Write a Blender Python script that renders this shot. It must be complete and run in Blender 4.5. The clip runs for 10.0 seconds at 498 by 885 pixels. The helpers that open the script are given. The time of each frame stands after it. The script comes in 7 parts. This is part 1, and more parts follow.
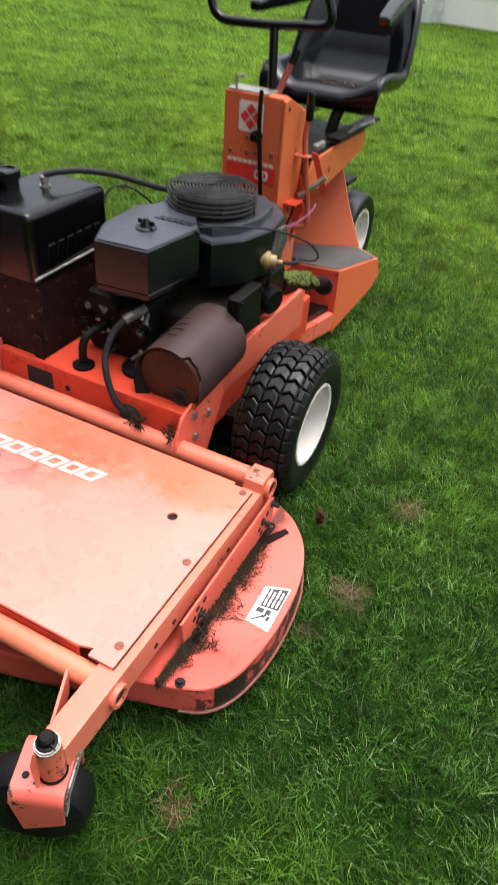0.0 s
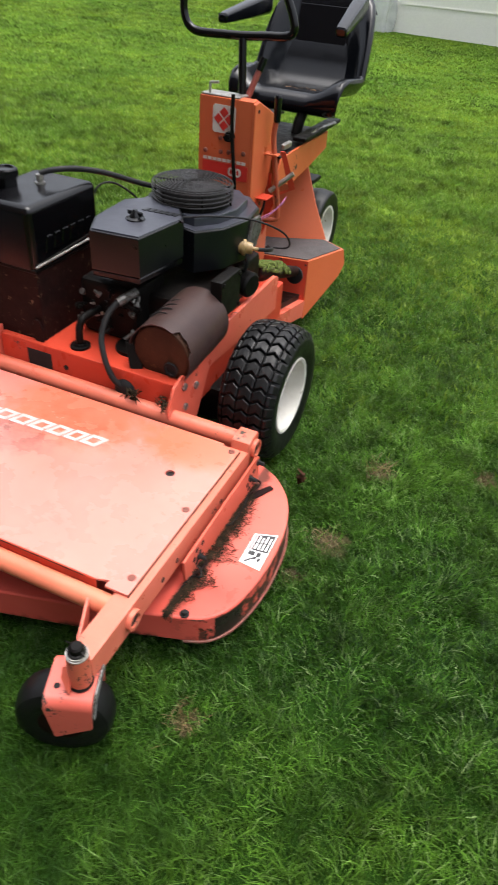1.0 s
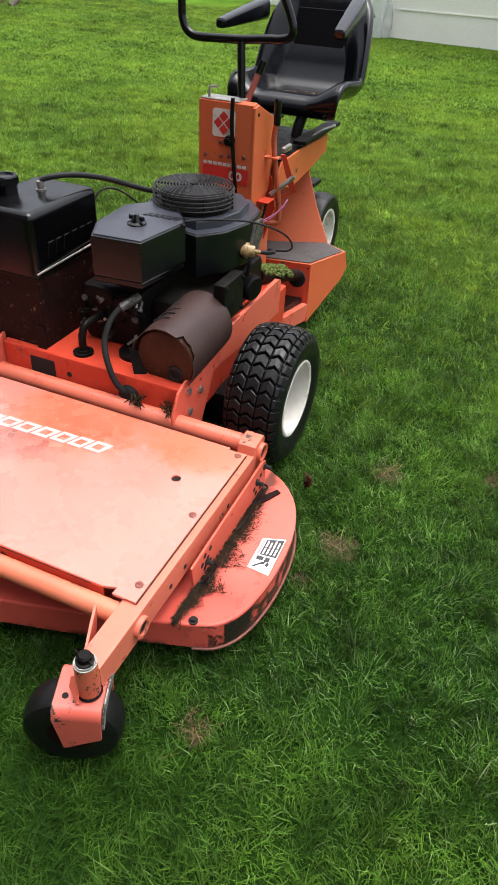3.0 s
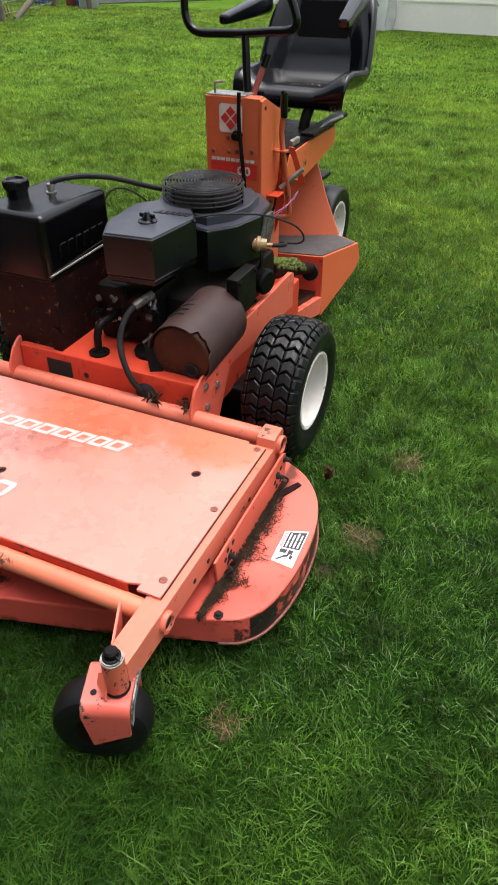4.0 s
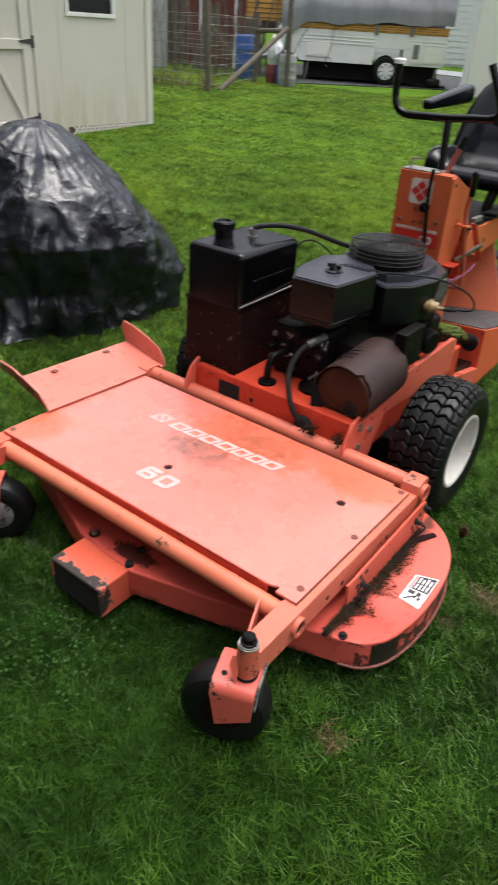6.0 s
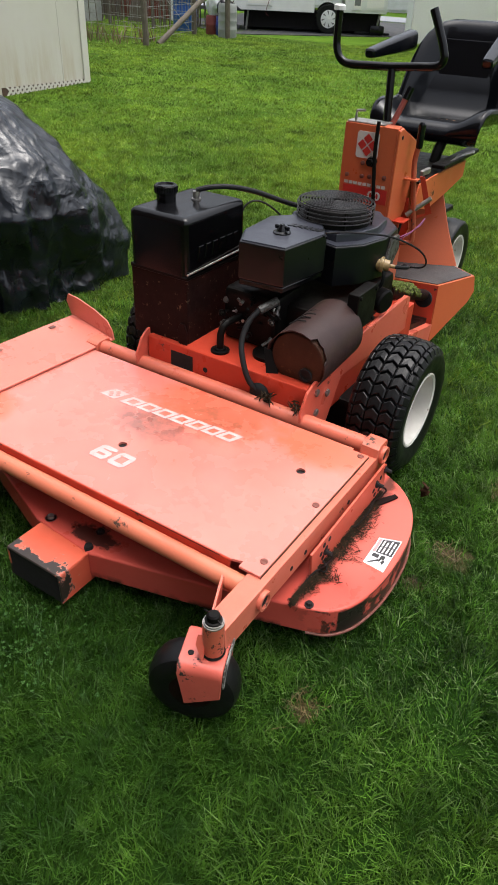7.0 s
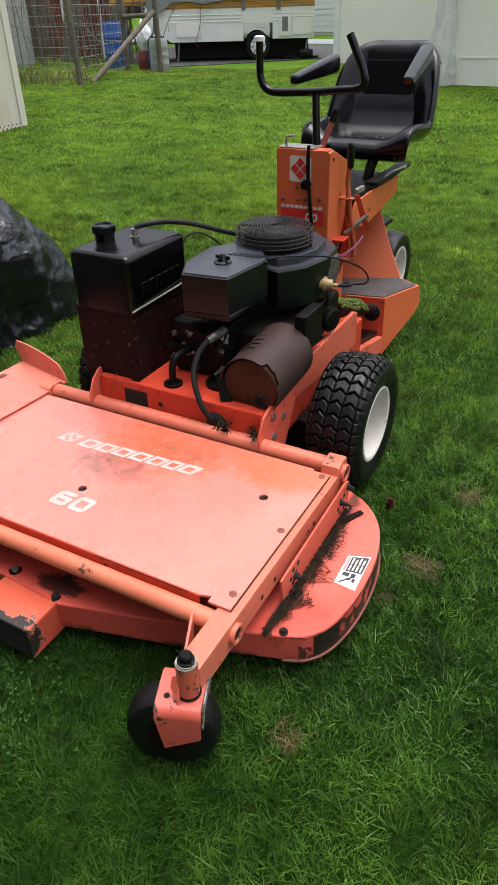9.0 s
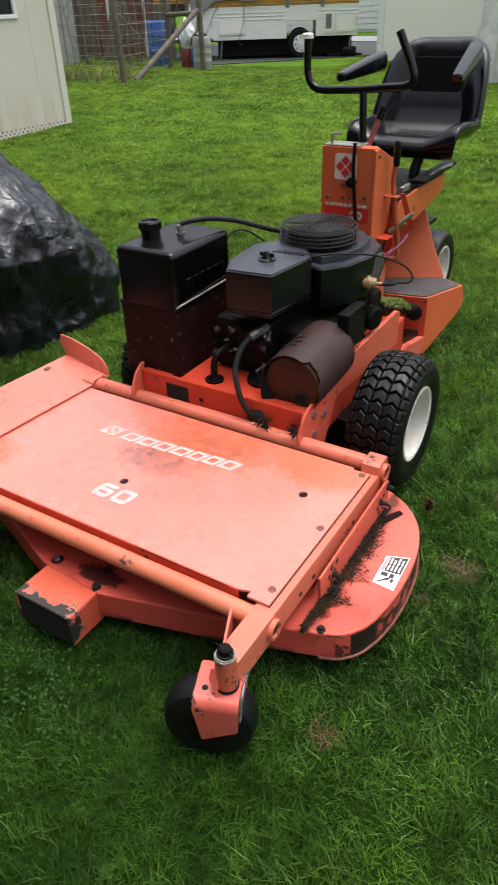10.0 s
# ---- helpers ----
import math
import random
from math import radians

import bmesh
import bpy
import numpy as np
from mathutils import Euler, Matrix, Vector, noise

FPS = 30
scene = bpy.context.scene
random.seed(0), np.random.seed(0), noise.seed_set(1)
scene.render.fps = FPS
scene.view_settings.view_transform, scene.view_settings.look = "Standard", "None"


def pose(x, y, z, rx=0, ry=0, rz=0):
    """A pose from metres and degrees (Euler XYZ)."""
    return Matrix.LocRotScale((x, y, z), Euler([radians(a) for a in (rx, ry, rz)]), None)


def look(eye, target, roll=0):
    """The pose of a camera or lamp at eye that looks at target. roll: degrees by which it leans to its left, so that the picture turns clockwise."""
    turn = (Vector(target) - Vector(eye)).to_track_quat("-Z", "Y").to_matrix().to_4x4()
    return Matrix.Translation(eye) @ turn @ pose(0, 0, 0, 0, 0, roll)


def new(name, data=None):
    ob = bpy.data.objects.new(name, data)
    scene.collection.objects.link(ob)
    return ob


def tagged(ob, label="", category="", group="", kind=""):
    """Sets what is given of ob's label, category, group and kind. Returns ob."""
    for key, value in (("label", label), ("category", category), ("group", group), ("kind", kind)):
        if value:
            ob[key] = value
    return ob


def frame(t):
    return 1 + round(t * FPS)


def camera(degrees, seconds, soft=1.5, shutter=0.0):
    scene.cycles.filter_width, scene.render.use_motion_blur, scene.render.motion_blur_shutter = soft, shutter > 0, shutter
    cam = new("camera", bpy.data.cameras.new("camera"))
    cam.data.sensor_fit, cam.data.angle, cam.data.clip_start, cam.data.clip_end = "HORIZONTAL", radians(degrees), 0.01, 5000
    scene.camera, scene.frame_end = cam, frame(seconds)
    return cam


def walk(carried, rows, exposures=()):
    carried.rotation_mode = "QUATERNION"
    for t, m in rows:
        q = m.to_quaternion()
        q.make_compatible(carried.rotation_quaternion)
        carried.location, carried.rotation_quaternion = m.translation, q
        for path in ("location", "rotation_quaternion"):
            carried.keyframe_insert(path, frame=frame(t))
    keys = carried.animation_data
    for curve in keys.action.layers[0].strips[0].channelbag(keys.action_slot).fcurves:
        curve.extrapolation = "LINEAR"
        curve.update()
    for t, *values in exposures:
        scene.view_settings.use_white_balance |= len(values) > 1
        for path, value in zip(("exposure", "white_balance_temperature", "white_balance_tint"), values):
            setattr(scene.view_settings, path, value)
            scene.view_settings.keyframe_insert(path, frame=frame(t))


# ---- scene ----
EXPO, SKY, SUN = 0.68, 0.176, 0.5
cam = camera(40.8, 10.0, soft=1.2, shutter=0.35)
# seconds, eye x y z, yaw to the left, pitch up, roll
ROWS = [
    (0.0, 0.4914, -0.5790, 1.3512, 24.461, -38.148, 4.837),
    (0.2, 0.5035, -0.6327, 1.3504, 25.351, -35.827, 5.850),
    (0.5, 0.5071, -0.7321, 1.3384, 25.452, -38.493, 7.612),
    (0.8, 0.5645, -0.7853, 1.3601, 21.222, -35.805, 6.719),
    (1.0, 0.5509, -0.7924, 1.3732, 21.442, -37.306, 4.703),
    (1.2, 0.5481, -0.8198, 1.3834, 26.513, -32.994, 3.725),
    (1.5, 0.5523, -0.7999, 1.3489, 21.169, -34.241, 5.425),
    (2.0, 0.5487, -0.7838, 1.3543, 20.467, -36.929, 3.491),
    (2.2, 0.5391, -0.7875, 1.3544, 19.909, -36.910, 3.986),
    (3.3, 0.5464, -0.7837, 1.3544, 22.322, -36.668, 3.304),
    (3.5, 0.5501, -0.7787, 1.3487, 21.361, -36.681, 3.802),
    (3.9, 0.5477, -0.8036, 1.3822, 24.235, -34.981, 0.993),
    (4.0, 0.5439, -0.7905, 1.3324, 23.880, -36.669, 0.099),
    (4.5, 0.5258, -0.8185, 1.3615, 29.544, -37.009, 0.948),
    (5.0, 0.5213, -0.8905, 1.3599, 35.251, -34.643, 1.568),
    (5.5, 0.5365, -0.9732, 1.3436, 43.735, -32.665, 1.274),
    (5.8, 0.5279, -0.9838, 1.3340, 38.452, -32.014, 3.506),
    (6.0, 0.5376, -0.9754, 1.3321, 35.911, -31.739, 3.737),
    (6.2, 0.5468, -0.9652, 1.3342, 32.381, -31.481, 3.417),
    (7.3, 0.5236, -0.9165, 1.3283, 31.913, -35.276, 2.082),
    (7.5, 0.5267, -0.9114, 1.3308, 31.190, -35.005, 1.326),
    (8.0, 0.5319, -0.9083, 1.3299, 29.278, -35.191, 1.100),
    (8.5, 0.5436, -0.9050, 1.3370, 29.357, -34.706, -0.280),
    (9.0, 0.5518, -0.8958, 1.3452, 29.244, -32.839, -1.575),
    (9.5, 0.5472, -0.8995, 1.3436, 29.221, -33.275, -1.757),
    (10.0, 0.5362, -0.9137, 1.3457, 32.539, -32.904, -1.994),
]


def eye_pose(x, y, z, yaw, pitch, roll):
    return pose(x, y, z, 0, 0, yaw) @ pose(0, 0, 0, 90 + pitch) @ pose(0, 0, 0, 0, 0, roll)


walk(cam, [(r[0], eye_pose(*r[1:])) for r in ROWS], exposures=[(t, EXPO + e, 6400, 10) for t, e in ((0.0, 0.42), (0.25, 0.36), (0.5, 0.2), (1.0, 0.36), (1.5, 0.25), (2.0, 0.36), (3.6, 0.34), (4.5, 0.08), (5.4, -0.12), (6.2, 0.0), (10.0, 0.02))])

# ---- light: a bright overcast sky ----
world = bpy.data.worlds.new("overcast_sky")
scene.world = world
world.use_nodes = True
wn = world.node_tree
wn.nodes.clear()
w_out = wn.nodes.new("ShaderNodeOutputWorld")
w_bg = wn.nodes.new("ShaderNodeBackground")
w_hsv = wn.nodes.new("ShaderNodeHueSaturation")
w_sky = wn.nodes.new("ShaderNodeTexSky")
w_sky.sky_type = "NISHITA"
w_sky.sun_disc = False
w_sky.sun_elevation, w_sky.sun_rotation = radians(80), radians(40)
w_sky.dust_density, w_sky.air_density, w_sky.ozone_density = 8.0, 1.0, 1.0
w_hsv.inputs["Saturation"].default_value = 0.4
wn.links.new(w_sky.outputs[0], w_hsv.inputs["Color"])
wn.links.new(w_hsv.outputs[0], w_bg.inputs["Color"])
w_bg.inputs["Strength"].default_value = SKY
wn.links.new(w_bg.outputs[0], w_out.inputs["Surface"])
sun = new("sun", bpy.data.lights.new("sun", "SUN"))
sun.data.energy, sun.data.angle, sun.data.color = SUN, radians(60), (0.97, 0.985, 1.0)
sun.matrix_world = look((1.3, 1.55, 11.5), (0, 0, 0))


# ---- materials ----
class Nodes:
    """A small helper to wire node materials."""

    def __init__(self, name):
        self.mat = bpy.data.materials.new(name)
        self.mat.use_nodes = True
        self.tree = self.mat.node_tree
        self.bsdf = self.tree.nodes["Principled BSDF"]
        self.coord = self.add("ShaderNodeTexCoord").outputs["Object"]

    def add(self, kind, **ins):
        n = self.tree.nodes.new(kind)
        for k, v in ins.items():
            self.put(n, k, v)
        return n

    def put(self, n, k, v):
        s = n.inputs[k]
        if hasattr(v, "is_output"):
            self.tree.links.new(v, s)
        else:
            s.default_value = v

    def noise(self, scale, detail=4.0, rough=0.6, vec=None, stretch=None):
        v = vec or self.coord
        if stretch:
            m = self.add("ShaderNodeMapping", Vector=v)
            m.inputs["Scale"].default_value = stretch
            v = m.outputs[0]
        return self.add("ShaderNodeTexNoise", Vector=v, Scale=scale, Detail=detail, Roughness=rough).outputs["Fac"]

    def ramp(self, fac, lo, hi, a=0.0, b=1.0):
        n = self.add("ShaderNodeMapRange", Value=fac)
        for k, v in (("From Min", lo), ("From Max", hi), ("To Min", a), ("To Max", b)):
            n.inputs[k].default_value = v
        return n.outputs[0]

    def mix(self, fac, a, b):
        n = self.tree.nodes.new("ShaderNodeMix")
        n.data_type = "RGBA"
        for i, v in ((0, fac), (6, a), (7, b)):
            if hasattr(v, "is_output"):
                self.tree.links.new(v, n.inputs[i])
            else:
                n.inputs[i].default_value = (*v, 1.0) if isinstance(v, tuple) and len(v) == 3 else v
        return n.outputs[2]

    def math(self, op, a, b):
        n = self.tree.nodes.new("ShaderNodeMath")
        n.operation = op
        for i, v in enumerate((a, b)):
            if hasattr(v, "is_output"):
                self.tree.links.new(v, n.inputs[i])
            else:
                n.inputs[i].default_value = v
        return n.outputs[0]

    def bump(self, height, strength=0.2, dist=0.002):
        n = self.add("ShaderNodeBump", Height=height, Strength=strength, Distance=dist)
        self.tree.links.new(n.outputs[0], self.bsdf.inputs["Normal"])

    def out(self, **ins):
        for k, v in ins.items():
            self.put(self.bsdf, k.replace("_", " "), (*v, 1.0) if isinstance(v, tuple) and len(v) == 3 else v)
        return self.mat


def surface(name, c1, c2, scale=8.0, rough=0.5, rough2=None, metal=0.0, fine=120.0, bump=0.15, chips=None, chip_at=0.68, coat=0.0, spec=0.5):
    """Two tones at a large scale, a fine grain, chips or stains in a third colour, uneven gloss and a fine relief."""
    n = Nodes(name)
    big, small = n.noise(scale, 5.0), n.noise(fine, 3.0)
    col = n.mix(n.ramp(big, 0.35, 0.68), c1, c2)
    col = n.mix(n.ramp(small, 0.3, 0.8, 0.0, 0.3), col, tuple(0.75 * v for v in c1))
    r = n.ramp(n.noise(scale * 3.1, 4.0), 0.3, 0.75, rough, rough2 if rough2 is not None else min(1.0, rough + 0.15))
    if chips:
        k = n.ramp(n.math("ADD", n.noise(scale * 2.7, 8.0, 0.7), n.math("MULTIPLY", big, 0.15)), chip_at, chip_at + 0.03)
        col, r = n.mix(k, col, chips), n.math("MAXIMUM", r, n.math("MULTIPLY", k, 0.75))
    n.bump(small, bump)
    n.out(Base_Color=col, Roughness=r, Metallic=metal, Coat_Weight=coat)
    n.bsdf.inputs["Specular IOR Level"].default_value = spec
    n.bsdf.inputs["Coat Roughness"].default_value = 0.15
    return n.mat


RUST = (0.06, 0.035, 0.022)
paint = surface("faded_orange_paint", (0.63, 0.132, 0.085), (0.59, 0.105, 0.064), 3.0, 0.24, 0.42, chips=RUST, chip_at=0.71, bump=0.04, fine=160, spec=0.35)
paint_light = surface("sun_bleached_orange_paint", (0.66, 0.2, 0.112), (0.61, 0.15, 0.082), 5.0, 0.28, 0.45, chips=RUST, chip_at=0.71, bump=0.04, fine=160)
paint_rail = surface("salmon_rail_paint", (0.64, 0.166, 0.105), (0.59, 0.128, 0.072), 6.0, 0.26, 0.42, chips=RUST, chip_at=0.69, bump=0.04, fine=160)
paint_red = surface("reddish_orange_paint", (0.55, 0.06, 0.03), (0.44, 0.042, 0.021), 4.0, 0.25, 0.45, chips=(0.045, 0.03, 0.022), chip_at=0.72, bump=0.06, fine=140, spec=0.24)
paint_tower = surface("orange_enamel_paint", (0.57, 0.126, 0.047), (0.52, 0.102, 0.037), 3.0, 0.26, 0.42, chips=RUST, chip_at=0.73, bump=0.04, fine=160)
paint_chipped = surface("chipped_orange_paint", (0.6, 0.124, 0.092), (0.55, 0.095, 0.066), 9.0, 0.28, 0.45, chips=(0.03, 0.024, 0.02), chip_at=0.665, bump=0.06, fine=140)
paint_scarred = surface("scarred_orange_paint", (0.6, 0.14, 0.08), (0.55, 0.105, 0.058), 16.0, 0.28, 0.45, chips=(0.03, 0.024, 0.02), chip_at=0.63, bump=0.06, fine=140)
rusty_lip = surface("rusty_steel_lip", (0.14, 0.06, 0.045), (0.25, 0.06, 0.04), 14.0, 0.5, 0.7, metal=0.2, chips=(0.2, 0.15, 0.13), chip_at=0.73)
black_plastic = surface("black_plastic", (0.0015, 0.0015, 0.002), (0.003, 0.003, 0.0035), 6.0, 0.16, 0.26, bump=0.02, fine=300, spec=0.36)
black_metal = surface("black_engine_enamel", (0.004, 0.0035, 0.0035), (0.009, 0.008, 0.007), 14.0, 0.32, 0.55, bump=0.12, chips=(0.07, 0.05, 0.035), chip_at=0.76, spec=0.1)
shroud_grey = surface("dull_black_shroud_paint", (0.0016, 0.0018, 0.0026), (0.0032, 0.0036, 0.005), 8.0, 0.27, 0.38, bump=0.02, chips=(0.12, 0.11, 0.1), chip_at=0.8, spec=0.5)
# bluish sky sheen on upward faces is put into this paler colour
shroud_sheen_top = surface("faded_shroud_top_sky_sheen", (0.024, 0.026, 0.036), (0.038, 0.04, 0.053), 9.0, 0.28, 0.4, bump=0.03, chips=(0.12, 0.11, 0.1), chip_at=0.8, spec=0.55)
stand_rust = surface("speckled_rusty_stand", (0.009, 0.0045, 0.0045), (0.017, 0.007, 0.006), 18.0, 0.5, 0.7, spec=0.08, bump=0.25, chips=(0.12, 0.085, 0.05), chip_at=0.69)
rusty_brown = surface("rusted_brown_sheet", (0.01, 0.004, 0.004), (0.018, 0.007, 0.006), 10.0, 0.5, 0.7, metal=0.0, spec=0.08, bump=0.25, chips=(0.11, 0.06, 0.035), chip_at=0.74)
muffler_rust = surface("rusty_muffler_end", (0.035, 0.015, 0.009), (0.06, 0.026, 0.014), 12.0, 0.5, 0.7, spec=0.12, bump=0.25, chips=(0.09, 0.045, 0.022), chip_at=0.7)
muffler_brown = surface("heat_browned_muffler_steel", (0.03, 0.017, 0.016), (0.046, 0.025, 0.022), 9.0, 0.36, 0.52, metal=0.05, spec=0.26, bump=0.15, chips=(0.04, 0.02, 0.014), chip_at=0.72)
rubber = surface("tyre_rubber", (0.004, 0.004, 0.0045), (0.009, 0.009, 0.009), 12.0, 0.3, 0.45, bump=0.15, fine=220, spec=0.25)
hose_rubber = surface("hose_rubber", (0.012, 0.012, 0.013), (0.02, 0.02, 0.02), 20.0, 0.45, 0.6, spec=0.15)
rim_white = surface("dirty_white_rim_paint", (0.64, 0.62, 0.57), (0.5, 0.47, 0.41), 9.0, 0.4, 0.6, chips=(0.2, 0.15, 0.1), chip_at=0.69, bump=0.1)
steel = surface("worn_zinc_steel", (0.42, 0.41, 0.39), (0.24, 0.22, 0.2), 30.0, 0.35, 0.6, metal=0.9, bump=0.2, chips=(0.1, 0.06, 0.04), chip_at=0.7)
lever_brown = surface("browned_orange_lever", (0.42, 0.09, 0.04), (0.3, 0.06, 0.03), 14.0, 0.35, 0.5, chips=RUST, chip_at=0.68)
vinyl = surface("black_vinyl", (0.0012, 0.0016, 0.0028), (0.0024, 0.003, 0.0046), 7.0, 0.14, 0.26, bump=0.06, fine=500, spec=0.35)
grip_black = surface("black_grip_mat", (0.05, 0.046, 0.046), (0.085, 0.075, 0.075), 8.0, 0.6, 0.8, bump=0.6, fine=420, chips=(0.14, 0.12, 0.11), chip_at=0.77)
white_paint = surface("white_stencil_paint", (0.66, 0.44, 0.42), (0.6, 0.34, 0.32), 30.0, 0.4, 0.5, chips=(0.66, 0.2, 0.14), chip_at=0.68)
decal_white = surface("white_decal", (0.8, 0.8, 0.78), (0.7, 0.69, 0.66), 40.0, 0.4)
decal_dirty = surface("dirty_white_decal", (0.62, 0.58, 0.53), (0.5, 0.45, 0.4), 22.0, 0.4, chips=(0.22, 0.17, 0.14), chip_at=0.68)
decal_red = surface("red_decal", (0.55, 0.03, 0.02), (0.48, 0.025, 0.02), 40.0, 0.4)
decal_black = surface("black_decal_print", (0.02, 0.02, 0.022), (0.04, 0.04, 0.04), 60.0, 0.5)
rim_grey = surface("scuffed_grey_rim", (0.3, 0.3, 0.3), (0.16, 0.15, 0.14), 20.0, 0.4, 0.6, metal=0.3, chips=(0.06, 0.05, 0.04), chip_at=0.62)
label_pink = surface("faded_pink_print", (0.6, 0.3, 0.3), (0.5, 0.22, 0.22), 60.0, 0.5)
hole_black = surface("dark_opening", (0.006, 0.005, 0.005), (0.01, 0.008, 0.008), 20.0, 0.9)
tan_plastic = surface("yellowed_plastic", (0.3, 0.2, 0.08), (0.2, 0.13, 0.05), 40.0, 0.35)
pink_wire = surface("pink_wire_sheath", (0.35, 0.09, 0.2), (0.3, 0.08, 0.17), 40.0, 0.4)
moss = surface("green_moss", (0.05, 0.075, 0.006), (0.11, 0.14, 0.016), 60.0, 0.9, 1.0, bump=1.0, fine=300, chips=(0.05, 0.04, 0.02), chip_at=0.62)
debris_mat = surface("dry_clippings", (0.015, 0.011, 0.007), (0.05, 0.034, 0.02), 60.0, 0.9, 1.0, bump=0.6, spec=0.05)


# ---- mesh helpers ----
def box(bm, lo, hi, bevel=0.0, seg=2, m=None):
    r = bmesh.ops.create_cube(bm, size=1.0)
    vs = r["verts"]
    for v in vs:
        v.co = Vector([lo[i] + (v.co[i] + 0.5) * (hi[i] - lo[i]) for i in range(3)])
    if m is not None:
        bmesh.ops.transform(bm, matrix=m, verts=vs)
    if bevel:
        es = {e for v in vs for e in v.link_edges}
        bmesh.ops.bevel(bm, geom=list(es), offset=bevel, segments=seg, profile=0.5, affect="EDGES")
    return bm


def frame_of(d):
    d = Vector(d).normalized()
    a = Vector((0, 0, 1)) if abs(d.z) < 0.9 else Vector((1, 0, 0))
    u = d.cross(a).normalized()
    return u, d.cross(u).normalized()


def ring(bm, c, u, v, r, seg, squash=1.0):
    return [bm.verts.new(Vector(c) + u * (r * math.cos(2 * math.pi * k / seg)) + v * (r * squash * math.sin(2 * math.pi * k / seg))) for k in range(seg)]


def bridge(bm, a, b):
    n = len(a)
    for k in range(n):
        bm.faces.new((a[k], a[(k + 1) % n], b[(k + 1) % n], b[k]))


def lathe(bm, base, axis, profile, seg=32, cap0=True, cap1=True):
    """Rings of (distance along the axis, radius)."""
    u, v = frame_of(axis)
    d = Vector(axis).normalized()
    rings = [ring(bm, Vector(base) + d * s, u, v, max(r, 1e-4), seg) for s, r in profile]
    for a, b in zip(rings, rings[1:]):
        bridge(bm, a, b)
    if cap0:
        bm.faces.new(list(reversed(rings[0])))
    if cap1:
        bm.faces.new(rings[-1])
    return bm


def rod(bm, a, b, r, seg=16, r2=None):
    a, b = Vector(a), Vector(b)
    return lathe(bm, a, b - a, [(0, r), ((b - a).length, r if r2 is None else r2)], seg)


def smooth_path(pts, n=8):
    """Points on a Catmull-Rom curve through pts."""
    p = [Vector(q) for q in pts]
    p = [2 * p[0] - p[1]] + p + [2 * p[-1] - p[-2]]
    out = []
    for i in range(1, len(p) - 2):
        for k in range(n):
            t = k / n
            out.append(0.5 * (2 * p[i] + (p[i + 1] - p[i - 1]) * t + (2 * p[i - 1] - 5 * p[i] + 4 * p[i + 1] - p[i + 2]) * t * t
                              + (3 * p[i] - p[i - 1] - 3 * p[i + 1] + p[i + 2]) * t ** 3))
    out.append(p[-2])
    return out


def tube(bm, pts, r, seg=12, n=8, curve=True):
    p = smooth_path(pts, n) if curve else [Vector(q) for q in pts]
    prev = None
    u, v = frame_of(p[1] - p[0])
    for i, c in enumerate(p):
        d = (p[min(i + 1, len(p) - 1)] - p[max(i - 1, 0)]).normalized()
        u = (u - d * u.dot(d)).normalized()
        v = d.cross(u)
        rr = ring(bm, c, u, v, r, seg)
        if prev:
            bridge(bm, prev, rr)
        else:
            bm.faces.new(list(reversed(rr)))
        prev = rr
    bm.faces.new(prev)
    return bm


def prism(bm, outline, axis, lo, hi, bevel=0.0, seg=2):
    """A flat outline pushed along an axis: outline in the two other axes, in x, y, z order."""
    def at(p, h):
        return {"x": (h, p[0], p[1]), "y": (p[0], h, p[1]), "z": (p[0], p[1], h)}[axis]
    a = [bm.verts.new(at(p, lo)) for p in outline]
    b = [bm.verts.new(at(p, hi)) for p in outline]
    n = len(a)
    fs = [bm.faces.new(a), bm.faces.new(list(reversed(b)))]
    for k in range(n):
        fs.append(bm.faces.new((a[k], b[k], b[(k + 1) % n], a[(k + 1) % n])))
    bmesh.ops.recalc_face_normals(bm, faces=fs)
    if bevel:
        bmesh.ops.bevel(bm, geom=list({e for f in fs[:2] for e in f.edges}), offset=bevel, segments=seg, profile=0.5, affect="EDGES")
    return bm


def slab(bm, corners, thick, bevel=0.0):
    """A plate with the given corner points, pushed against its normal."""
    vs = [Vector(c) for c in corners]
    nrm = (vs[1] - vs[0]).cross(vs[2] - vs[0]).normalized()
    a = [bm.verts.new(v) for v in vs]
    b = [bm.verts.new(v - nrm * thick) for v in vs]
    fs = [bm.faces.new(a), bm.faces.new(list(reversed(b)))]
    n = len(a)
    for k in range(n):
        fs.append(bm.faces.new((a[k], b[k], b[(k + 1) % n], a[(k + 1) % n])))
    bmesh.ops.recalc_face_normals(bm, faces=fs)
    if bevel:
        bmesh.ops.bevel(bm, geom=list({e for f in fs for e in f.edges}), offset=bevel, segments=1, affect="EDGES")
    return bm


def plate_with_holes(bm, outline, holes, z0, z1, seg=20):
    """A level plate with round holes that go through it; holes: x, y, radius."""
    loops = [[(x, y) for x, y in outline]] + [[(x + r * math.cos(2 * math.pi * k / seg), y + r * math.sin(2 * math.pi * k / seg)) for k in range(seg)] for x, y, r in holes]
    edges = []
    for loop in loops:
        vs = [bm.verts.new((x, y, z1)) for x, y in loop]
        edges += [bm.edges.new((vs[k], vs[(k + 1) % len(vs)])) for k in range(len(vs))]
    r = bmesh.ops.triangle_fill(bm, edges=edges, use_beauty=True)
    top = [f for f in r["geom"] if isinstance(f, bmesh.types.BMFace)]
    ex = bmesh.ops.extrude_face_region(bm, geom=top)
    bmesh.ops.translate(bm, vec=(0, 0, z0 - z1), verts=[v for v in ex["geom"] if isinstance(v, bmesh.types.BMVert)])
    bmesh.ops.recalc_face_normals(bm, faces=bm.faces[:])
    return bm


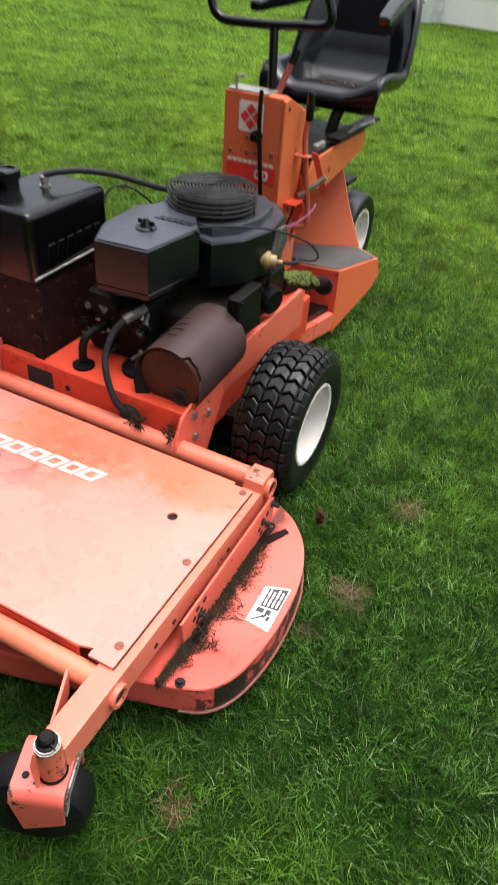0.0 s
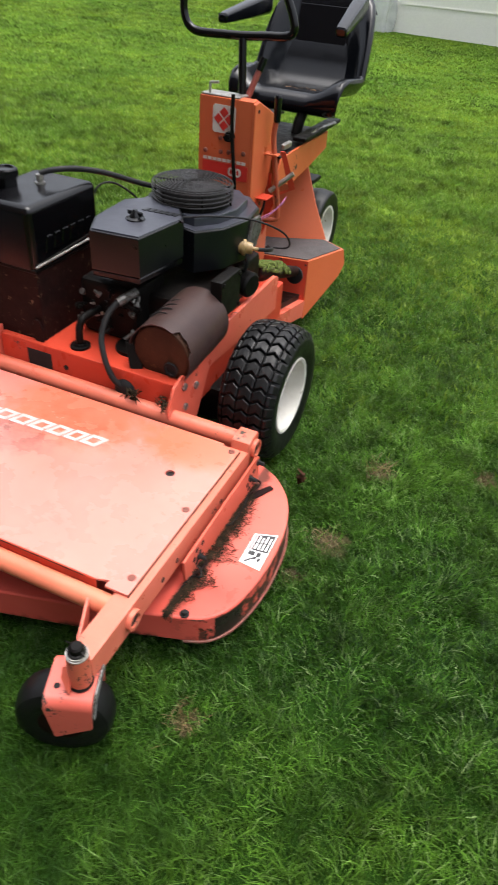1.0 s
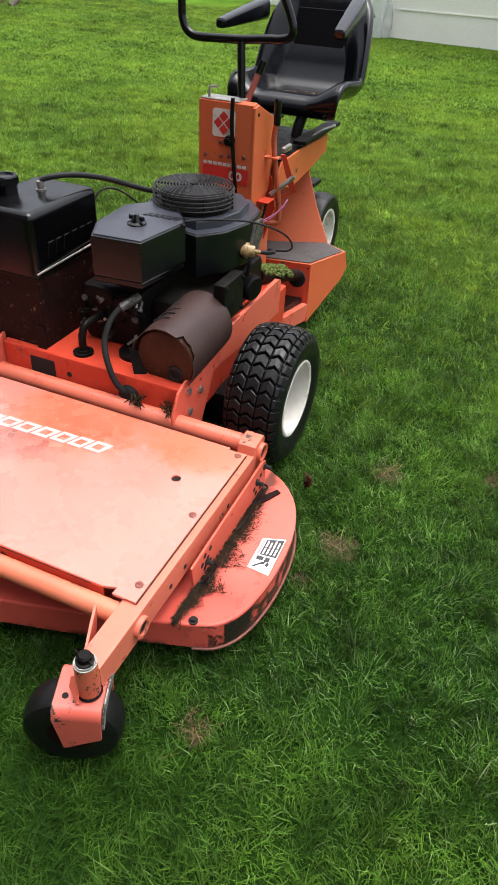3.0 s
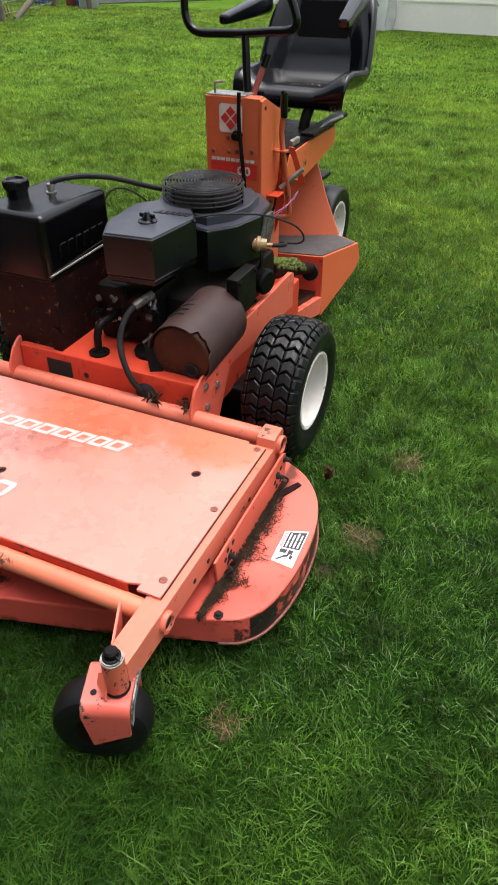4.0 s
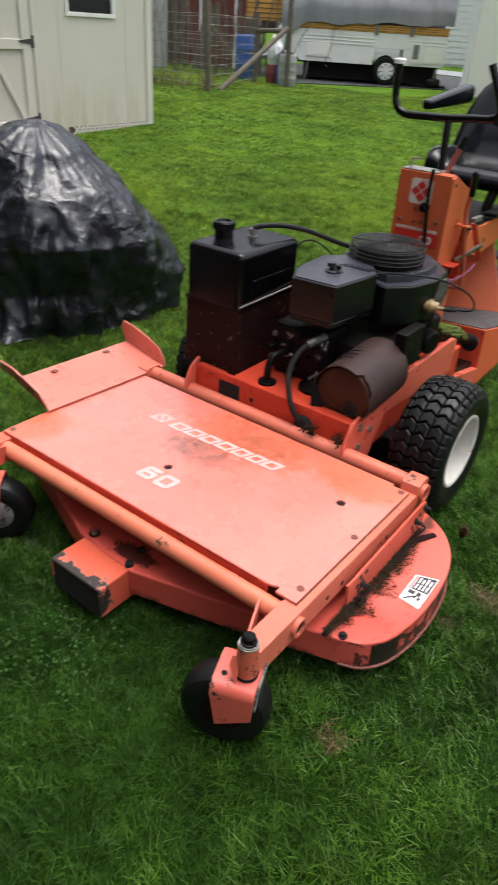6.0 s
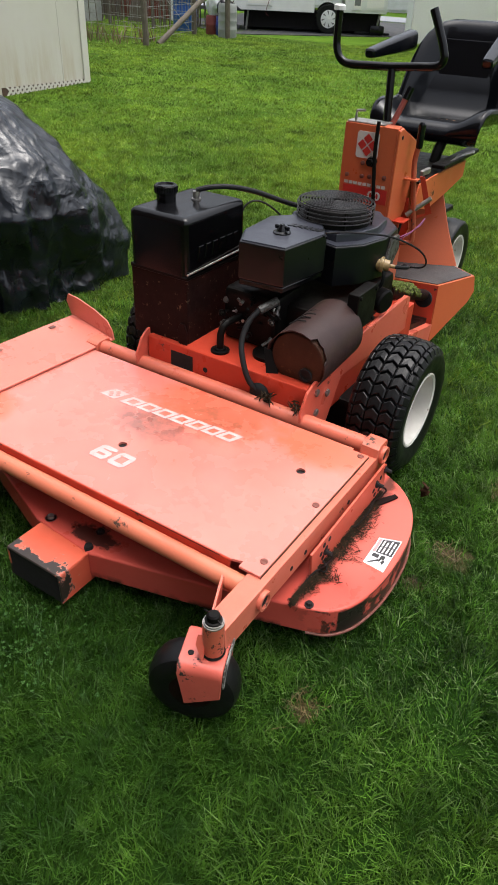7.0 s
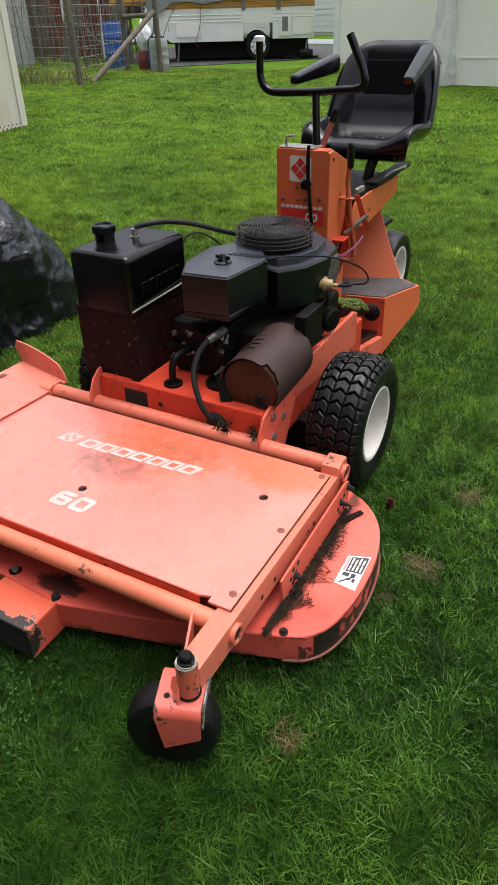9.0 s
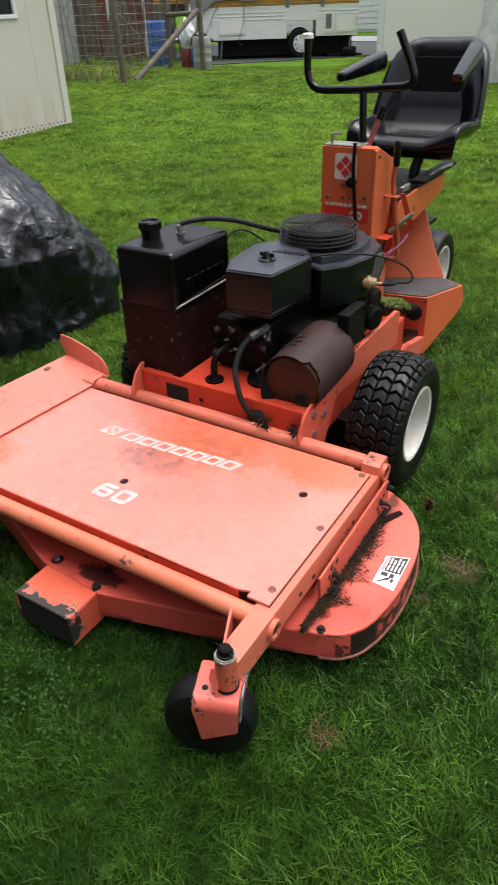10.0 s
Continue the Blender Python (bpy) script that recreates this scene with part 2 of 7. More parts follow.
def mesh_of(name, bm, material, smooth=35):
    me = bpy.data.meshes.new(name)
    bm.to_mesh(me)
    bm.free()
    me.materials.append(material)
    if smooth:
        for p in me.polygons:
            p.use_smooth = True
        me.set_sharp_from_angle(angle=radians(smooth))
    return me


def part(name, bm, material, parent, label="", smooth=35):
    ob = new(name, mesh_of(name, bm, material, smooth))
    ob.parent = parent
    if smooth and 24 < len(ob.data.polygons) < 3000:
        # flat faces stay flat beside their rounded edges
        wn_ = ob.modifiers.new("weighted_normals", "WEIGHTED_NORMAL")
        wn_.keep_sharp, wn_.weight = True, 80
    return tagged(ob, label)


def thing(name, label, category, m=None, scale=1.0, group="", kind=""):
    ob = new(name)
    ob.matrix_world = (m or Matrix()) @ Matrix.Scale(scale, 4)
    ob.empty_display_size = 0.1
    return tagged(ob, label, category, group, kind)


def solid(name, bm, material, label, category="", kind="", group="", smooth=35):
    return tagged(new(name, mesh_of(name, bm, material, smooth)), label, category, group, kind)


def B():
    return bmesh.new()


def lettering(text, size, stretch=1.0):
    """The outline of a short text as flat mesh data, lying in x and y from the origin."""
    cu = bpy.data.curves.new("lettering", "FONT")
    cu.body, cu.size, cu.fill_mode, cu.extrude = text, size, "BOTH", 0.0004
    cu.offset = size * 0.03
    ob = bpy.data.objects.new("lettering", cu)
    scene.collection.objects.link(ob)
    bpy.context.view_layer.update()
    me = bpy.data.meshes.new_from_object(ob.evaluated_get(bpy.context.evaluated_depsgraph_get()))
    bm = bmesh.new()
    bm.from_mesh(me)
    bpy.data.objects.remove(ob)
    bpy.data.curves.remove(cu)
    bpy.data.meshes.remove(me)
    bmesh.ops.scale(bm, vec=(stretch, 1, 1), verts=bm.verts[:])
    return bm


# ---- ground ----
def rise(x, y):
    """The lawn climbs a little towards the drive."""
    d = math.hypot(x - 0.5, y + 0.9)
    s = min(max((d - 7.0) / 8.0, 0.0), 1.0)
    return 0.3 * s * s * (3 - 2 * s)


# bare, straw-coloured spots in the lawn: x, y, radius
BARE = [(0.29, 0.57, 0.06), (0.33, 0.95, 0.055), (0.18, -0.09, 0.035), (0.24, 0.40, 0.03), (0.66, 1.08, 0.045)]


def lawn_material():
    """Dark soil between thin blades near the mower, brightening to a turf mat farther out."""
    n = Nodes("lawn_soil_and_turf")
    big, mid, small = n.noise(0.5, 3.0), n.noise(5.0, 5.0), n.noise(60.0, 4.0)
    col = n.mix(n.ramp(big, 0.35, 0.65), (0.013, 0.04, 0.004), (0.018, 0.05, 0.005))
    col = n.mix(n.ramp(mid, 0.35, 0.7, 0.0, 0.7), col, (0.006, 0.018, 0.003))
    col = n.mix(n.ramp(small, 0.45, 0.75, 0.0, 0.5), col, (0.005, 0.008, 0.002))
    # shade in near gaps and the far lawn's brightness are put into the colour
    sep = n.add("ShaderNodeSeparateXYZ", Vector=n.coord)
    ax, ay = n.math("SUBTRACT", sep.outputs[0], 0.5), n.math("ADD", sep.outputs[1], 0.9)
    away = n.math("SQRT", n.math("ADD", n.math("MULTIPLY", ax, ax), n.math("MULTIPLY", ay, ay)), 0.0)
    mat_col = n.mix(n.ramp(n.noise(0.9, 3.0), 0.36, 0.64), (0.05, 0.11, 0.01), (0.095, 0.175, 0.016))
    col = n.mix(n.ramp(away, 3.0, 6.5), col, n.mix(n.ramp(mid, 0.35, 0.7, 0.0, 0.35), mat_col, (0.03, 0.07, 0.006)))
    for x, y, r in BARE:
        dx, dy = n.math("SUBTRACT", sep.outputs[0], x), n.math("SUBTRACT", sep.outputs[1], y)
        d = n.math("SQRT", n.math("ADD", n.math("MULTIPLY", dx, dx), n.math("MULTIPLY", dy, dy)), 0.0)
        d = n.math("ADD", d, n.math("MULTIPLY", n.math("SUBTRACT", n.noise(22.0, 4.0), 0.5), 0.16))
        col = n.mix(n.ramp(d, r * 0.4, r * 1.1, 0.8, 0.0), col, (0.075, 0.055, 0.03))
    n.bump(n.noise(45.0, 6.0), 0.8, 0.02)
    n.bsdf.inputs["Specular IOR Level"].default_value = 0.05
    return n.out(Base_Color=col, Roughness=1.0)


def build_ground():
    bm = bmesh.new()
    xs = sorted({round(v, 3) for v in list(np.linspace(-24, 16, 81)) + [-400.0, -150.0, -60.0, 60.0, 150.0, 400.0]})
    ys = sorted({round(v, 3) for v in list(np.linspace(-8, 34, 85)) + [-400.0, -100.0, -30.0, 60.0, 150.0, 400.0]})
    grid = [[bm.verts.new((x, y, rise(x, y) - 0.004 + 0.006 * noise.noise((x * 1.3, y * 1.3, 0)))) for x in xs] for y in ys]
    for j in range(len(ys) - 1):
        for i in range(len(xs) - 1):
            bm.faces.new((grid[j][i], grid[j][i + 1], grid[j + 1][i + 1], grid[j + 1][i]))
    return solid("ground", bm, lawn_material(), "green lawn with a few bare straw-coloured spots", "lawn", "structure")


build_ground()


# ---- the mower: all its parts lie in one plan with x along the deck, y to the rear ----
mower = thing("ride_on_mower", "weathered orange ride-on lawn mower with wide front cutting deck", "mower", scale=1.08)
MID = -0.476   # its middle line


def deck_paint():
    n = Nodes("worn_deck_paint")
    col = n.mix(n.ramp(n.noise(4.0, 5.0), 0.35, 0.65), (0.58, 0.098, 0.072), (0.53, 0.075, 0.054))
    col = n.mix(n.ramp(n.noise(1.7, 3.0), 0.45, 0.6), col, (0.63, 0.132, 0.1))
    sep = n.add("ShaderNodeSeparateXYZ", Vector=n.coord)
    low = n.math("MULTIPLY", n.ramp(sep.outputs[2], 0.112, 0.12, 1.0, 0.0), n.ramp(sep.outputs[0], 0.06, 0.13))
    foot = n.math("MULTIPLY", n.ramp(sep.outputs[2], 0.05, 0.066, 1.0, 0.0), n.ramp(n.noise(18.0, 5.0), 0.45, 0.55))
    wear = n.ramp(n.math("ADD", n.noise(7.0, 7.0, 0.7), n.math("MULTIPLY", n.noise(40.0, 3.0), 0.2)), 0.57, 0.6)
    col = n.mix(n.math("MAXIMUM", n.math("MULTIPLY", low, wear), foot), col, (0.035, 0.022, 0.016))
    px, py = n.math("DIVIDE", n.math("SUBTRACT", sep.outputs[0], 0.16), 0.028), n.math("DIVIDE", n.math("SUBTRACT", sep.outputs[1], 0.12), 0.045)
    bald = n.math("ADD", n.math("ADD", n.math("MULTIPLY", px, px), n.math("MULTIPLY", py, py)), n.math("MULTIPLY", n.math("SUBTRACT", n.noise(40.0, 6.0, 0.7), 0.5), 1.2))
    col = n.mix(n.math("MULTIPLY", n.ramp(bald, 0.75, 0.95, 1.0, 0.0), n.ramp(sep.outputs[2], 0.113, 0.117, 1.0, 0.0)), col, (0.022, 0.018, 0.014))
    rim = n.math("MULTIPLY", n.math("MULTIPLY", n.ramp(sep.outputs[2], 0.1145, 0.1155), n.ramp(sep.outputs[2], 0.1185, 0.1195, 1.0, 0.0)), n.ramp(sep.outputs[0], 0.07, 0.11))
    col = n.mix(n.math("MULTIPLY", rim, n.ramp(n.noise(16.0, 6.0, 0.7), 0.4, 0.5)), col, (0.06, 0.03, 0.022))
    col = n.mix(n.ramp(n.noise(24.0, 8.0, 0.72), 0.7, 0.73, 0.0, 0.8), col, (0.09, 0.035, 0.022))
    gx, gy = n.math("ADD", sep.outputs[0], 0.45), n.math("ADD", sep.outputs[1], 0.045)
    gunk = n.math("ADD", n.math("ADD", n.math("MULTIPLY", gx, gx), n.math("MULTIPLY", n.math("MULTIPLY", gy, gy), 4.0)), n.math("MULTIPLY", n.math("SUBTRACT", n.noise(22.0, 6.0, 0.7), 0.5), 0.018))
    col = n.mix(n.ramp(gunk, 0.003, 0.005, 0.9, 0.0), col, (0.03, 0.016, 0.012))
    along = n.math("ADD", sep.outputs[0], n.math("MULTIPLY", n.math("SUBTRACT", n.noise(26.0, 6.0, 0.7), 0.5), 0.07))
    dirt = n.math("MULTIPLY", n.ramp(along, 0.062, 0.08, 1.0, 0.0), n.math("MULTIPLY", n.ramp(sep.outputs[0], 0.035, 0.045), n.ramp(sep.outputs[1], 0.04, 0.09)))
    col = n.mix(n.math("MULTIPLY", dirt, 0.85), col, (0.05, 0.026, 0.018))
    n.bump(n.noise(90.0, 4.0), 0.08)
    n.bsdf.inputs["Specular IOR Level"].default_value = 0.2
    return n.out(Base_Color=col, Roughness=n.ramp(n.noise(9.0, 5.0), 0.3, 0.7, 0.24, 0.44))


def bracket_paint():
    """Orange paint, flaked off along the front edge down to dark primer and pale filler."""
    n = Nodes("flaked_bracket_paint")
    col = n.mix(n.ramp(n.noise(6.0, 4.0), 0.35, 0.65), (0.6, 0.11, 0.06), (0.53, 0.08, 0.04))
    sep = n.add("ShaderNodeSeparateXYZ", Vector=n.coord)
    k = n.math("ADD", n.noise(22.0, 7.0, 0.65), n.ramp(sep.outputs[1], -0.195, -0.13, 0.2, -0.08))
    col = n.mix(n.ramp(k, 0.612, 0.618), col, (0.5, 0.3, 0.24))
    col = n.mix(n.ramp(k, 0.618, 0.63), col, (0.03, 0.022, 0.018))
    n.bump(n.noise(90.0, 4.0), 0.08)
    return n.out(Base_Color=col, Roughness=n.ramp(n.noise(9.0, 5.0), 0.3, 0.7, 0.24, 0.45))


def build_deck():
    right = [(0.085, 0.05), (0.13, 0.072), (0.165, 0.12), (0.185, 0.2), (0.19, 0.3), (0.178, 0.41), (0.145, 0.5), (0.09, 0.565), (0.03, 0.6)]
    left = [(-0.97, 0.6), (-1.06, 0.54), (-1.1, 0.42), (-1.1, 0.28), (-1.04, 0.13), (-0.93, 0.035), (-0.6, -0.085), (-0.41, -0.098), (-0.13, -0.022)]
    line = [Vector((x, y, 0)) for x, y in right]
    outline = [(p.x, p.y) for p in smooth_path(line, 5)] + left
    bm = B()
    prism(bm, outline, "z", 0.045, 0.122, 0.006, 3)
    shell = part("deck_shell", bm, deck_paint(), mower, "red-orange stamped cutting deck shell with worn edge")
    # rolled wear edge along the foot of the round side
    bm = B()
    tube(bm, [(p.x * 1.0 + 0.003, p.y, 0.047) for p in smooth_path(line, 4)], 0.0035, 8, 2)
    part("wear_edge", bm, rusty_lip, shell, "worn rusty steel lip")
    for x, y in ((0.084, 0.062), (-0.44, -0.03)):
        bm = B()
        lathe(bm, (x, y, 0.121), (0, 0, 1), [(0, 0.011), (0.003, 0.011), (0.003, 0.007), (0.010, 0.006)], 8)
        part("deck_bolt", bm, hole_black, shell)
    # roller bracket in front
    bm = B()
    box(bm, (-0.588, -0.19, 0.112), (-0.416, -0.075, 0.118), 0.002, 1)
    box(bm, (-0.421, -0.19, 0.03), (-0.416, -0.075, 0.113), 0.0015, 1)
    box(bm, (-0.588, -0.19, 0.03), (-0.583, -0.075, 0.113), 0.0015, 1)
    br = part("roller_bracket", bm, bracket_paint(), mower, "chipped orange box bracket on the deck front")
    bm = B()
    rod(bm, (-0.58, -0.13, 0.065), (-0.424, -0.13, 0.065), 0.045, 20)
    part("roller", bm, hole_black, br, "black rubber deck roller")
    bm = B()
    box(bm, (-0.583, -0.188, 0.028), (-0.421, -0.182, 0.112), 0.001, 1)
    part("front_flap", bm, hole_black, br, "black rubber front flap")
    bm = B()
    lathe(bm, (-0.575, -0.062, 0.118), (0, 0, 1), [(0, 0.016), (0.004, 0.016), (0.004, 0.009), (0.012, 0.008)], 10)
    part("bolt", bm, steel, br)
    bm = B()
    lathe(bm, (-0.425, -0.085, 0.118), (0, 0, 1), [(0, 0.012), (0.012, 0.01)], 8)
    part("bolt", bm, hole_black, br)


def plate_paint():
    n = Nodes("deck_cover_paint")
    col = n.mix(n.ramp(n.noise(3.0, 4.0), 0.35, 0.65), (0.64, 0.182, 0.142), (0.67, 0.224, 0.175))
    sep = n.add("ShaderNodeSeparateXYZ", Vector=n.coord)

    def spot(x, y, rx, ry, wob):
        dx = n.math("DIVIDE", n.math("SUBTRACT", sep.outputs[0], x), rx)
        dy = n.math("DIVIDE", n.math("SUBTRACT", sep.outputs[1], y), ry)
        d = n.math("ADD", n.math("MULTIPLY", dx, dx), n.math("MULTIPLY", dy, dy))
        return n.math("ADD", d, n.math("MULTIPLY", n.math("SUBTRACT", n.noise(28.0, 6.0, 0.7), 0.5), wob))
    orange = n.ramp(spot(-0.42, 0.42, 0.2, 0.14, 2.2), 0.5, 1.3, 1.0, 0.0)
    col = n.mix(n.math("MULTIPLY", orange, 0.62), col, (0.62, 0.1, 0.035))
    orange2 = n.ramp(spot(-0.09, 0.44, 0.14, 0.1, 1.2), 0.5, 1.3, 1.0, 0.0)
    col = n.mix(n.math("MULTIPLY", orange2, 0.6), col, (0.66, 0.10, 0.025))
    orange3 = n.ramp(spot(-0.93, 0.05, 0.09, 0.09, 1.2), 0.5, 1.3, 1.0, 0.0)
    col = n.mix(n.math("MULTIPLY", orange3, 0.6), col, (0.66, 0.10, 0.025))
    dirt = n.ramp(spot(-0.51, 0.25, 0.14, 0.075, 3.2), 0.15, 1.0, 0.8, 0.0)
    col = n.mix(n.math("MULTIPLY", dirt, n.ramp(n.noise(34.0, 5.0, 0.7), 0.35, 0.6, 0.35, 1.0)), col, (0.17, 0.085, 0.07))
    dirt2 = n.ramp(spot(-0.4, 0.38, 0.16, 0.08, 4.0), 0.0, 0.8, 0.65, 0.0)
    col = n.mix(n.math("MULTIPLY", dirt2, n.ramp(n.noise(40.0, 5.0, 0.7), 0.35, 0.62, 0.2, 1.0)), col, (0.22, 0.075, 0.035))
    smear = n.ramp(n.noise(16.0, 6.0, 0.75), 0.62, 0.75, 0.0, 0.35)
    col = n.mix(smear, col, (0.45, 0.12, 0.07))
    specks = n.ramp(n.noise(70.0, 3.0), 0.745, 0.77)
    col = n.mix(specks, col, (0.12, 0.05, 0.035))
    n.bump(n.noise(9.0, 4.0), 0.12, 0.004)
    return n.out(Base_Color=col, Roughness=n.ramp(n.noise(7.0, 5.0), 0.3, 0.7, 0.2, 0.36), Coat_Weight=0.3)


def build_cover():
    pp = plate_paint()
    holes = [(-0.092, 0.312, 0.0115), (-0.512, 0.141, 0.0115)]
    bm = B()
    plate_with_holes(bm, [(-0.968, -0.032), (-0.06, -0.032), (-0.035, -0.024), (-0.035, -0.04), (0.016, -0.04), (0.016, 0.468), (-0.03, 0.468), (-0.03, 0.476), (-0.968, 0.476)], holes, 0.2475, 0.2535)
    cover = part("deck_cover", bm, pp, mower, "sun-faded orange sheet-steel deck cover, stained and scuffed", 30)
    bm = B()
    box(bm, (-0.966, -0.036, 0.212), (-0.06, -0.031, 0.2535), 0.0015, 1)
    part("front_lip", bm, paint_red, cover)
    for a0, a1 in ((-0.33, -0.1), (-0.93, -0.76)):
        bm = B()
        rnd = random.Random(int(a0 * -100))
        while a0 < a1:
            step = rnd.uniform(0.015, 0.05)
            box(bm, (a0, -0.0364, 0.2518 - rnd.uniform(0, 0.0008)), (a0 + step, -0.0352, 0.253))
            a0 += step + rnd.uniform(-0.004, 0.001)
        part("lip_scratch", bm, black_metal, cover, "dark scratch along the edge")
    for x, y in ((0.0, 0.0), (0.0, 0.22), (0.0, 0.454), (-0.955, -0.012)):
        bm = B()
        lathe(bm, (x, y, 0.2535), (0, 0, 1), [(0, 0.0085), (0.0015, 0.0085), (0.003, 0.006)], 14)
        box(bm, (x - 0.007, y - 0.001, 0.2566), (x + 0.007, y + 0.001, 0.2573))
        part("cover_bolt", bm, rusty_lip, cover, "rusty slotted bolt")
    # dark strips drawn in for the shaded seam gaps round the cover
    for lo, hi in (((0.0162, -0.04), (0.0176, 0.468)), ((-0.968, 0.4765), (-0.03, 0.4785))):
        bm = B()
        box(bm, (lo[0], lo[1], 0.2462), (hi[0], hi[1], 0.2492))
        part("seam_gap_line", bm, debris_mat, cover, "dark strip for the shaded seam gap")
    for x, y, r in holes:
        bm = B()
        lathe(bm, (x, y, 0.2), (0, 0, 1), [(0, r + 0.004), (0.046, r + 0.004)], 16)
        part("hole_well", bm, hole_black, cover)
    # the maker's word as a row of plain slanted blocks, and the deck's size in figures
    x0, y0, y1, sl = -0.662, 0.291, 0.332, 0.018
    a = x0
    for k, w in enumerate((0.05, 0.048, 0.048, 0.048, 0.044, 0.04, 0.046)):
        def at(u, v):
            return (a + w * u + sl * v, y0 + 0.003 * k + (y1 - y0) * v)
        bm = B()
        for u0, u1, v0, v1 in ((0.0, 0.24, 0.0, 1.0), (0.76, 1.0, 0.0, 1.0), (0.24, 0.76, 0.0, 0.25), (0.24, 0.76, 0.75, 1.0)):
            prism(bm, [at(u0, v0), at(u1, v0), at(u1, v1), at(u0, v1)], "z", 0.2536, 0.2546)
        part("stencil_block", bm, white_paint, cover, "worn white stencilled block")
        a += w + 0.006
    bm = B()
    prism(bm, [(-0.735, 0.292), (-0.682, 0.292), (-0.664, 0.336), (-0.717, 0.336)], "z", 0.2536, 0.2544)
    sq = part("stencil_emblem", bm, white_paint, cover, "worn white stencilled emblem with four diamonds")
    bm = B()
    for dx, dy in ((0, 0.011), (0, -0.011), (0.012, 0), (-0.012, 0)):
        cx, cy = -0.6995 + dx + dy * 0.4, 0.314 + dy
        prism(bm, [(cx - 0.009, cy), (cx, cy - 0.008), (cx + 0.009, cy), (cx, cy + 0.008)], "z", 0.2545, 0.2549)
    part("emblem_diamonds", bm, pp, sq)
    # square-cut figures: chamfered bowls made of flat strokes, slightly slanted
    foot = [(0.13, 0), (0.87, 0), (1, 0.18), (0.74, 0.26), (0.26, 0.26), (0, 0.18)]
    head = [(u, 1 - v) for u, v in foot]
    left_stroke = [(0, 0.18), (0.26, 0.26), (0.26, 0.74), (0, 0.82)]
    right_stroke = [(1 - u, v) for u, v in left_stroke]
    bm = B()
    for fx, strokes in ((-0.557, (foot, head, left_stroke, [(0.26, 0.42), (0.74, 0.42), (0.87, 0.66), (0.26, 0.66)], [(0.74, 0.26), (1, 0.18), (1, 0.5), (0.87, 0.66), (0.74, 0.42)])),
                        (-0.498, (foot, head, left_stroke, right_stroke))):
        for st in strokes:
            prism(bm, [(fx + 0.05 * u + 0.009 * v, 0.062 + 0.054 * v) for u, v in st], "z", 0.2538, 0.2546)
    part("size_figures", bm, white_paint, cover, "white stencilled number 60", 0)


def build_frame_bars():
    bm = B()
    rod(bm, (-0.985, -0.056, 0.222), (0.0, -0.056, 0.222), 0.0215, 24)
    part("front_bar", bm, paint_light, mower, "round bleached orange front tube with scratches")
    bm = B()
    rod(bm, (-0.975, 0.515, 0.247), (-0.014, 0.515, 0.247), 0.0245, 24)
    part("rear_bar", bm, paint_rail, mower, "round orange rear tube")
    for x, name in ((0.008, "right"), (-0.955, "left")):
        bm = B()
        prism(bm, [(-0.185, 0.18), (-0.185, 0.2465), (0.478, 0.2465), (0.484, 0.268), (0.494, 0.275), (0.535, 0.275), (0.543, 0.266), (0.543, 0.18)], "x", x - 0.022, x + 0.026, 0.003, 2)
        rail = part("side_rail", bm, paint_rail, mower, "orange square-tube side rail")
        out = 1 if name == "right" else -1
        for y, z, r in ((-0.058, 0.215, 0.022), (0.515, 0.238, 0.0245)):
            bm = B()
            lathe(bm, (x + out * 0.022, y, z), (out, 0, 0), [(0, r), (0.014, r), (0.014, r - 0.006), (0.004, r - 0.006)], 24, True, True)
            part("tube_end", bm, paint_rail, rail)
            bm = B()
            lathe(bm, (x + out * 0.027, y, z), (out, 0, 0), [(0, r - 0.005), (0.003, r - 0.005)], 20)
            part("tube_hollow", bm, hole_black, rail)
        for y in (0.12, 0.06, 0.33):
            bm = B()
            lathe(bm, (x + out * 0.0255, y, 0.205), (out, 0, 0), [(0, 0.006), (0.0015, 0.006)], 10)
            part("rail_hole", bm, hole_black, rail)
        # stiffening gusset between rail and front tube
        bm = B()
        s = -1 if name == "right" else 1
        slab(bm, [(x + s * 0.055, -0.075, 0.25), (x + s * 0.02, -0.16, 0.235), (x + s * 0.02, -0.165, 0.165), (x + s * 0.052, -0.085, 0.2)], 0.005)
        part("gusset", bm, paint, rail, "thin triangular stiffening plate")


def build_spring_clips():
    """Bent wire clips along the height bracket."""
    for path in ([(0.05, 0.06, 0.138), (0.055, 0.14, 0.143), (0.073, 0.148, 0.144), (0.071, 0.163, 0.147), (0.056, 0.17, 0.152)],
                 [(0.046, 0.325, 0.14), (0.062, 0.335, 0.14), (0.066, 0.392, 0.145), (0.06, 0.43, 0.15)]):
        bm = B()
        tube(bm, path, 0.002, 8, 4)
        part("spring_clip", bm, black_metal, mower, "bent wire clip, blackened")


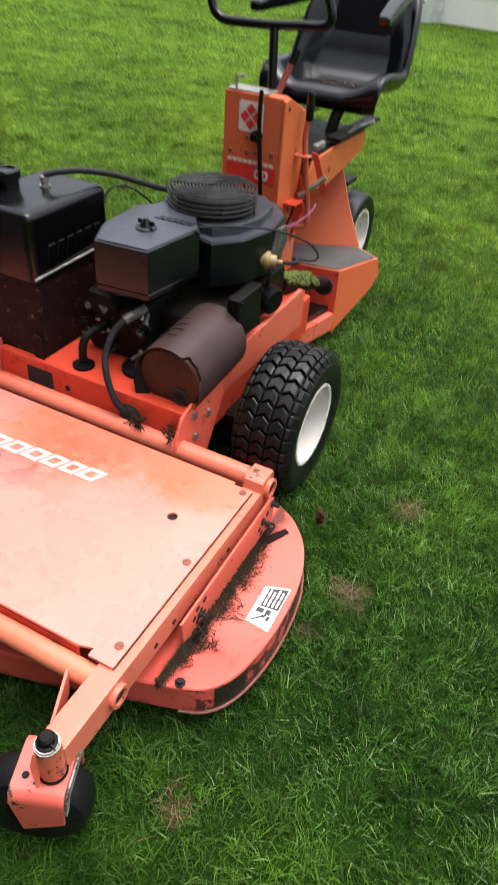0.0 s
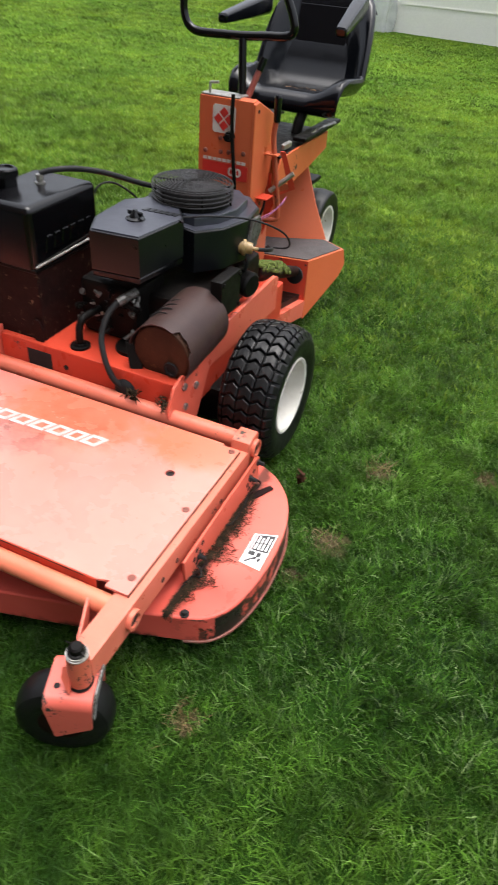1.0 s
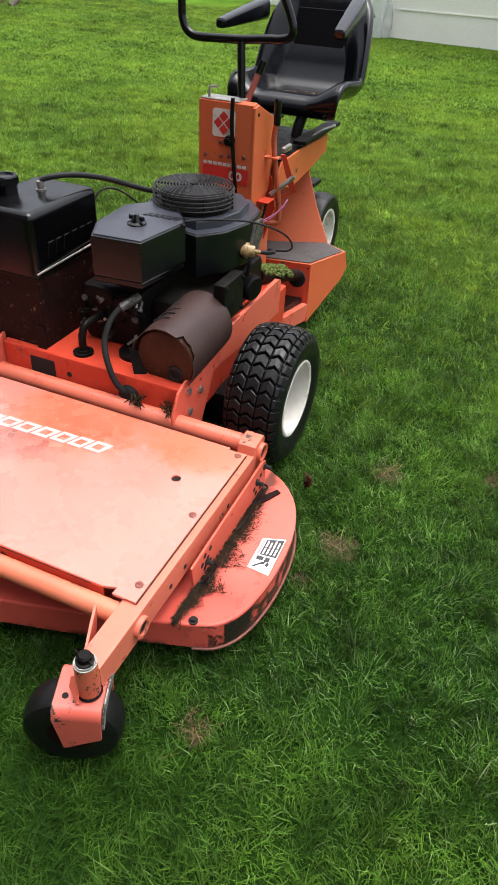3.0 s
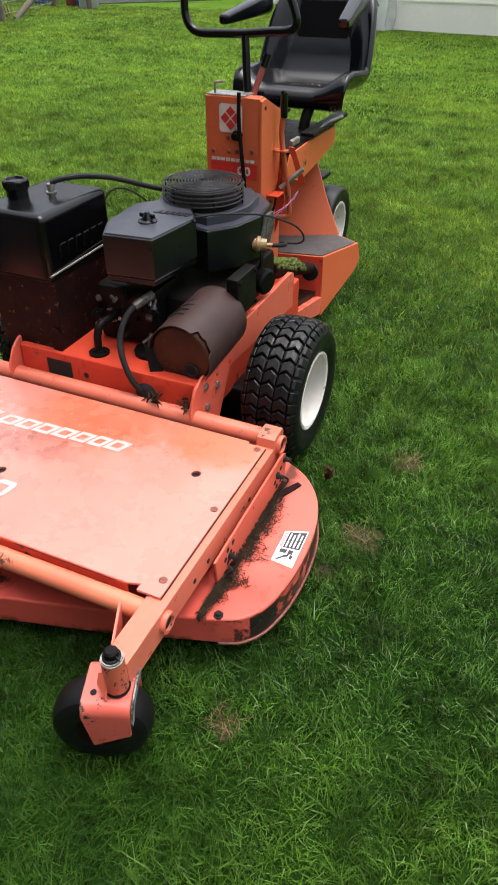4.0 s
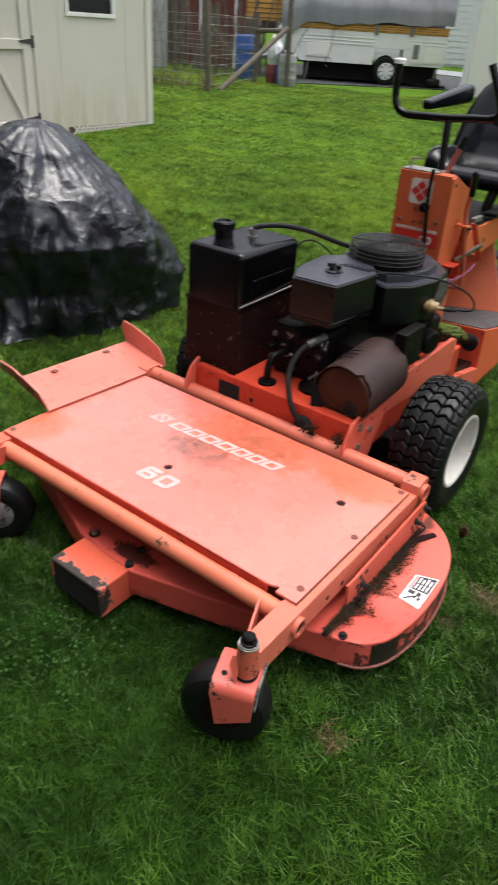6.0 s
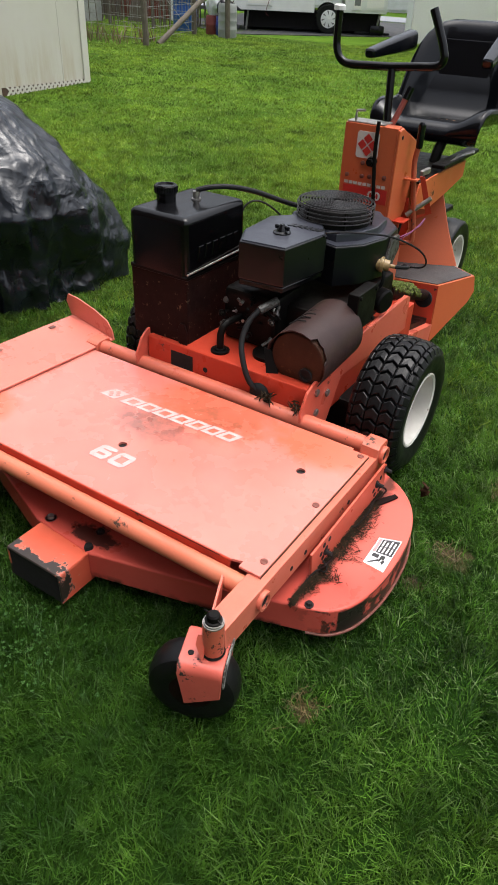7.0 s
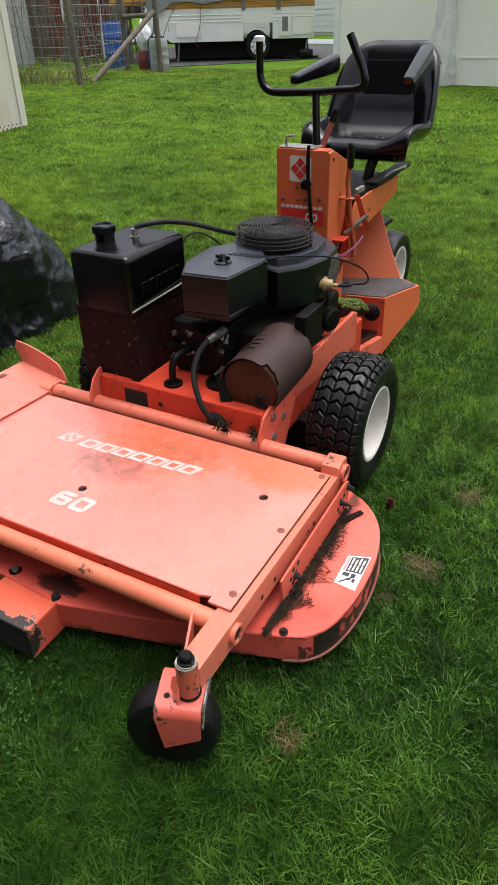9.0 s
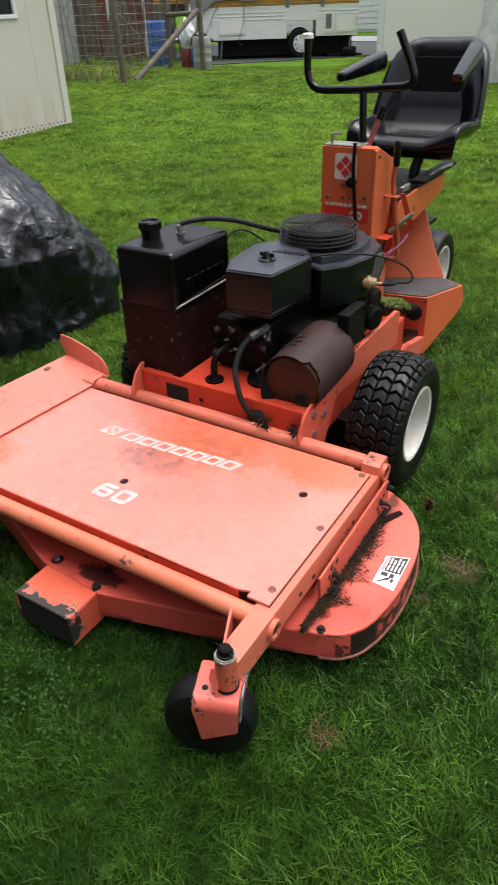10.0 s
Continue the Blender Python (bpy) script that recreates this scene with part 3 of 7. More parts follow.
def caster(cx, cy, yaw, rim, trail=0.0):
    """A front caster: sleeve and nut on the arm, a bent fork turned by yaw, and its small wheel."""
    bm = B()
    rod(bm, (cx, cy, 0.19), (cx, cy, 0.272), 0.0205, 24)
    sleeve = part("caster_sleeve", bm, paint_scarred, mower, "scratched orange swivel sleeve")
    bm = B()
    lathe(bm, (cx, cy, 0.272), (0, 0, 1), [(0, 0.0205), (0.003, 0.0205), (0.003, 0.0185), (0.007, 0.0185)], 24)
    part("washer", bm, steel, sleeve, "bright zinc washer")
    bm = B()
    lathe(bm, (cx, cy, 0.192), (0, 0, 1), [(0, 0.0225), (0.003, 0.0235), (0.006, 0.021)], 24)
    part("grease_ring", bm, black_metal, sleeve, "dark greasy ring")
    bm = B()
    lathe(bm, (cx, cy, 0.28), (0, 0, 1), [(-0.001, 0.0165), (0.003, 0.0165), (0.004, 0.013), (0.014, 0.0125), (0.017, 0.009)], 12)
    tube(bm, [(cx - 0.024, cy + 0.004, 0.289), (cx, cy, 0.291), (cx + 0.021, cy - 0.006, 0.286)], 0.0016, 6, 3)
    part("spindle_nut", bm, black_metal, sleeve, "dark hexagonal spindle nut with split pin")
    m = pose(cx, cy, 0, 0, 0, yaw) @ pose(-trail, 0, 0)
    prof = [(-0.046, 0.08), (-0.046, 0.168), (-0.041, 0.182), (-0.03, 0.19), (0.042, 0.194), (0.052, 0.188), (0.057, 0.174), (0.057, 0.08)]
    bm = B()
    w0, w1 = -0.06, 0.028
    inner = [(y + (0.005 if y < 0 else -0.005), z - (0.005 if z > 0.16 else 0.0)) for y, z in reversed(prof)]
    prism(bm, prof + inner, "x", w0, w1, 0.0015, 1)
    for v in bm.verts:   # the legs taper to the axle, their hind corner cut away
        if v.co.z < 0.12:
            if v.co.x > -0.016:
                v.co.x, v.co.z = v.co.x * 0.9, v.co.z + 0.035
            else:
                v.co.x = -0.016 + (v.co.x + 0.016) * 0.7
    bmesh.ops.transform(bm, matrix=m, verts=bm.verts[:])
    fork = part("caster_fork", bm, paint_chipped, mower, "bent orange sheet-steel caster fork, paint chipped")
    bm = B()
    lathe(bm, m @ Vector((-0.04, -0.012, 0.1915)), (0, 0, 1), [(0, 0.0058), (0.0012, 0.0058)], 14)
    part("fork_hole", bm, hole_black, fork)
    # scraped bare edge on the hind side
    bm = B()
    slab(bm, [m @ Vector((w1 + 0.0015, y, z)) for y, z in ((-0.047, 0.15), (-0.046, 0.168), (-0.03, 0.19), (0.044, 0.1945), (0.044, 0.178), (-0.024, 0.172), (-0.037, 0.15))], 0.003)
    part("bare_edge", bm, rim_grey, fork, "edge scraped to grey steel")
    bm = B()
    slab(bm, [m @ Vector(p) for p in ((-0.012, -0.028, 0.196), (-0.03, -0.005, 0.21), (-0.028, 0.006, 0.225), (-0.012, 0.0, 0.235))], 0.005)
    part("stop_tab", bm, paint, fork)
    ax = (m.to_3x3() @ Vector((0, 1, 0)))
    bm = B()
    tyre_prof = [(-0.032, 0.04), (-0.037, 0.055), (-0.037, 0.074), (-0.029, 0.086), (-0.012, 0.092), (0.012, 0.092), (0.029, 0.086), (0.037, 0.074), (0.037, 0.055), (0.032, 0.04)]
    centre = m @ Vector((-0.038, 0.005, 0.092))
    lathe(bm, centre, ax, tyre_prof, 40)
    wheel = part("caster_wheel", bm, rubber, mower, "small black rubber caster tyre")
    bm = B()
    lathe(bm, centre, ax, [(-0.039, 0.012), (-0.039, 0.028), (-0.035, 0.042), (-0.031, 0.046), (0.031, 0.046), (0.035, 0.042), (0.039, 0.028), (0.039, 0.012)], 28)
    part("rim", bm, rim, wheel, "dull dirty rim")
    bm = B()
    rod(bm, centre - ax * 0.045, centre + ax * 0.045, 0.008, 12)
    part("axle", bm, rusty_brown, fork)


def build_tyre(cx, cy, r, width, out, lugs, rim_r, label, tread=True):
    """A wheel whose outer face looks along out (+1 or -1 on x)."""
    h = width / 2
    bm = B()
    prof = [(-h * 0.86, rim_r), (-h * 0.98, rim_r + (r - rim_r) * 0.3), (-h, rim_r + (r - rim_r) * 0.6), (-h * 0.95, r * 0.86), (-h * 0.78, r * 0.905), (0, r * 0.935),
            (h * 0.78, r * 0.905), (h * 0.95, r * 0.86), (h, rim_r + (r - rim_r) * 0.6), (h * 0.98, rim_r + (r - rim_r) * 0.3), (h * 0.86, rim_r)]
    lathe(bm, (cx, cy, r), (1, 0, 0), prof, 72, False, False)
    wheel = part("drive_wheel" if tread else "rear_wheel", bm, rubber, mower, label)
    if tread:
        bm = B()
        # square shoulder blocks outside, chevron blocks between, with narrow grooves
        rows_ = ((-0.97, -0.73, 0.0), (-0.69, -0.26, 0.34), (-0.22, 0.22, 0.34), (0.26, 0.69, 0.34), (0.73, 0.97, 0.0))
        for k in range(lugs):
            a0, da = 2 * math.pi * k / lugs, 2 * math.pi / lugs
            for x0, x1, dip in rows_:
                rings = []
                for f in (0.0, 0.12, 0.5, 0.88, 1.0):
                    x = h * (x0 + (x1 - x0) * f)
                    e = abs(x) / h
                    zig = dip * da * (1 - abs(2 * f - 1))
                    rr = r * (1.0 - 0.022 * e ** 2 - 0.085 * e ** 4) - (0.008 if e > 0.9 else 0.0)
                    edge = 0.002 if f in (0.0, 1.0) else 0.0
                    pts = []
                    for fa, q in ((0.0, rr - 0.02), (0.05, rr - 0.0015 - edge), (0.12, rr - edge), (0.74, rr - edge), (0.81, rr - 0.0015 - edge), (0.86, rr - 0.02)):
                        a = a0 + zig + da * fa
                        pts.append(bm.verts.new((cx + x, cy + q * math.sin(a), r + q * math.cos(a))))
                    rings.append(pts)
                for p, q in zip(rings, rings[1:]):
                    for i in range(5):
                        bm.faces.new((p[i], p[i + 1], q[i + 1], q[i]))
                bm.faces.new(rings[0])
                bm.faces.new(list(reversed(rings[-1])))
        bmesh.ops.recalc_face_normals(bm, faces=bm.faces[:])
        part("tread", bm, rubber, wheel, "zigzag turf tread blocks", 0)
    bm = B()
    o = out
    rimp = [(h * 0.80, rim_r * 1.02), (h * 0.90, rim_r * 1.03), (h * 0.92, rim_r * 0.99), (h * 0.88, rim_r * 0.93), (h * 0.6, rim_r * 0.9), (h * 0.1, rim_r * 0.86), (-h * 0.1, rim_r * 0.6), (h * 0.02, rim_r * 0.42), (h * 0.03, rim_r * 0.2), (h * 0.1, 0.0)]
    lathe(bm, (cx, cy, r), (o, 0, 0), rimp, 48, False, True)
    bmesh.ops.recalc_face_normals(bm, faces=bm.faces[:])
    part("rim", bm, rim_white, wheel, "deep dirty white steel rim")
    for k in range(4):
        a = math.pi / 2 * k + 0.3
        bm = B()
        lathe(bm, (cx, cy + 0.03 * math.sin(a), r + 0.03 * math.cos(a)), (o, 0, 0), [(0, 0.007), (h * 0.1, 0.007)], 6)
        part("wheel_nut", bm, steel, wheel)
    bm = B()
    rod(bm, (cx - o * (h + 0.02), cy, r), (cx, cy, r), 0.03 if tread else 0.02, 16)
    part("axle_stub", bm, black_metal, wheel)


build_deck()
build_cover()
build_frame_bars()
build_spring_clips()
caster(0.018, -0.2, 21, rusty_brown)
caster(-0.94, -0.19, 224, rim_grey, 0.045)
build_tyre(-0.061, 0.838, 0.202, 0.168, 1, 36, 0.112, "black turf tyre with zigzag tread on a white rim")
build_tyre(2 * MID + 0.061, 0.838, 0.202, 0.168, -1, 36, 0.112, "black turf tyre with zigzag tread on a white rim")
build_tyre(-0.415, 2.24, 0.19, 0.11, 1, 0, 0.108, "smooth black rear tyre on a white rim", False)


grey_plate = surface("scuffed_grey_plate", (0.12, 0.12, 0.115), (0.06, 0.055, 0.05), 25.0, 0.4, 0.6, metal=0.4, chips=(0.05, 0.04, 0.03), chip_at=0.6)


salmon = surface("faded_salmon_paint", (0.64, 0.17, 0.125), (0.66, 0.205, 0.15), 4.0, 0.24, 0.4, chips=RUST, chip_at=0.72, bump=0.04, fine=160)
guard_wire = surface("worn_guard_wire", (0.012, 0.0115, 0.012), (0.03, 0.028, 0.027), 30.0, 0.3, 0.45, spec=0.4)


def build_flap():
    """Hinged discharge deflector lying up over the deck's open side."""
    bm = B()
    slab(bm, [(-0.955, 0.11, 0.262), (-0.928, 0.555, 0.262), (-1.13, 0.58, 0.283), (-1.155, 0.16, 0.283)], 0.005)
    flap = part("discharge_flap", bm, salmon, mower, "orange sheet-steel discharge flap with upturned ends")
    # upturned ends with a swept upper edge
    bm = B()
    slab(bm, [(-0.953, 0.108, 0.258), (-0.968, 0.106, 0.285), (-0.99, 0.108, 0.305), (-1.04, 0.112, 0.318), (-1.11, 0.112, 0.34), (-1.17, 0.108, 0.352), (-1.195, 0.125, 0.31), (-1.165, 0.152, 0.276)], 0.005)
    part("flap_end", bm, salmon, flap)
    bm = B()
    slab(bm, [(-0.928, 0.556, 0.258), (-0.936, 0.56, 0.285), (-0.96, 0.565, 0.312), (-1.02, 0.57, 0.335), (-1.09, 0.573, 0.352), (-1.135, 0.573, 0.358), (-1.152, 0.578, 0.33), (-1.135, 0.58, 0.279)], 0.005)
    part("flap_end", bm, salmon, flap)
    for x, y in ((-1.115, 0.26), (-1.112, 0.47)):
        bm = B()
        box(bm, (x - 0.008, y - 0.011, 0.282), (x + 0.008, y + 0.011, 0.2845), 0.001, 1)
        part("clip", bm, rusty_lip, flap)


def build_hanger():
    """The perforated height bracket beside the right rail, its pins and the warning label on the deck."""
    bm = B()
    prism(bm, [(0.13, 0.118), (0.118, 0.206), (0.5, 0.224), (0.515, 0.216), (0.52, 0.14)], "x", 0.046, 0.052, 0.001, 1)
    h = part("height_bracket", bm, paint, mower, "orange perforated height-adjustment plate")
    for y0 in (0.165, 0.445):
        for i in range(4):
            for j in range(2):
                bm = B()
                y, z = y0 + j * 0.026 + (i % 2) * 0.012, 0.135 + i * 0.019
                lathe(bm, (0.0515, y, z), (1, 0, 0), [(0, 0.0068), (0.0012, 0.0068)], 10)
                part("pin_hole", bm, hole_black, h)
    for y, z in ((0.185, 0.167), (0.46, 0.185), (0.505, 0.205)):
        bm = B()
        lathe(bm, (0.05, y, z), (1, 0, 0), [(0, 0.009), (0.006, 0.009), (0.006, 0.006), (0.02, 0.005)], 6)
        part("pin", bm, hole_black, h)
    for y0 in (0.13, 0.43):
        bm = B()
        tube(bm, [(0.054, y0 + 0.055, 0.165), (0.07, y0 + 0.06, 0.155), (0.066, y0 + 0.035, 0.148), (0.058, y0 + 0.02, 0.14), (0.06, y0, 0.126), (0.058, y0 - 0.012, 0.1)], 0.0026, 6, 5)
        part("spring_clip", bm, rusty_brown, h, "rusty wire spring clip")
    bm = B()
    slab(bm, [(0.055, 0.45, 0.1285), (0.072, 0.46, 0.1285), (0.098, 0.515, 0.1285), (0.086, 0.522, 0.1285), (0.064, 0.486, 0.1285)], 0.004)
    part("latch_strip", bm, rusty_brown, h, "rusted bent strip")
    bm = B()
    c = [(0.123, 0.25), (0.176, 0.245), (0.172, 0.368), (0.12, 0.348)]
    prism(bm, c, "z", 0.1222, 0.1228)
    lab = part("warning_label", bm, decal_white, mower, "white and black warning label on the deck")

    def on(u, v):   # across and along the label
        a = Vector(c[0]).lerp(Vector(c[1]), u)
        return a.lerp(Vector(c[3]).lerp(Vector(c[2]), u), v)

    def patch(u0, u1, v0, v1, mt):
        bm = B()
        prism(bm, [tuple(on(u, v)) for u, v in ((u0, v0), (u1, v0), (u1, v1), (u0, v1))], "z", 0.1228, 0.1232)
        part("label_print", bm, mt, lab)
    # dark text panel with pale unreadable lines, a pink heading, and a black pictogram below
    patch(0.22, 0.96, 0.46, 0.96, decal_black)
    patch(0.06, 0.2, 0.46, 0.96, label_pink)
    for k in range(4):
        u = 0.3 + k * 0.165
        for v0, v1 in ((0.5, 0.68), (0.71, 0.92 - 0.05 * (k % 2))):
            bm = B()
            prism(bm, [tuple(on(*q)) for q in ((u, v0), (u + 0.075, v0), (u + 0.075, v1), (u, v1))], "z", 0.1232, 0.1235)
            part("letter_bar", bm, decal_white, lab)
    patch(0.16, 0.46, 0.3, 0.42, decal_black)
    patch(0.54, 0.74, 0.3, 0.42, decal_black)
    for quad in (((0.14, 0.07), (0.2, 0.05), (0.56, 0.24), (0.5, 0.28)), ((0.5, 0.2), (0.6, 0.22), (0.66, 0.36), (0.56, 0.34)), ((0.66, 0.2), (0.78, 0.16), (0.82, 0.26), (0.7, 0.3))):
        bm = B()
        prism(bm, [tuple(on(*q)) for q in quad], "z", 0.1228, 0.1232)
        part("label_print", bm, decal_black, lab)


def build_chassis():
    bm = B()
    box(bm, (-0.765, 0.535, 0.2), (-0.205, 1.29, 0.335), 0.008, 2)
    ch = part("chassis", bm, paint_red, mower, "reddish orange engine chassis, oily and worn")
    # raised edge along each side
    for x in (-0.765, -0.217):
        bm = B()
        prism(bm, [(0.56, 0.33), (0.6, 0.352), (0.72, 0.382), (1.2, 0.388), (1.225, 0.376), (1.225, 0.26), (0.56, 0.3)], "x", x, x + 0.014, 0.002, 1)
        part("chassis_flange", bm, paint, ch)
    bm = B()
    slab(bm, [(-0.21, 0.72, 0.38), (-0.21, 1.175, 0.383), (-0.3, 1.175, 0.345), (-0.3, 0.72, 0.342)], 0.006)
    part("chassis_ledge", bm, paint_red, ch)
    # front side plates that carry the rear bar
    bm = B()
    prism(bm, [(0.495, 0.2), (0.49, 0.285), (0.52, 0.335), (0.56, 0.35), (0.75, 0.35), (0.64, 0.16), (0.55, 0.15)], "x", -0.205, -0.197, 0.0015, 1)
    sp = part("side_plate", bm, paint, mower, "orange bolted side plate")
    for y, z in ((0.57, 0.315), (0.635, 0.285), (0.575, 0.25)):
        bm = B()
        lathe(bm, (-0.198, y, z), (1, 0, 0), [(0, 0.011), (0.007, 0.011), (0.009, 0.006)], 6)
        part("plate_bolt", bm, steel, sp, "greenish weathered bolt head")
    bm = B()
    prism(bm, [(0.49, 0.225), (0.488, 0.285), (0.515, 0.33), (0.545, 0.35), (0.6, 0.35), (0.6, 0.22)], "x", -0.775, -0.767, 0.0015, 1)
    part("side_plate", bm, paint, mower, "orange bolted side plate")
    bm = B()
    box(bm, (-0.672, 0.533, 0.262), (-0.592, 0.537, 0.312))
    part("slot", bm, hole_black, ch, "rectangular opening in the chassis front")
    bm = B()
    lathe(bm, (-0.545, 0.5345, 0.285), (0, -1, 0), [(0, 0.008), (0.001, 0.008)], 12)
    part("slot", bm, hole_black, ch)
    # muck caught on the rear bar
    for x, s in ((-0.32, 1.0), (-0.225, 0.8)):
        bm = B()
        rnd = random.Random(int(x * 1000))
        for k in range(26):
            p = Vector((x + rnd.uniform(-0.016, 0.016) * s, 0.515 + rnd.uniform(-0.02, 0.02), 0.277 + rnd.uniform(-0.005, 0.02)))
            q = p + Vector((rnd.uniform(-0.02, 0.02), rnd.uniform(-0.02, 0.02), rnd.uniform(-0.012, 0.016)))
            rod(bm, p, q, 0.003 * s, 5, 0.001)
        part("muck_clump", bm, debris_mat, ch, "black oily muck clump")
    # dark drive axle block added across, filling the shade under the chassis
    bm = B()
    box(bm, (-0.79, 0.74, 0.1), (-0.16, 0.95, 0.215), 0.02, 2)
    part("axle_shade_block", bm, black_metal, ch, "black axle block filling the shade between the wheels")
    # rubber grommet where the oil hose meets the chassis front
    bm = B()
    lathe(bm, (-0.355, 0.536, 0.275), (0, -1, 0.1), [(0, 0.031), (0.006, 0.031), (0.012, 0.024), (0.016, 0.014)], 20)
    part("drain_grommet", bm, hose_rubber, ch, "black rubber grommet")
    # pipe stub through the deck
    bm = B()
    lathe(bm, (-0.525, 0.58, 0.335), (0, 0, 1), [(0, 0.028), (0.006, 0.028), (0.007, 0.019), (0.012, 0.017)], 20)
    tube(bm, [(-0.525, 0.58, 0.34), (-0.525, 0.58, 0.37), (-0.524, 0.584, 0.395), (-0.52, 0.6, 0.415), (-0.51, 0.66, 0.42)], 0.0105, 14, 5)
    part("drain_pipe", bm, black_metal, ch, "black bent pipe in a flange")
    bm = B()
    rod(bm, (-0.395, 0.645, 0.335), (-0.395, 0.645, 0.345), 0.05, 24)
    part("pipe_flange", bm, black_metal, ch)


def build_tank():
    bm = B()
    box(bm, (-0.828, 0.553, 0.515), (-0.622, 0.842, 0.70), 0.02, 4)
    tank = part("fuel_tank", bm, black_plastic, mower, "black plastic fuel tank")
    bm = B()
    lathe(bm, (-0.782, 0.668, 0.695), (0, 0, 1), [(0, 0.028), (0.026, 0.028), (0.026, 0.031), (0.028, 0.032), (0.046, 0.032), (0.05, 0.029), (0.05, 0.024), (0.046, 0.022)], 28)
    cap = part("filler_cap", bm, black_plastic, tank, "ribbed black filler cap")
    for k in range(28):
        a = 2 * math.pi * k / 28
        x, y = -0.782 + 0.0315 * math.cos(a), 0.668 + 0.0315 * math.sin(a)
        bm = B()
        rod(bm, (x, y, 0.725), (x, y, 0.742), 0.0022, 5)
        part("cap_rib", bm, black_plastic, cap)
    bm = B()
    lathe(bm, (-0.722, 0.73, 0.70), (0, 0, 1), [(0, 0.014), (0.004, 0.014), (0.004, 0.009), (0.012, 0.009), (0.014, 0.011), (0.024, 0.01)], 12)
    part("fuel_fitting", bm, steel, tank, "metal hose fitting")
    bm = B()
    tube(bm, [(-0.722, 0.73, 0.726), (-0.695, 0.755, 0.734), (-0.655, 0.8, 0.734), (-0.61, 0.87, 0.715), (-0.55, 0.97, 0.672), (-0.49, 1.06, 0.64)], 0.0075, 10, 6)
    part("fuel_hose", bm, hose_rubber, mower, "black rubber fuel hose")
    bm = B()
    tube(bm, [(-0.655, 0.845, 0.6), (-0.65, 0.88, 0.665), (-0.62, 0.92, 0.675), (-0.57, 0.95, 0.64), (-0.55, 0.96, 0.6)], 0.003, 8, 6)
    part("thin_hose", bm, hose_rubber, mower, "thin black vent hose")
    bm = B()
    box(bm, (-0.829, 0.554, 0.325), (-0.623, 0.84, 0.535), 0.006, 2)
    stand = part("tank_stand", bm, stand_rust, mower, "rusty brown sheet-metal tank stand")
    bm = B()
    box(bm, (-0.83, 0.5525, 0.529), (-0.6215, 0.8425, 0.54), 0.002, 1)
    part("stand_rim", bm, black_metal, stand)
    bm = B()
    rod(bm, (-0.62, 0.552, 0.548), (-0.612, 0.846, 0.56), 0.003, 8)
    part("strap_rod", bm, steel, stand, "thin bare metal strap rod")
    # raised ribs on the side of the tank
    for k in range(6):
        bm = B()
        y = 0.6 + k * 0.034
        prism(bm, [(y, 0.575), (y + 0.022, 0.575), (y + 0.03, 0.615), (y + 0.008, 0.615)], "x", -0.6225, -0.619, 0.001, 1)
        part("moulded_mark", bm, black_plastic, tank)
    bm = B()
    prism(bm, [(-0.655, 0.38), (-0.645, 0.4), (-0.63, 0.4), (-0.618, 0.37), (-0.622, 0.335), (-0.65, 0.335)], "y", 0.545, 0.551, 0.001, 1)
    part("stand_tab", bm, rusty_brown, stand)


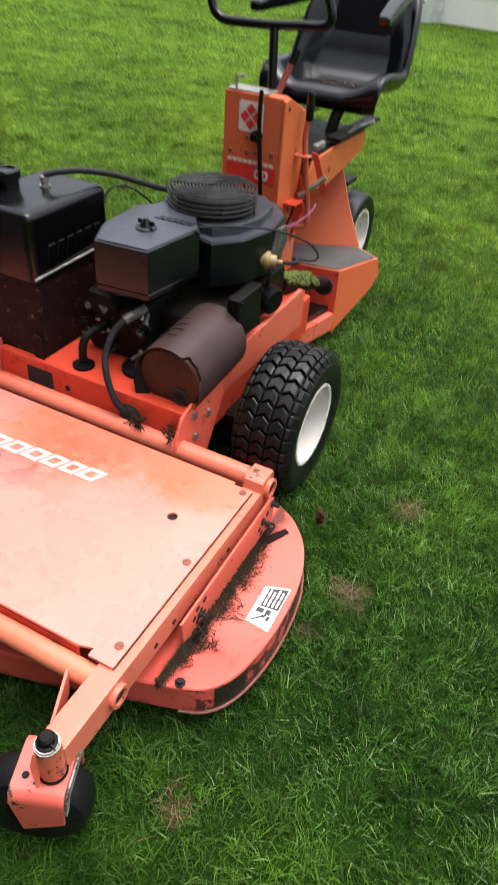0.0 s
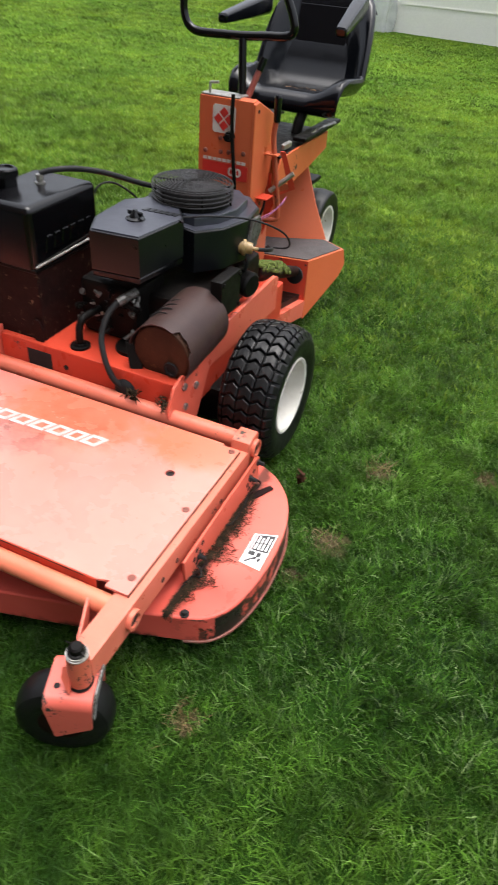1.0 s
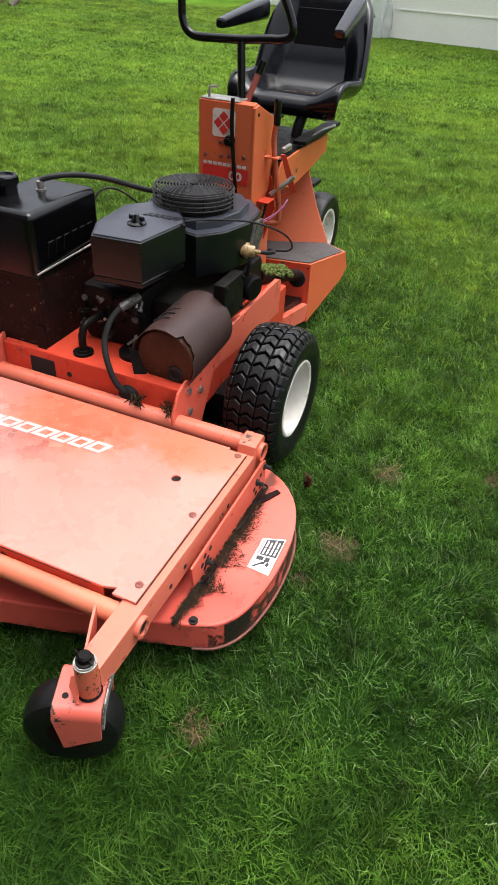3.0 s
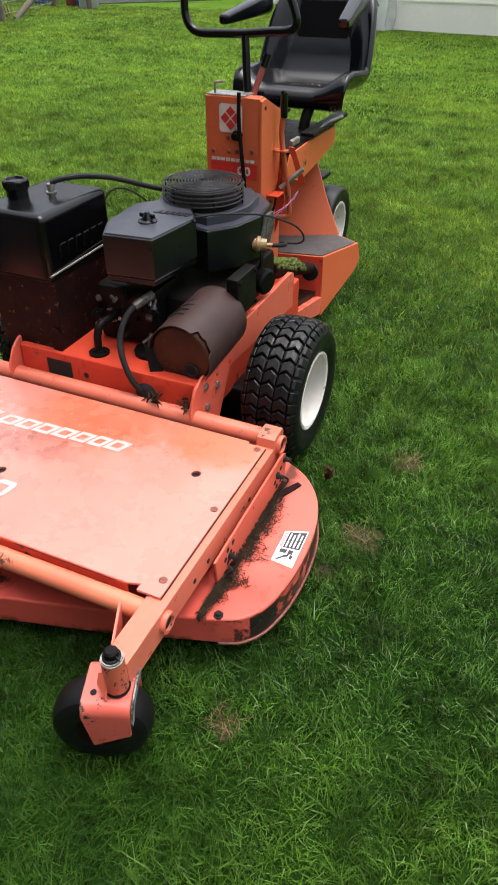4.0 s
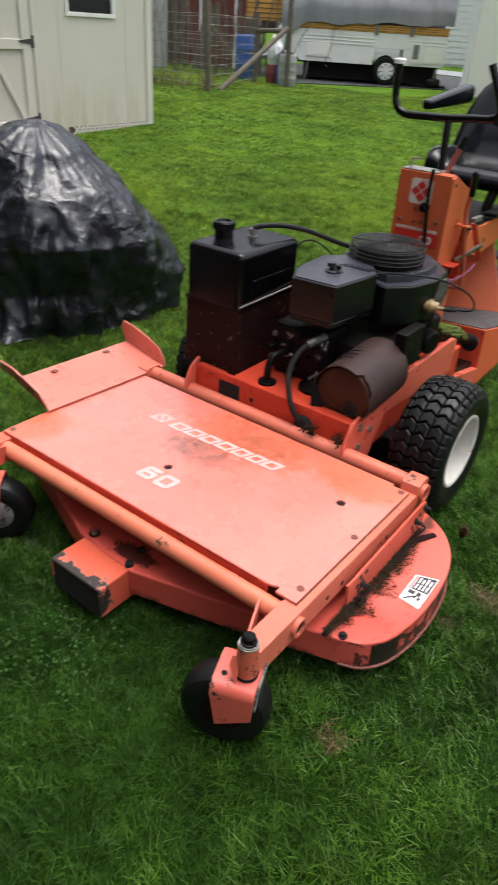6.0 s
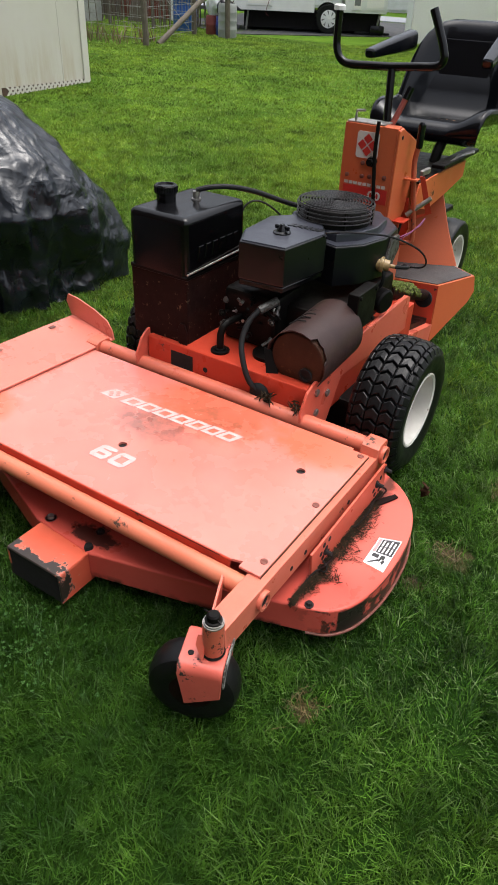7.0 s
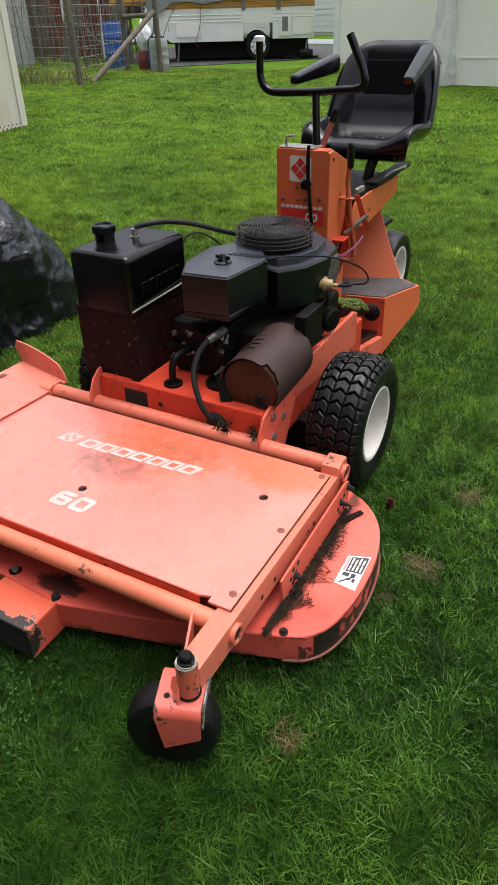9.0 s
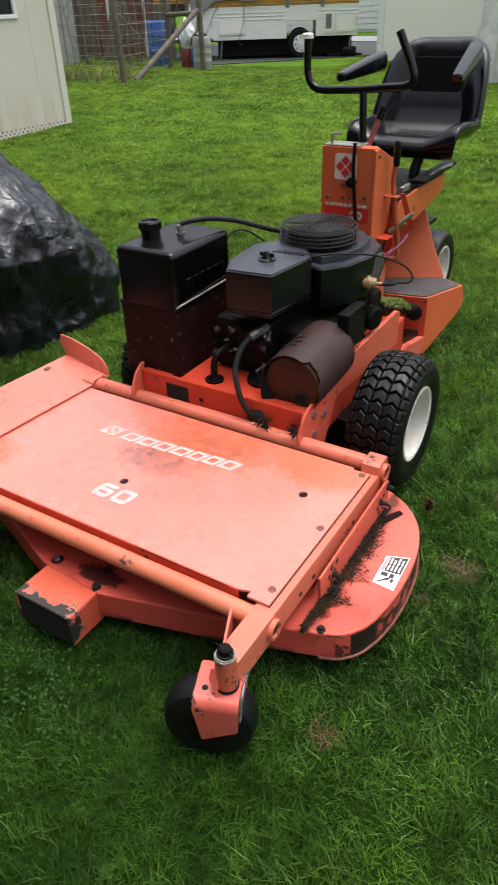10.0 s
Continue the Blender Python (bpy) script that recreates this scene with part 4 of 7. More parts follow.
def build_engine():
    bm = B()
    box(bm, (-0.52, 0.72, 0.33), (-0.25, 1.18, 0.47), 0.02, 2)
    eng = part("engine", bm, black_metal, mower, "black air-cooled petrol engine, dusty and oily")
    bm = B()
    box(bm, (-0.232, 0.775, 0.41), (-0.196, 0.9, 0.525), 0.006, 2)
    vc = part("valve_cover", bm, black_metal, eng, "square black valve cover with bolts")
    for y, z in ((0.787, 0.422), (0.888, 0.422), (0.787, 0.513), (0.888, 0.513)):
        bm = B()
        lathe(bm, (-0.197, y, z), (1, 0, 0), [(0, 0.006), (0.006, 0.006)], 6)
        part("cover_screw", bm, black_metal, vc)
    # air cleaner cover
    o = [(-0.49, 0.612), (-0.356, 0.626), (-0.332, 0.81), (-0.396, 0.907), (-0.484, 0.935), (-0.547, 0.858), (-0.535, 0.7)]
    bm = B()
    prism(bm, o, "z", 0.555, 0.658, 0.005, 2)
    ac = part("air_cleaner_cover", bm, shroud_grey, eng, "faceted black air cleaner cover")
    bm = B()
    prism(bm, [(-0.43 + (x + 0.43) * 0.985, 0.74 + (y - 0.74) * 0.985) for x, y in o], "z", 0.537, 0.556, 0.004, 1)
    part("air_cleaner_base", bm, black_plastic, eng)
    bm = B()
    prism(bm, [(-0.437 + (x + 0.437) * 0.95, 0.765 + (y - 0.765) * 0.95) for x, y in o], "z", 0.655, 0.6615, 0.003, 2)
    part("top_panel", bm, shroud_sheen_top, ac, "faded top panel with sky sheen in its colour")
    bm = B()
    lathe(bm, (-0.432, 0.735, 0.6605), (0, 0, 1), [(0, 0.026), (0.004, 0.025), (0.007, 0.016), (0.012, 0.014), (0.02, 0.008), (0.025, 0.006)], 18)
    box(bm, (-0.455, 0.732, 0.671), (-0.409, 0.738, 0.682), 0.002, 1)
    part("wing_nut", bm, black_plastic, ac, "black wing-nut knob")
    # the maker's mark on the cover as plain raised blocks
    for k in range(6):
        bm = B()
        x = -0.455 + k * 0.0175
        prism(bm, [(x, 0.803 + k * 0.001), (x + 0.0125, 0.803 + k * 0.001), (x + 0.017, 0.826 + k * 0.001), (x + 0.0045, 0.826 + k * 0.001)], "z", 0.661, 0.6638, 0.0008, 1)
        part("raised_mark", bm, shroud_grey, ac)
    # ribs on the right flank of the cover
    for k in range(4):
        bm = B()
        prism(bm, [(-0.352 + k * 0.009, 0.80 - k * 0.004), (-0.347 + k * 0.009, 0.80 - k * 0.004), (-0.375 + k * 0.009, 0.842 - k * 0.004), (-0.38 + k * 0.009, 0.842 - k * 0.004)], "z", 0.655, 0.66)
        part("cover_rib", bm, shroud_grey, ac)
    # blower housing
    o = [(-0.53, 0.865), (-0.42, 0.86), (-0.31, 0.83), (-0.255, 0.9), (-0.23, 1.0), (-0.245, 1.12), (-0.31, 1.2), (-0.47, 1.2), (-0.56, 1.12), (-0.575, 0.98)]
    bm = B()
    prism(bm, o, "z", 0.505, 0.622, 0.006, 2)
    hs = part("blower_housing", bm, shroud_grey, eng, "dull black blower housing")
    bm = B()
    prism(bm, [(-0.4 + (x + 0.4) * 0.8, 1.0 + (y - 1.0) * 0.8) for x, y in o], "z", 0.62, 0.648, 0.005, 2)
    part("blower_step", bm, shroud_sheen_top, hs)
    # thin plate added to give the housing top its painted sky sheen
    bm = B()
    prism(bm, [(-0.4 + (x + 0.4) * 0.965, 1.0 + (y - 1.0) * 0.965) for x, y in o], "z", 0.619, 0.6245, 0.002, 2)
    part("housing_top", bm, shroud_sheen_top, hs, "thin faded housing top with sky sheen in its colour")
    # spiral wire fan guard
    fx, fy = -0.398, 0.985
    bm = B()
    lathe(bm, (fx, fy, 0.645), (0, 0, 1), [(0, 0.106), (0.02, 0.106), (0.02, 0.095), (0.006, 0.093)], 40)
    part("guard_drum", bm, black_metal, hs)
    for k in range(12):
        bm = B()
        r = 0.112 - k * 0.0088
        z = 0.706 if k else 0.703
        tube(bm, [(fx + r * math.cos(2 * math.pi * i / 48), fy + r * math.sin(2 * math.pi * i / 48), z) for i in range(49)], 0.0018, 6, 1, False)
        part("guard_ring", bm, guard_wire, hs)
    for k in range(4):
        bm = B()
        r = 0.114
        tube(bm, [(fx + r * math.cos(2 * math.pi * i / 48), fy + r * math.sin(2 * math.pi * i / 48), 0.664 + k * 0.0115) for i in range(49)], 0.002, 6, 1, False)
        part("guard_ring", bm, guard_wire, hs)
    for k in range(6):
        bm = B()
        a = math.pi / 3 * k + 0.2
        tube(bm, [(fx + 0.012 * math.cos(a), fy + 0.012 * math.sin(a), 0.701), (fx + 0.11 * math.cos(a), fy + 0.11 * math.sin(a), 0.701), (fx + 0.112 * math.cos(a), fy + 0.112 * math.sin(a), 0.65)], 0.003, 6, 1, False)
        part("guard_spoke", bm, black_metal, hs)
    bm = B()
    lathe(bm, (fx, fy, 0.66), (0, 0, 1), [(0, 0.095), (0.03, 0.09), (0.034, 0.02)], 32)
    part("fan", bm, hole_black, hs, "dark fan under the guard")
    # dirty silver plate at the side of the housing
    bm = B()
    prism(bm, [(1.0, 0.55), (1.03, 0.618), (1.08, 0.615), (1.09, 0.57), (1.05, 0.53)], "x", -0.232, -0.222, 0.002, 1)
    part("side_decal_plate", bm, grey_plate, eng, "scuffed pale label plate")
    # oil filter and fuel filter
    bm = B()
    lathe(bm, (-0.25, 1.0, 0.44), (1, -0.25, -0.05), [(0, 0.038), (0.05, 0.038), (0.056, 0.032), (0.057, 0.008)], 24)
    part("oil_filter", bm, black_metal, eng, "black oil filter canister")
    bm = B()
    lathe(bm, (-0.262, 0.975, 0.55), (0.9, 0.3, -0.05), [(0, 0.006), (0.012, 0.006), (0.013, 0.017), (0.03, 0.019), (0.031, 0.023), (0.04, 0.023), (0.041, 0.018), (0.058, 0.016), (0.059, 0.006), (0.075, 0.006)], 18)
    part("fuel_filter", bm, tan_plastic, eng, "yellowed plastic inline fuel filter")
    for pts, r, nm in (([(-0.34, 0.93, 0.575), (-0.3, 0.945, 0.555), (-0.262, 0.975, 0.55)], 0.006, "filter_hose"),
                       ([(-0.195, 0.998, 0.546), (-0.175, 1.015, 0.543), (-0.17, 1.05, 0.535), (-0.2, 1.1, 0.52)], 0.006, "filter_hose"),
                       ([(-0.33, 0.9, 0.54), (-0.29, 0.92, 0.525), (-0.26, 0.95, 0.52), (-0.24, 0.98, 0.54)], 0.005, "breather_hose"),
                       ([(-0.345, 0.83, 0.655), (-0.28, 0.87, 0.66), (-0.2, 0.95, 0.645), (-0.15, 1.05, 0.595), (-0.135, 1.1, 0.55), (-0.155, 1.13, 0.515), (-0.22, 1.13, 0.505)], 0.0028, "throttle_cable"),
                       ([(-0.24, 1.0, 0.46), (-0.22, 0.985, 0.49), (-0.215, 0.98, 0.52), (-0.225, 0.985, 0.545)], 0.006, "oil_hose")):
        bm = B()
        tube(bm, pts, r, 8, 6)
        part(nm, bm, hose_rubber, eng)
    for k in range(2):
        bm = B()
        tube(bm, [(-0.25, 1.14, 0.585 - k * 0.008), (-0.225, 1.17, 0.6 - k * 0.004), (-0.205, 1.2, 0.62 + k * 0.006), (-0.2, 1.215, 0.638)], 0.0016, 6, 6)
        part("pink_wire", bm, pink_wire, eng, "pink insulated wire")
    # carburettor and linkage clutter low at the front
    rnd = random.Random(7)
    for k in range(30):
        bm = B()
        p = Vector((rnd.uniform(-0.57, -0.38), rnd.uniform(0.63, 0.67), rnd.uniform(0.36, 0.49)))
        d = Vector((rnd.uniform(-1, 1), rnd.uniform(-1, 1), rnd.uniform(-0.8, 0.8))).normalized()
        r = rnd.uniform(0.004, 0.011)
        lathe(bm, p, d, [(0, r), (r, r * 1.1), (r, r * 0.6), (r * rnd.uniform(2, 4.5), r * 0.55)], rnd.choice((6, 10, 12)))
        part("linkage_piece", bm, rnd.choice((steel, black_metal, black_metal, grey_plate, black_metal)), eng)
    bm = B()
    box(bm, (-0.575, 0.66, 0.335), (-0.39, 0.82, 0.5), 0.02, 2)
    part("carburettor_body", bm, black_metal, eng)
    bm = B()
    lathe(bm, (-0.525, 0.79, 0.53), (0, 0, 1), [(0, 0.02), (0.05, 0.02), (0.052, 0.028), (0.07, 0.028), (0.074, 0.02)], 16)
    part("breather_cap", bm, black_metal, eng)
    # thick hose that bends down to the drain
    bm = B()
    tube(bm, [(-0.405, 0.64, 0.488), (-0.419, 0.615, 0.478), (-0.432, 0.585, 0.452), (-0.431, 0.55, 0.407), (-0.41, 0.527, 0.361), (-0.384, 0.52, 0.312), (-0.359, 0.53, 0.281)], 0.0082, 12, 6)
    hose = part("oil_drain_hose", bm, hose_rubber, eng, "thick black bent oil hose")
    bm = B()
    rod(bm, (-0.419, 0.615, 0.478), (-0.391, 0.665, 0.498), 0.0125, 10)
    part("hose_clamp", bm, grey_plate, hose)
    # muffler
    ax = Vector((0.0, 1.0, 0.07))
    bm = B()
    lathe(bm, (-0.262, 0.565, 0.392), ax, [(0, 0.02), (0.0, 0.074), (0.004, 0.08), (0.012, 0.083), (0.215, 0.083), (0.22, 0.075)], 40)
    mu = part("muffler", bm, muffler_rust, eng, "round rust-brown muffler with dented heat shield")
    bm = B()
    lathe(bm, (-0.232, 0.5655, 0.36), (0, -1, -0.07), [(0, 0.02), (0.006, 0.02), (0.006, 0.014), (0.001, 0.014)], 18)
    part("tail_hole", bm, hole_black, mu, "small dark outlet")
    bm = B()   # wrapped shield with a torn front edge
    u, v = frame_of(ax)
    n = ax.normalized()
    rnd = random.Random(3)
    prev = None
    for i in range(33):
        a = radians(-62 + i * 205 / 32)
        c = Vector((-0.262, 0.555, 0.392))
        d = Vector((math.sin(a - 0.35), 0, math.cos(a - 0.35)))
        tear = 0.0025 * noise.noise((i * 0.45, 1.0, 2.0)) + (0.016 if 17 < i < 25 else 0.0) + (0.005 if i in (18, 21) else 0)
        cur = [bm.verts.new(c + n * (tear + s * (0.228 - tear)) + d * rr) for s, rr in ((0, 0.089 + 0.003 * noise.noise((i * 0.3, 0, 0))), (0.33, 0.0885), (0.66, 0.0885), (1, 0.088))]
        if prev:
            for k in range(3):
                bm.faces.new((prev[k], prev[k + 1], cur[k + 1], cur[k]))
        prev = cur
    bmesh.ops.recalc_face_normals(bm, faces=bm.faces[:])
    bmesh.ops.solidify(bm, geom=bm.faces[:], thickness=0.0025)
    sh = part("heat_shield", bm, muffler_brown, mu, "brown sheet heat shield with a torn edge")
    for k in range(4):
        bm = B()
        y0 = 0.61 + k * 0.028
        tube(bm, [(-0.318, y0, 0.468), (-0.296, y0 + 0.004, 0.484), (-0.272, y0 + 0.004, 0.488)], 0.002, 6, 3)
        part("louvre", bm, hole_black, sh)
    # black guard plate left of the muffler
    bm = B()
    slab(bm, [(-0.365, 0.56, 0.405), (-0.345, 0.548, 0.33), (-0.322, 0.545, 0.292), (-0.31, 0.56, 0.31), (-0.335, 0.575, 0.39)], 0.004)
    part("guard_plate", bm, black_metal, mu)


def build_tower():
    x0, x1, yf = -0.562, -0.375, 1.33
    bm = B()
    prism(bm, [(yf, 0.3), (yf, 0.857), (yf + 0.03, 0.862), (yf + 0.17, 0.805), (yf + 0.19, 0.75), (yf + 0.19, 0.6), (yf + 0.19, 0.3)], "x", x0, x1, 0.004, 2)
    tw = part("control_tower", bm, paint_tower, mower, "orange sheet-steel control tower")
    # right panel with its flange
    bm = B()
    prism(bm, [(yf - 0.004, 0.49), (yf - 0.004, 0.852), (yf + 0.025, 0.858), (yf + 0.165, 0.8), (yf + 0.175, 0.74), (yf + 0.14, 0.58), (yf + 0.03, 0.5)], "x", x1, x1 + 0.009, 0.002, 1)
    sp = part("side_panel", bm, paint_tower, tw, "folded orange side panel")
    for y, z in ((1.352, 0.83), (1.35, 0.55)):
        bm = B()
        lathe(bm, (x1 + 0.009, y, z), (1, 0, 0), [(0, 0.006), (0.002, 0.006)], 8)
        part("panel_hole", bm, hole_black, sp)
    bm = B()
    box(bm, (x0 + 0.004, yf + 0.005, 0.858), (x1 - 0.05, yf + 0.07, 0.864), 0.002, 1)
    part("tower_cap", bm, steel, tw, "bare metal strip on top")
    # emblem plate with four red diamonds
    bm = B()
    prism(bm, [(-0.506, 0.757), (-0.44, 0.757), (-0.434, 0.763), (-0.434, 0.832), (-0.44, 0.838), (-0.506, 0.838), (-0.512, 0.832), (-0.512, 0.763)], "y", yf - 0.0025, yf - 0.0005)
    em = part("emblem_plate", bm, decal_dirty, tw, "white square emblem with four red diamonds")
    for dx, dz in ((0, 0.019), (0, -0.019), (0.019, 0), (-0.019, 0)):
        bm = B()
        cx, cz = -0.473 + dx, 0.798 + dz
        prism(bm, [(cx - 0.016, cz), (cx, cz - 0.016), (cx + 0.016, cz), (cx, cz + 0.016)], "y", yf - 0.0036, yf - 0.0026)
        part("red_diamond", bm, decal_red, em)
    # model decal: red band, pale bars for the lettering
    bm = B()
    box(bm, (-0.545, yf - 0.002, 0.62), (-0.383, yf - 0.0005, 0.667))
    band = part("model_band", bm, decal_red, tw, "red model band with pale lettering bars")
    for k in range(9):
        bm = B()
        x = -0.543 + k * 0.0172
        box(bm, (x, yf - 0.0022, 0.6705), (x + 0.0135, yf - 0.0012, 0.68))
        part("letter_bar", bm, decal_dirty, band)
    bm = lettering("00", 0.036, 1.3)
    bmesh.ops.transform(bm, matrix=pose(-0.452, yf - 0.0028, 0.632, 90), verts=bm.verts[:])
    part("model_figures", bm, decal_dirty, band, "pale model figures", 0)
    for x, z in ((-0.535, 0.698), (-0.48, 0.7), (-0.452, 0.702), (-0.4, 0.706), (-0.482, 0.742)):
        bm = B()
        lathe(bm, (x, yf, z), (0, -1, 0), [(0, 0.0075), (0.005, 0.0075), (0.007, 0.004)], 6)
        part("tower_bolt", bm, rusty_lip, tw, "rusty bolt")
    # strap lever in front and its pivot
    bm = B()
    tube(bm, [(-0.437, yf - 0.018, 0.875), (-0.438, yf - 0.018, 0.8), (-0.432, yf - 0.018, 0.73), (-0.42, yf - 0.018, 0.62), (-0.418, yf - 0.014, 0.55)], 0.0065, 8, 4)
    part("strap_lever", bm, black_metal, tw, "flat black lever on the tower front")
    bm = B()
    lathe(bm, (-0.447, yf, 0.752), (0, -1, 0), [(0, 0.016), (0.022, 0.016), (0.022, 0.011), (0.034, 0.011)], 6)
    part("lever_bolt", bm, black_metal, tw)
    # hooked pin on top
    bm = B()
    tube(bm, [(-0.53, yf + 0.01, 0.86), (-0.53, yf + 0.01, 0.888), (-0.526, yf + 0.01, 0.894), (-0.5, yf + 0.01, 0.897)], 0.004, 8, 3)
    part("hook_pin", bm, steel, tw, "small bent wire pin")
    # steering post and T handle
    bm = B()
    rod(bm, (-0.446, 1.4, 0.83), (-0.462, 1.415, 1.012), 0.0125, 16)
    post = part("steering_post", bm, black_plastic, mower, "black steering post with a wide T handlebar")
    bm = B()
    tube(bm, [(-0.668, 1.42, 1.165), (-0.668, 1.42, 1.1), (-0.666, 1.42, 1.06), (-0.65, 1.42, 1.028), (-0.615, 1.42, 1.014), (-0.54, 1.42, 1.015), (-0.46, 1.42, 1.018), (-0.38, 1.42, 1.025), (-0.335, 1.42, 1.028), (-0.308, 1.42, 1.036), (-0.3, 1.42, 1.056), (-0.31, 1.42, 1.088), (-0.333, 1.42, 1.134), (-0.356, 1.42, 1.178)], 0.0125, 14, 6)
    part("handlebar", bm, black_plastic, post, "black bent handlebar with foam grips")
    bm = B()
    lathe(bm, (-0.668, 1.42, 1.16), (0, 0, 1), [(0, 0.0185), (0.012, 0.0185), (0.016, 0.012)], 16)
    part("grip_end", bm, decal_white, post, "worn pale grip end")
    # rusty red lever behind the post
    bm = B()
    rod(bm, (-0.432, 1.405, 0.85), (-0.405, 1.43, 0.935), 0.0095, 12)
    part("choke_lever", bm, surface("faded_red_lever", (0.32, 0.08, 0.06), (0.22, 0.05, 0.04), 20.0, 0.5), tw, "faded red lever")
    bm = B()
    rod(bm, (-0.406, 1.429, 0.93), (-0.396, 1.438, 0.965), 0.012, 12)
    part("lever_grip", bm, vinyl, tw)
    # gear lever beside the tower
    bm = B()
    tube(bm, [(-0.338, 1.44, 0.81), (-0.344, 1.44, 0.765), (-0.344, 1.44, 0.735), (-0.336, 1.44, 0.68), (-0.322, 1.45, 0.58), (-0.314, 1.455, 0.5), (-0.32, 1.452, 0.478), (-0.36, 1.44, 0.474)], 0.0088, 12, 6)
    gl = part("gear_lever", bm, lever_brown, mower, "orange-brown bent gear lever with black grip")
    bm = B()
    lathe(bm, (-0.338, 1.44, 0.79), (-0.02, 0.0, 1), [(0, 0.009), (0.005, 0.0115), (0.07, 0.0125), (0.078, 0.008)], 14)
    part("lever_grip", bm, vinyl, gl, "black rubber grip")
    bm = B()
    box(bm, (-0.375, 1.42, 0.69), (-0.32, 1.45, 0.696), 0.001, 1)
    box(bm, (-0.372, 1.42, 0.66), (-0.368, 1.45, 0.694), 0.001, 1)
    part("lever_gate", bm, paint_tower, tw)
    bm = B()
    slab(bm, [(-0.325, 1.458, 0.702), (-0.309, 1.466, 0.7), (-0.278, 1.508, 0.578), (-0.296, 1.5, 0.57)], 0.004)
    slab(bm, [(-0.278, 1.508, 0.578), (-0.296, 1.5, 0.57), (-0.34, 1.47, 0.548), (-0.335, 1.475, 0.562)], 0.004)
    part("brake_link", bm, paint_red, mower, "flat red link strip with a bent foot")
    bm = B()
    rod(bm, (-0.345, 1.44, 0.572), (-0.275, 1.47, 0.635), 0.0085, 12)
    part("pivot_rod", bm, steel, mower, "short bright steel rod")
    # small angle bracket under the rod, on the side panel
    bm = B()
    box(bm, (-0.366, 1.37, 0.52), (-0.362, 1.43, 0.565), 0.001, 1)
    box(bm, (-0.362, 1.37, 0.561), (-0.325, 1.43, 0.565), 0.001, 1)
    ab = part("angle_bracket", bm, paint_red, tw, "small folded red bracket")
    bm = B()
    lathe(bm, (-0.362, 1.395, 0.54), (1, 0, 0), [(0, 0.007), (0.005, 0.006)], 6)
    part("bolt", bm, rusty_lip, ab)
    bm = B()
    tube(bm, [(-0.35, 1.42, 0.56), (-0.352, 1.41, 0.52), (-0.365, 1.395, 0.475), (-0.37, 1.38, 0.455)], 0.0045, 8, 4)
    part("control_cable", bm, hose_rubber, tw, "black control cable")


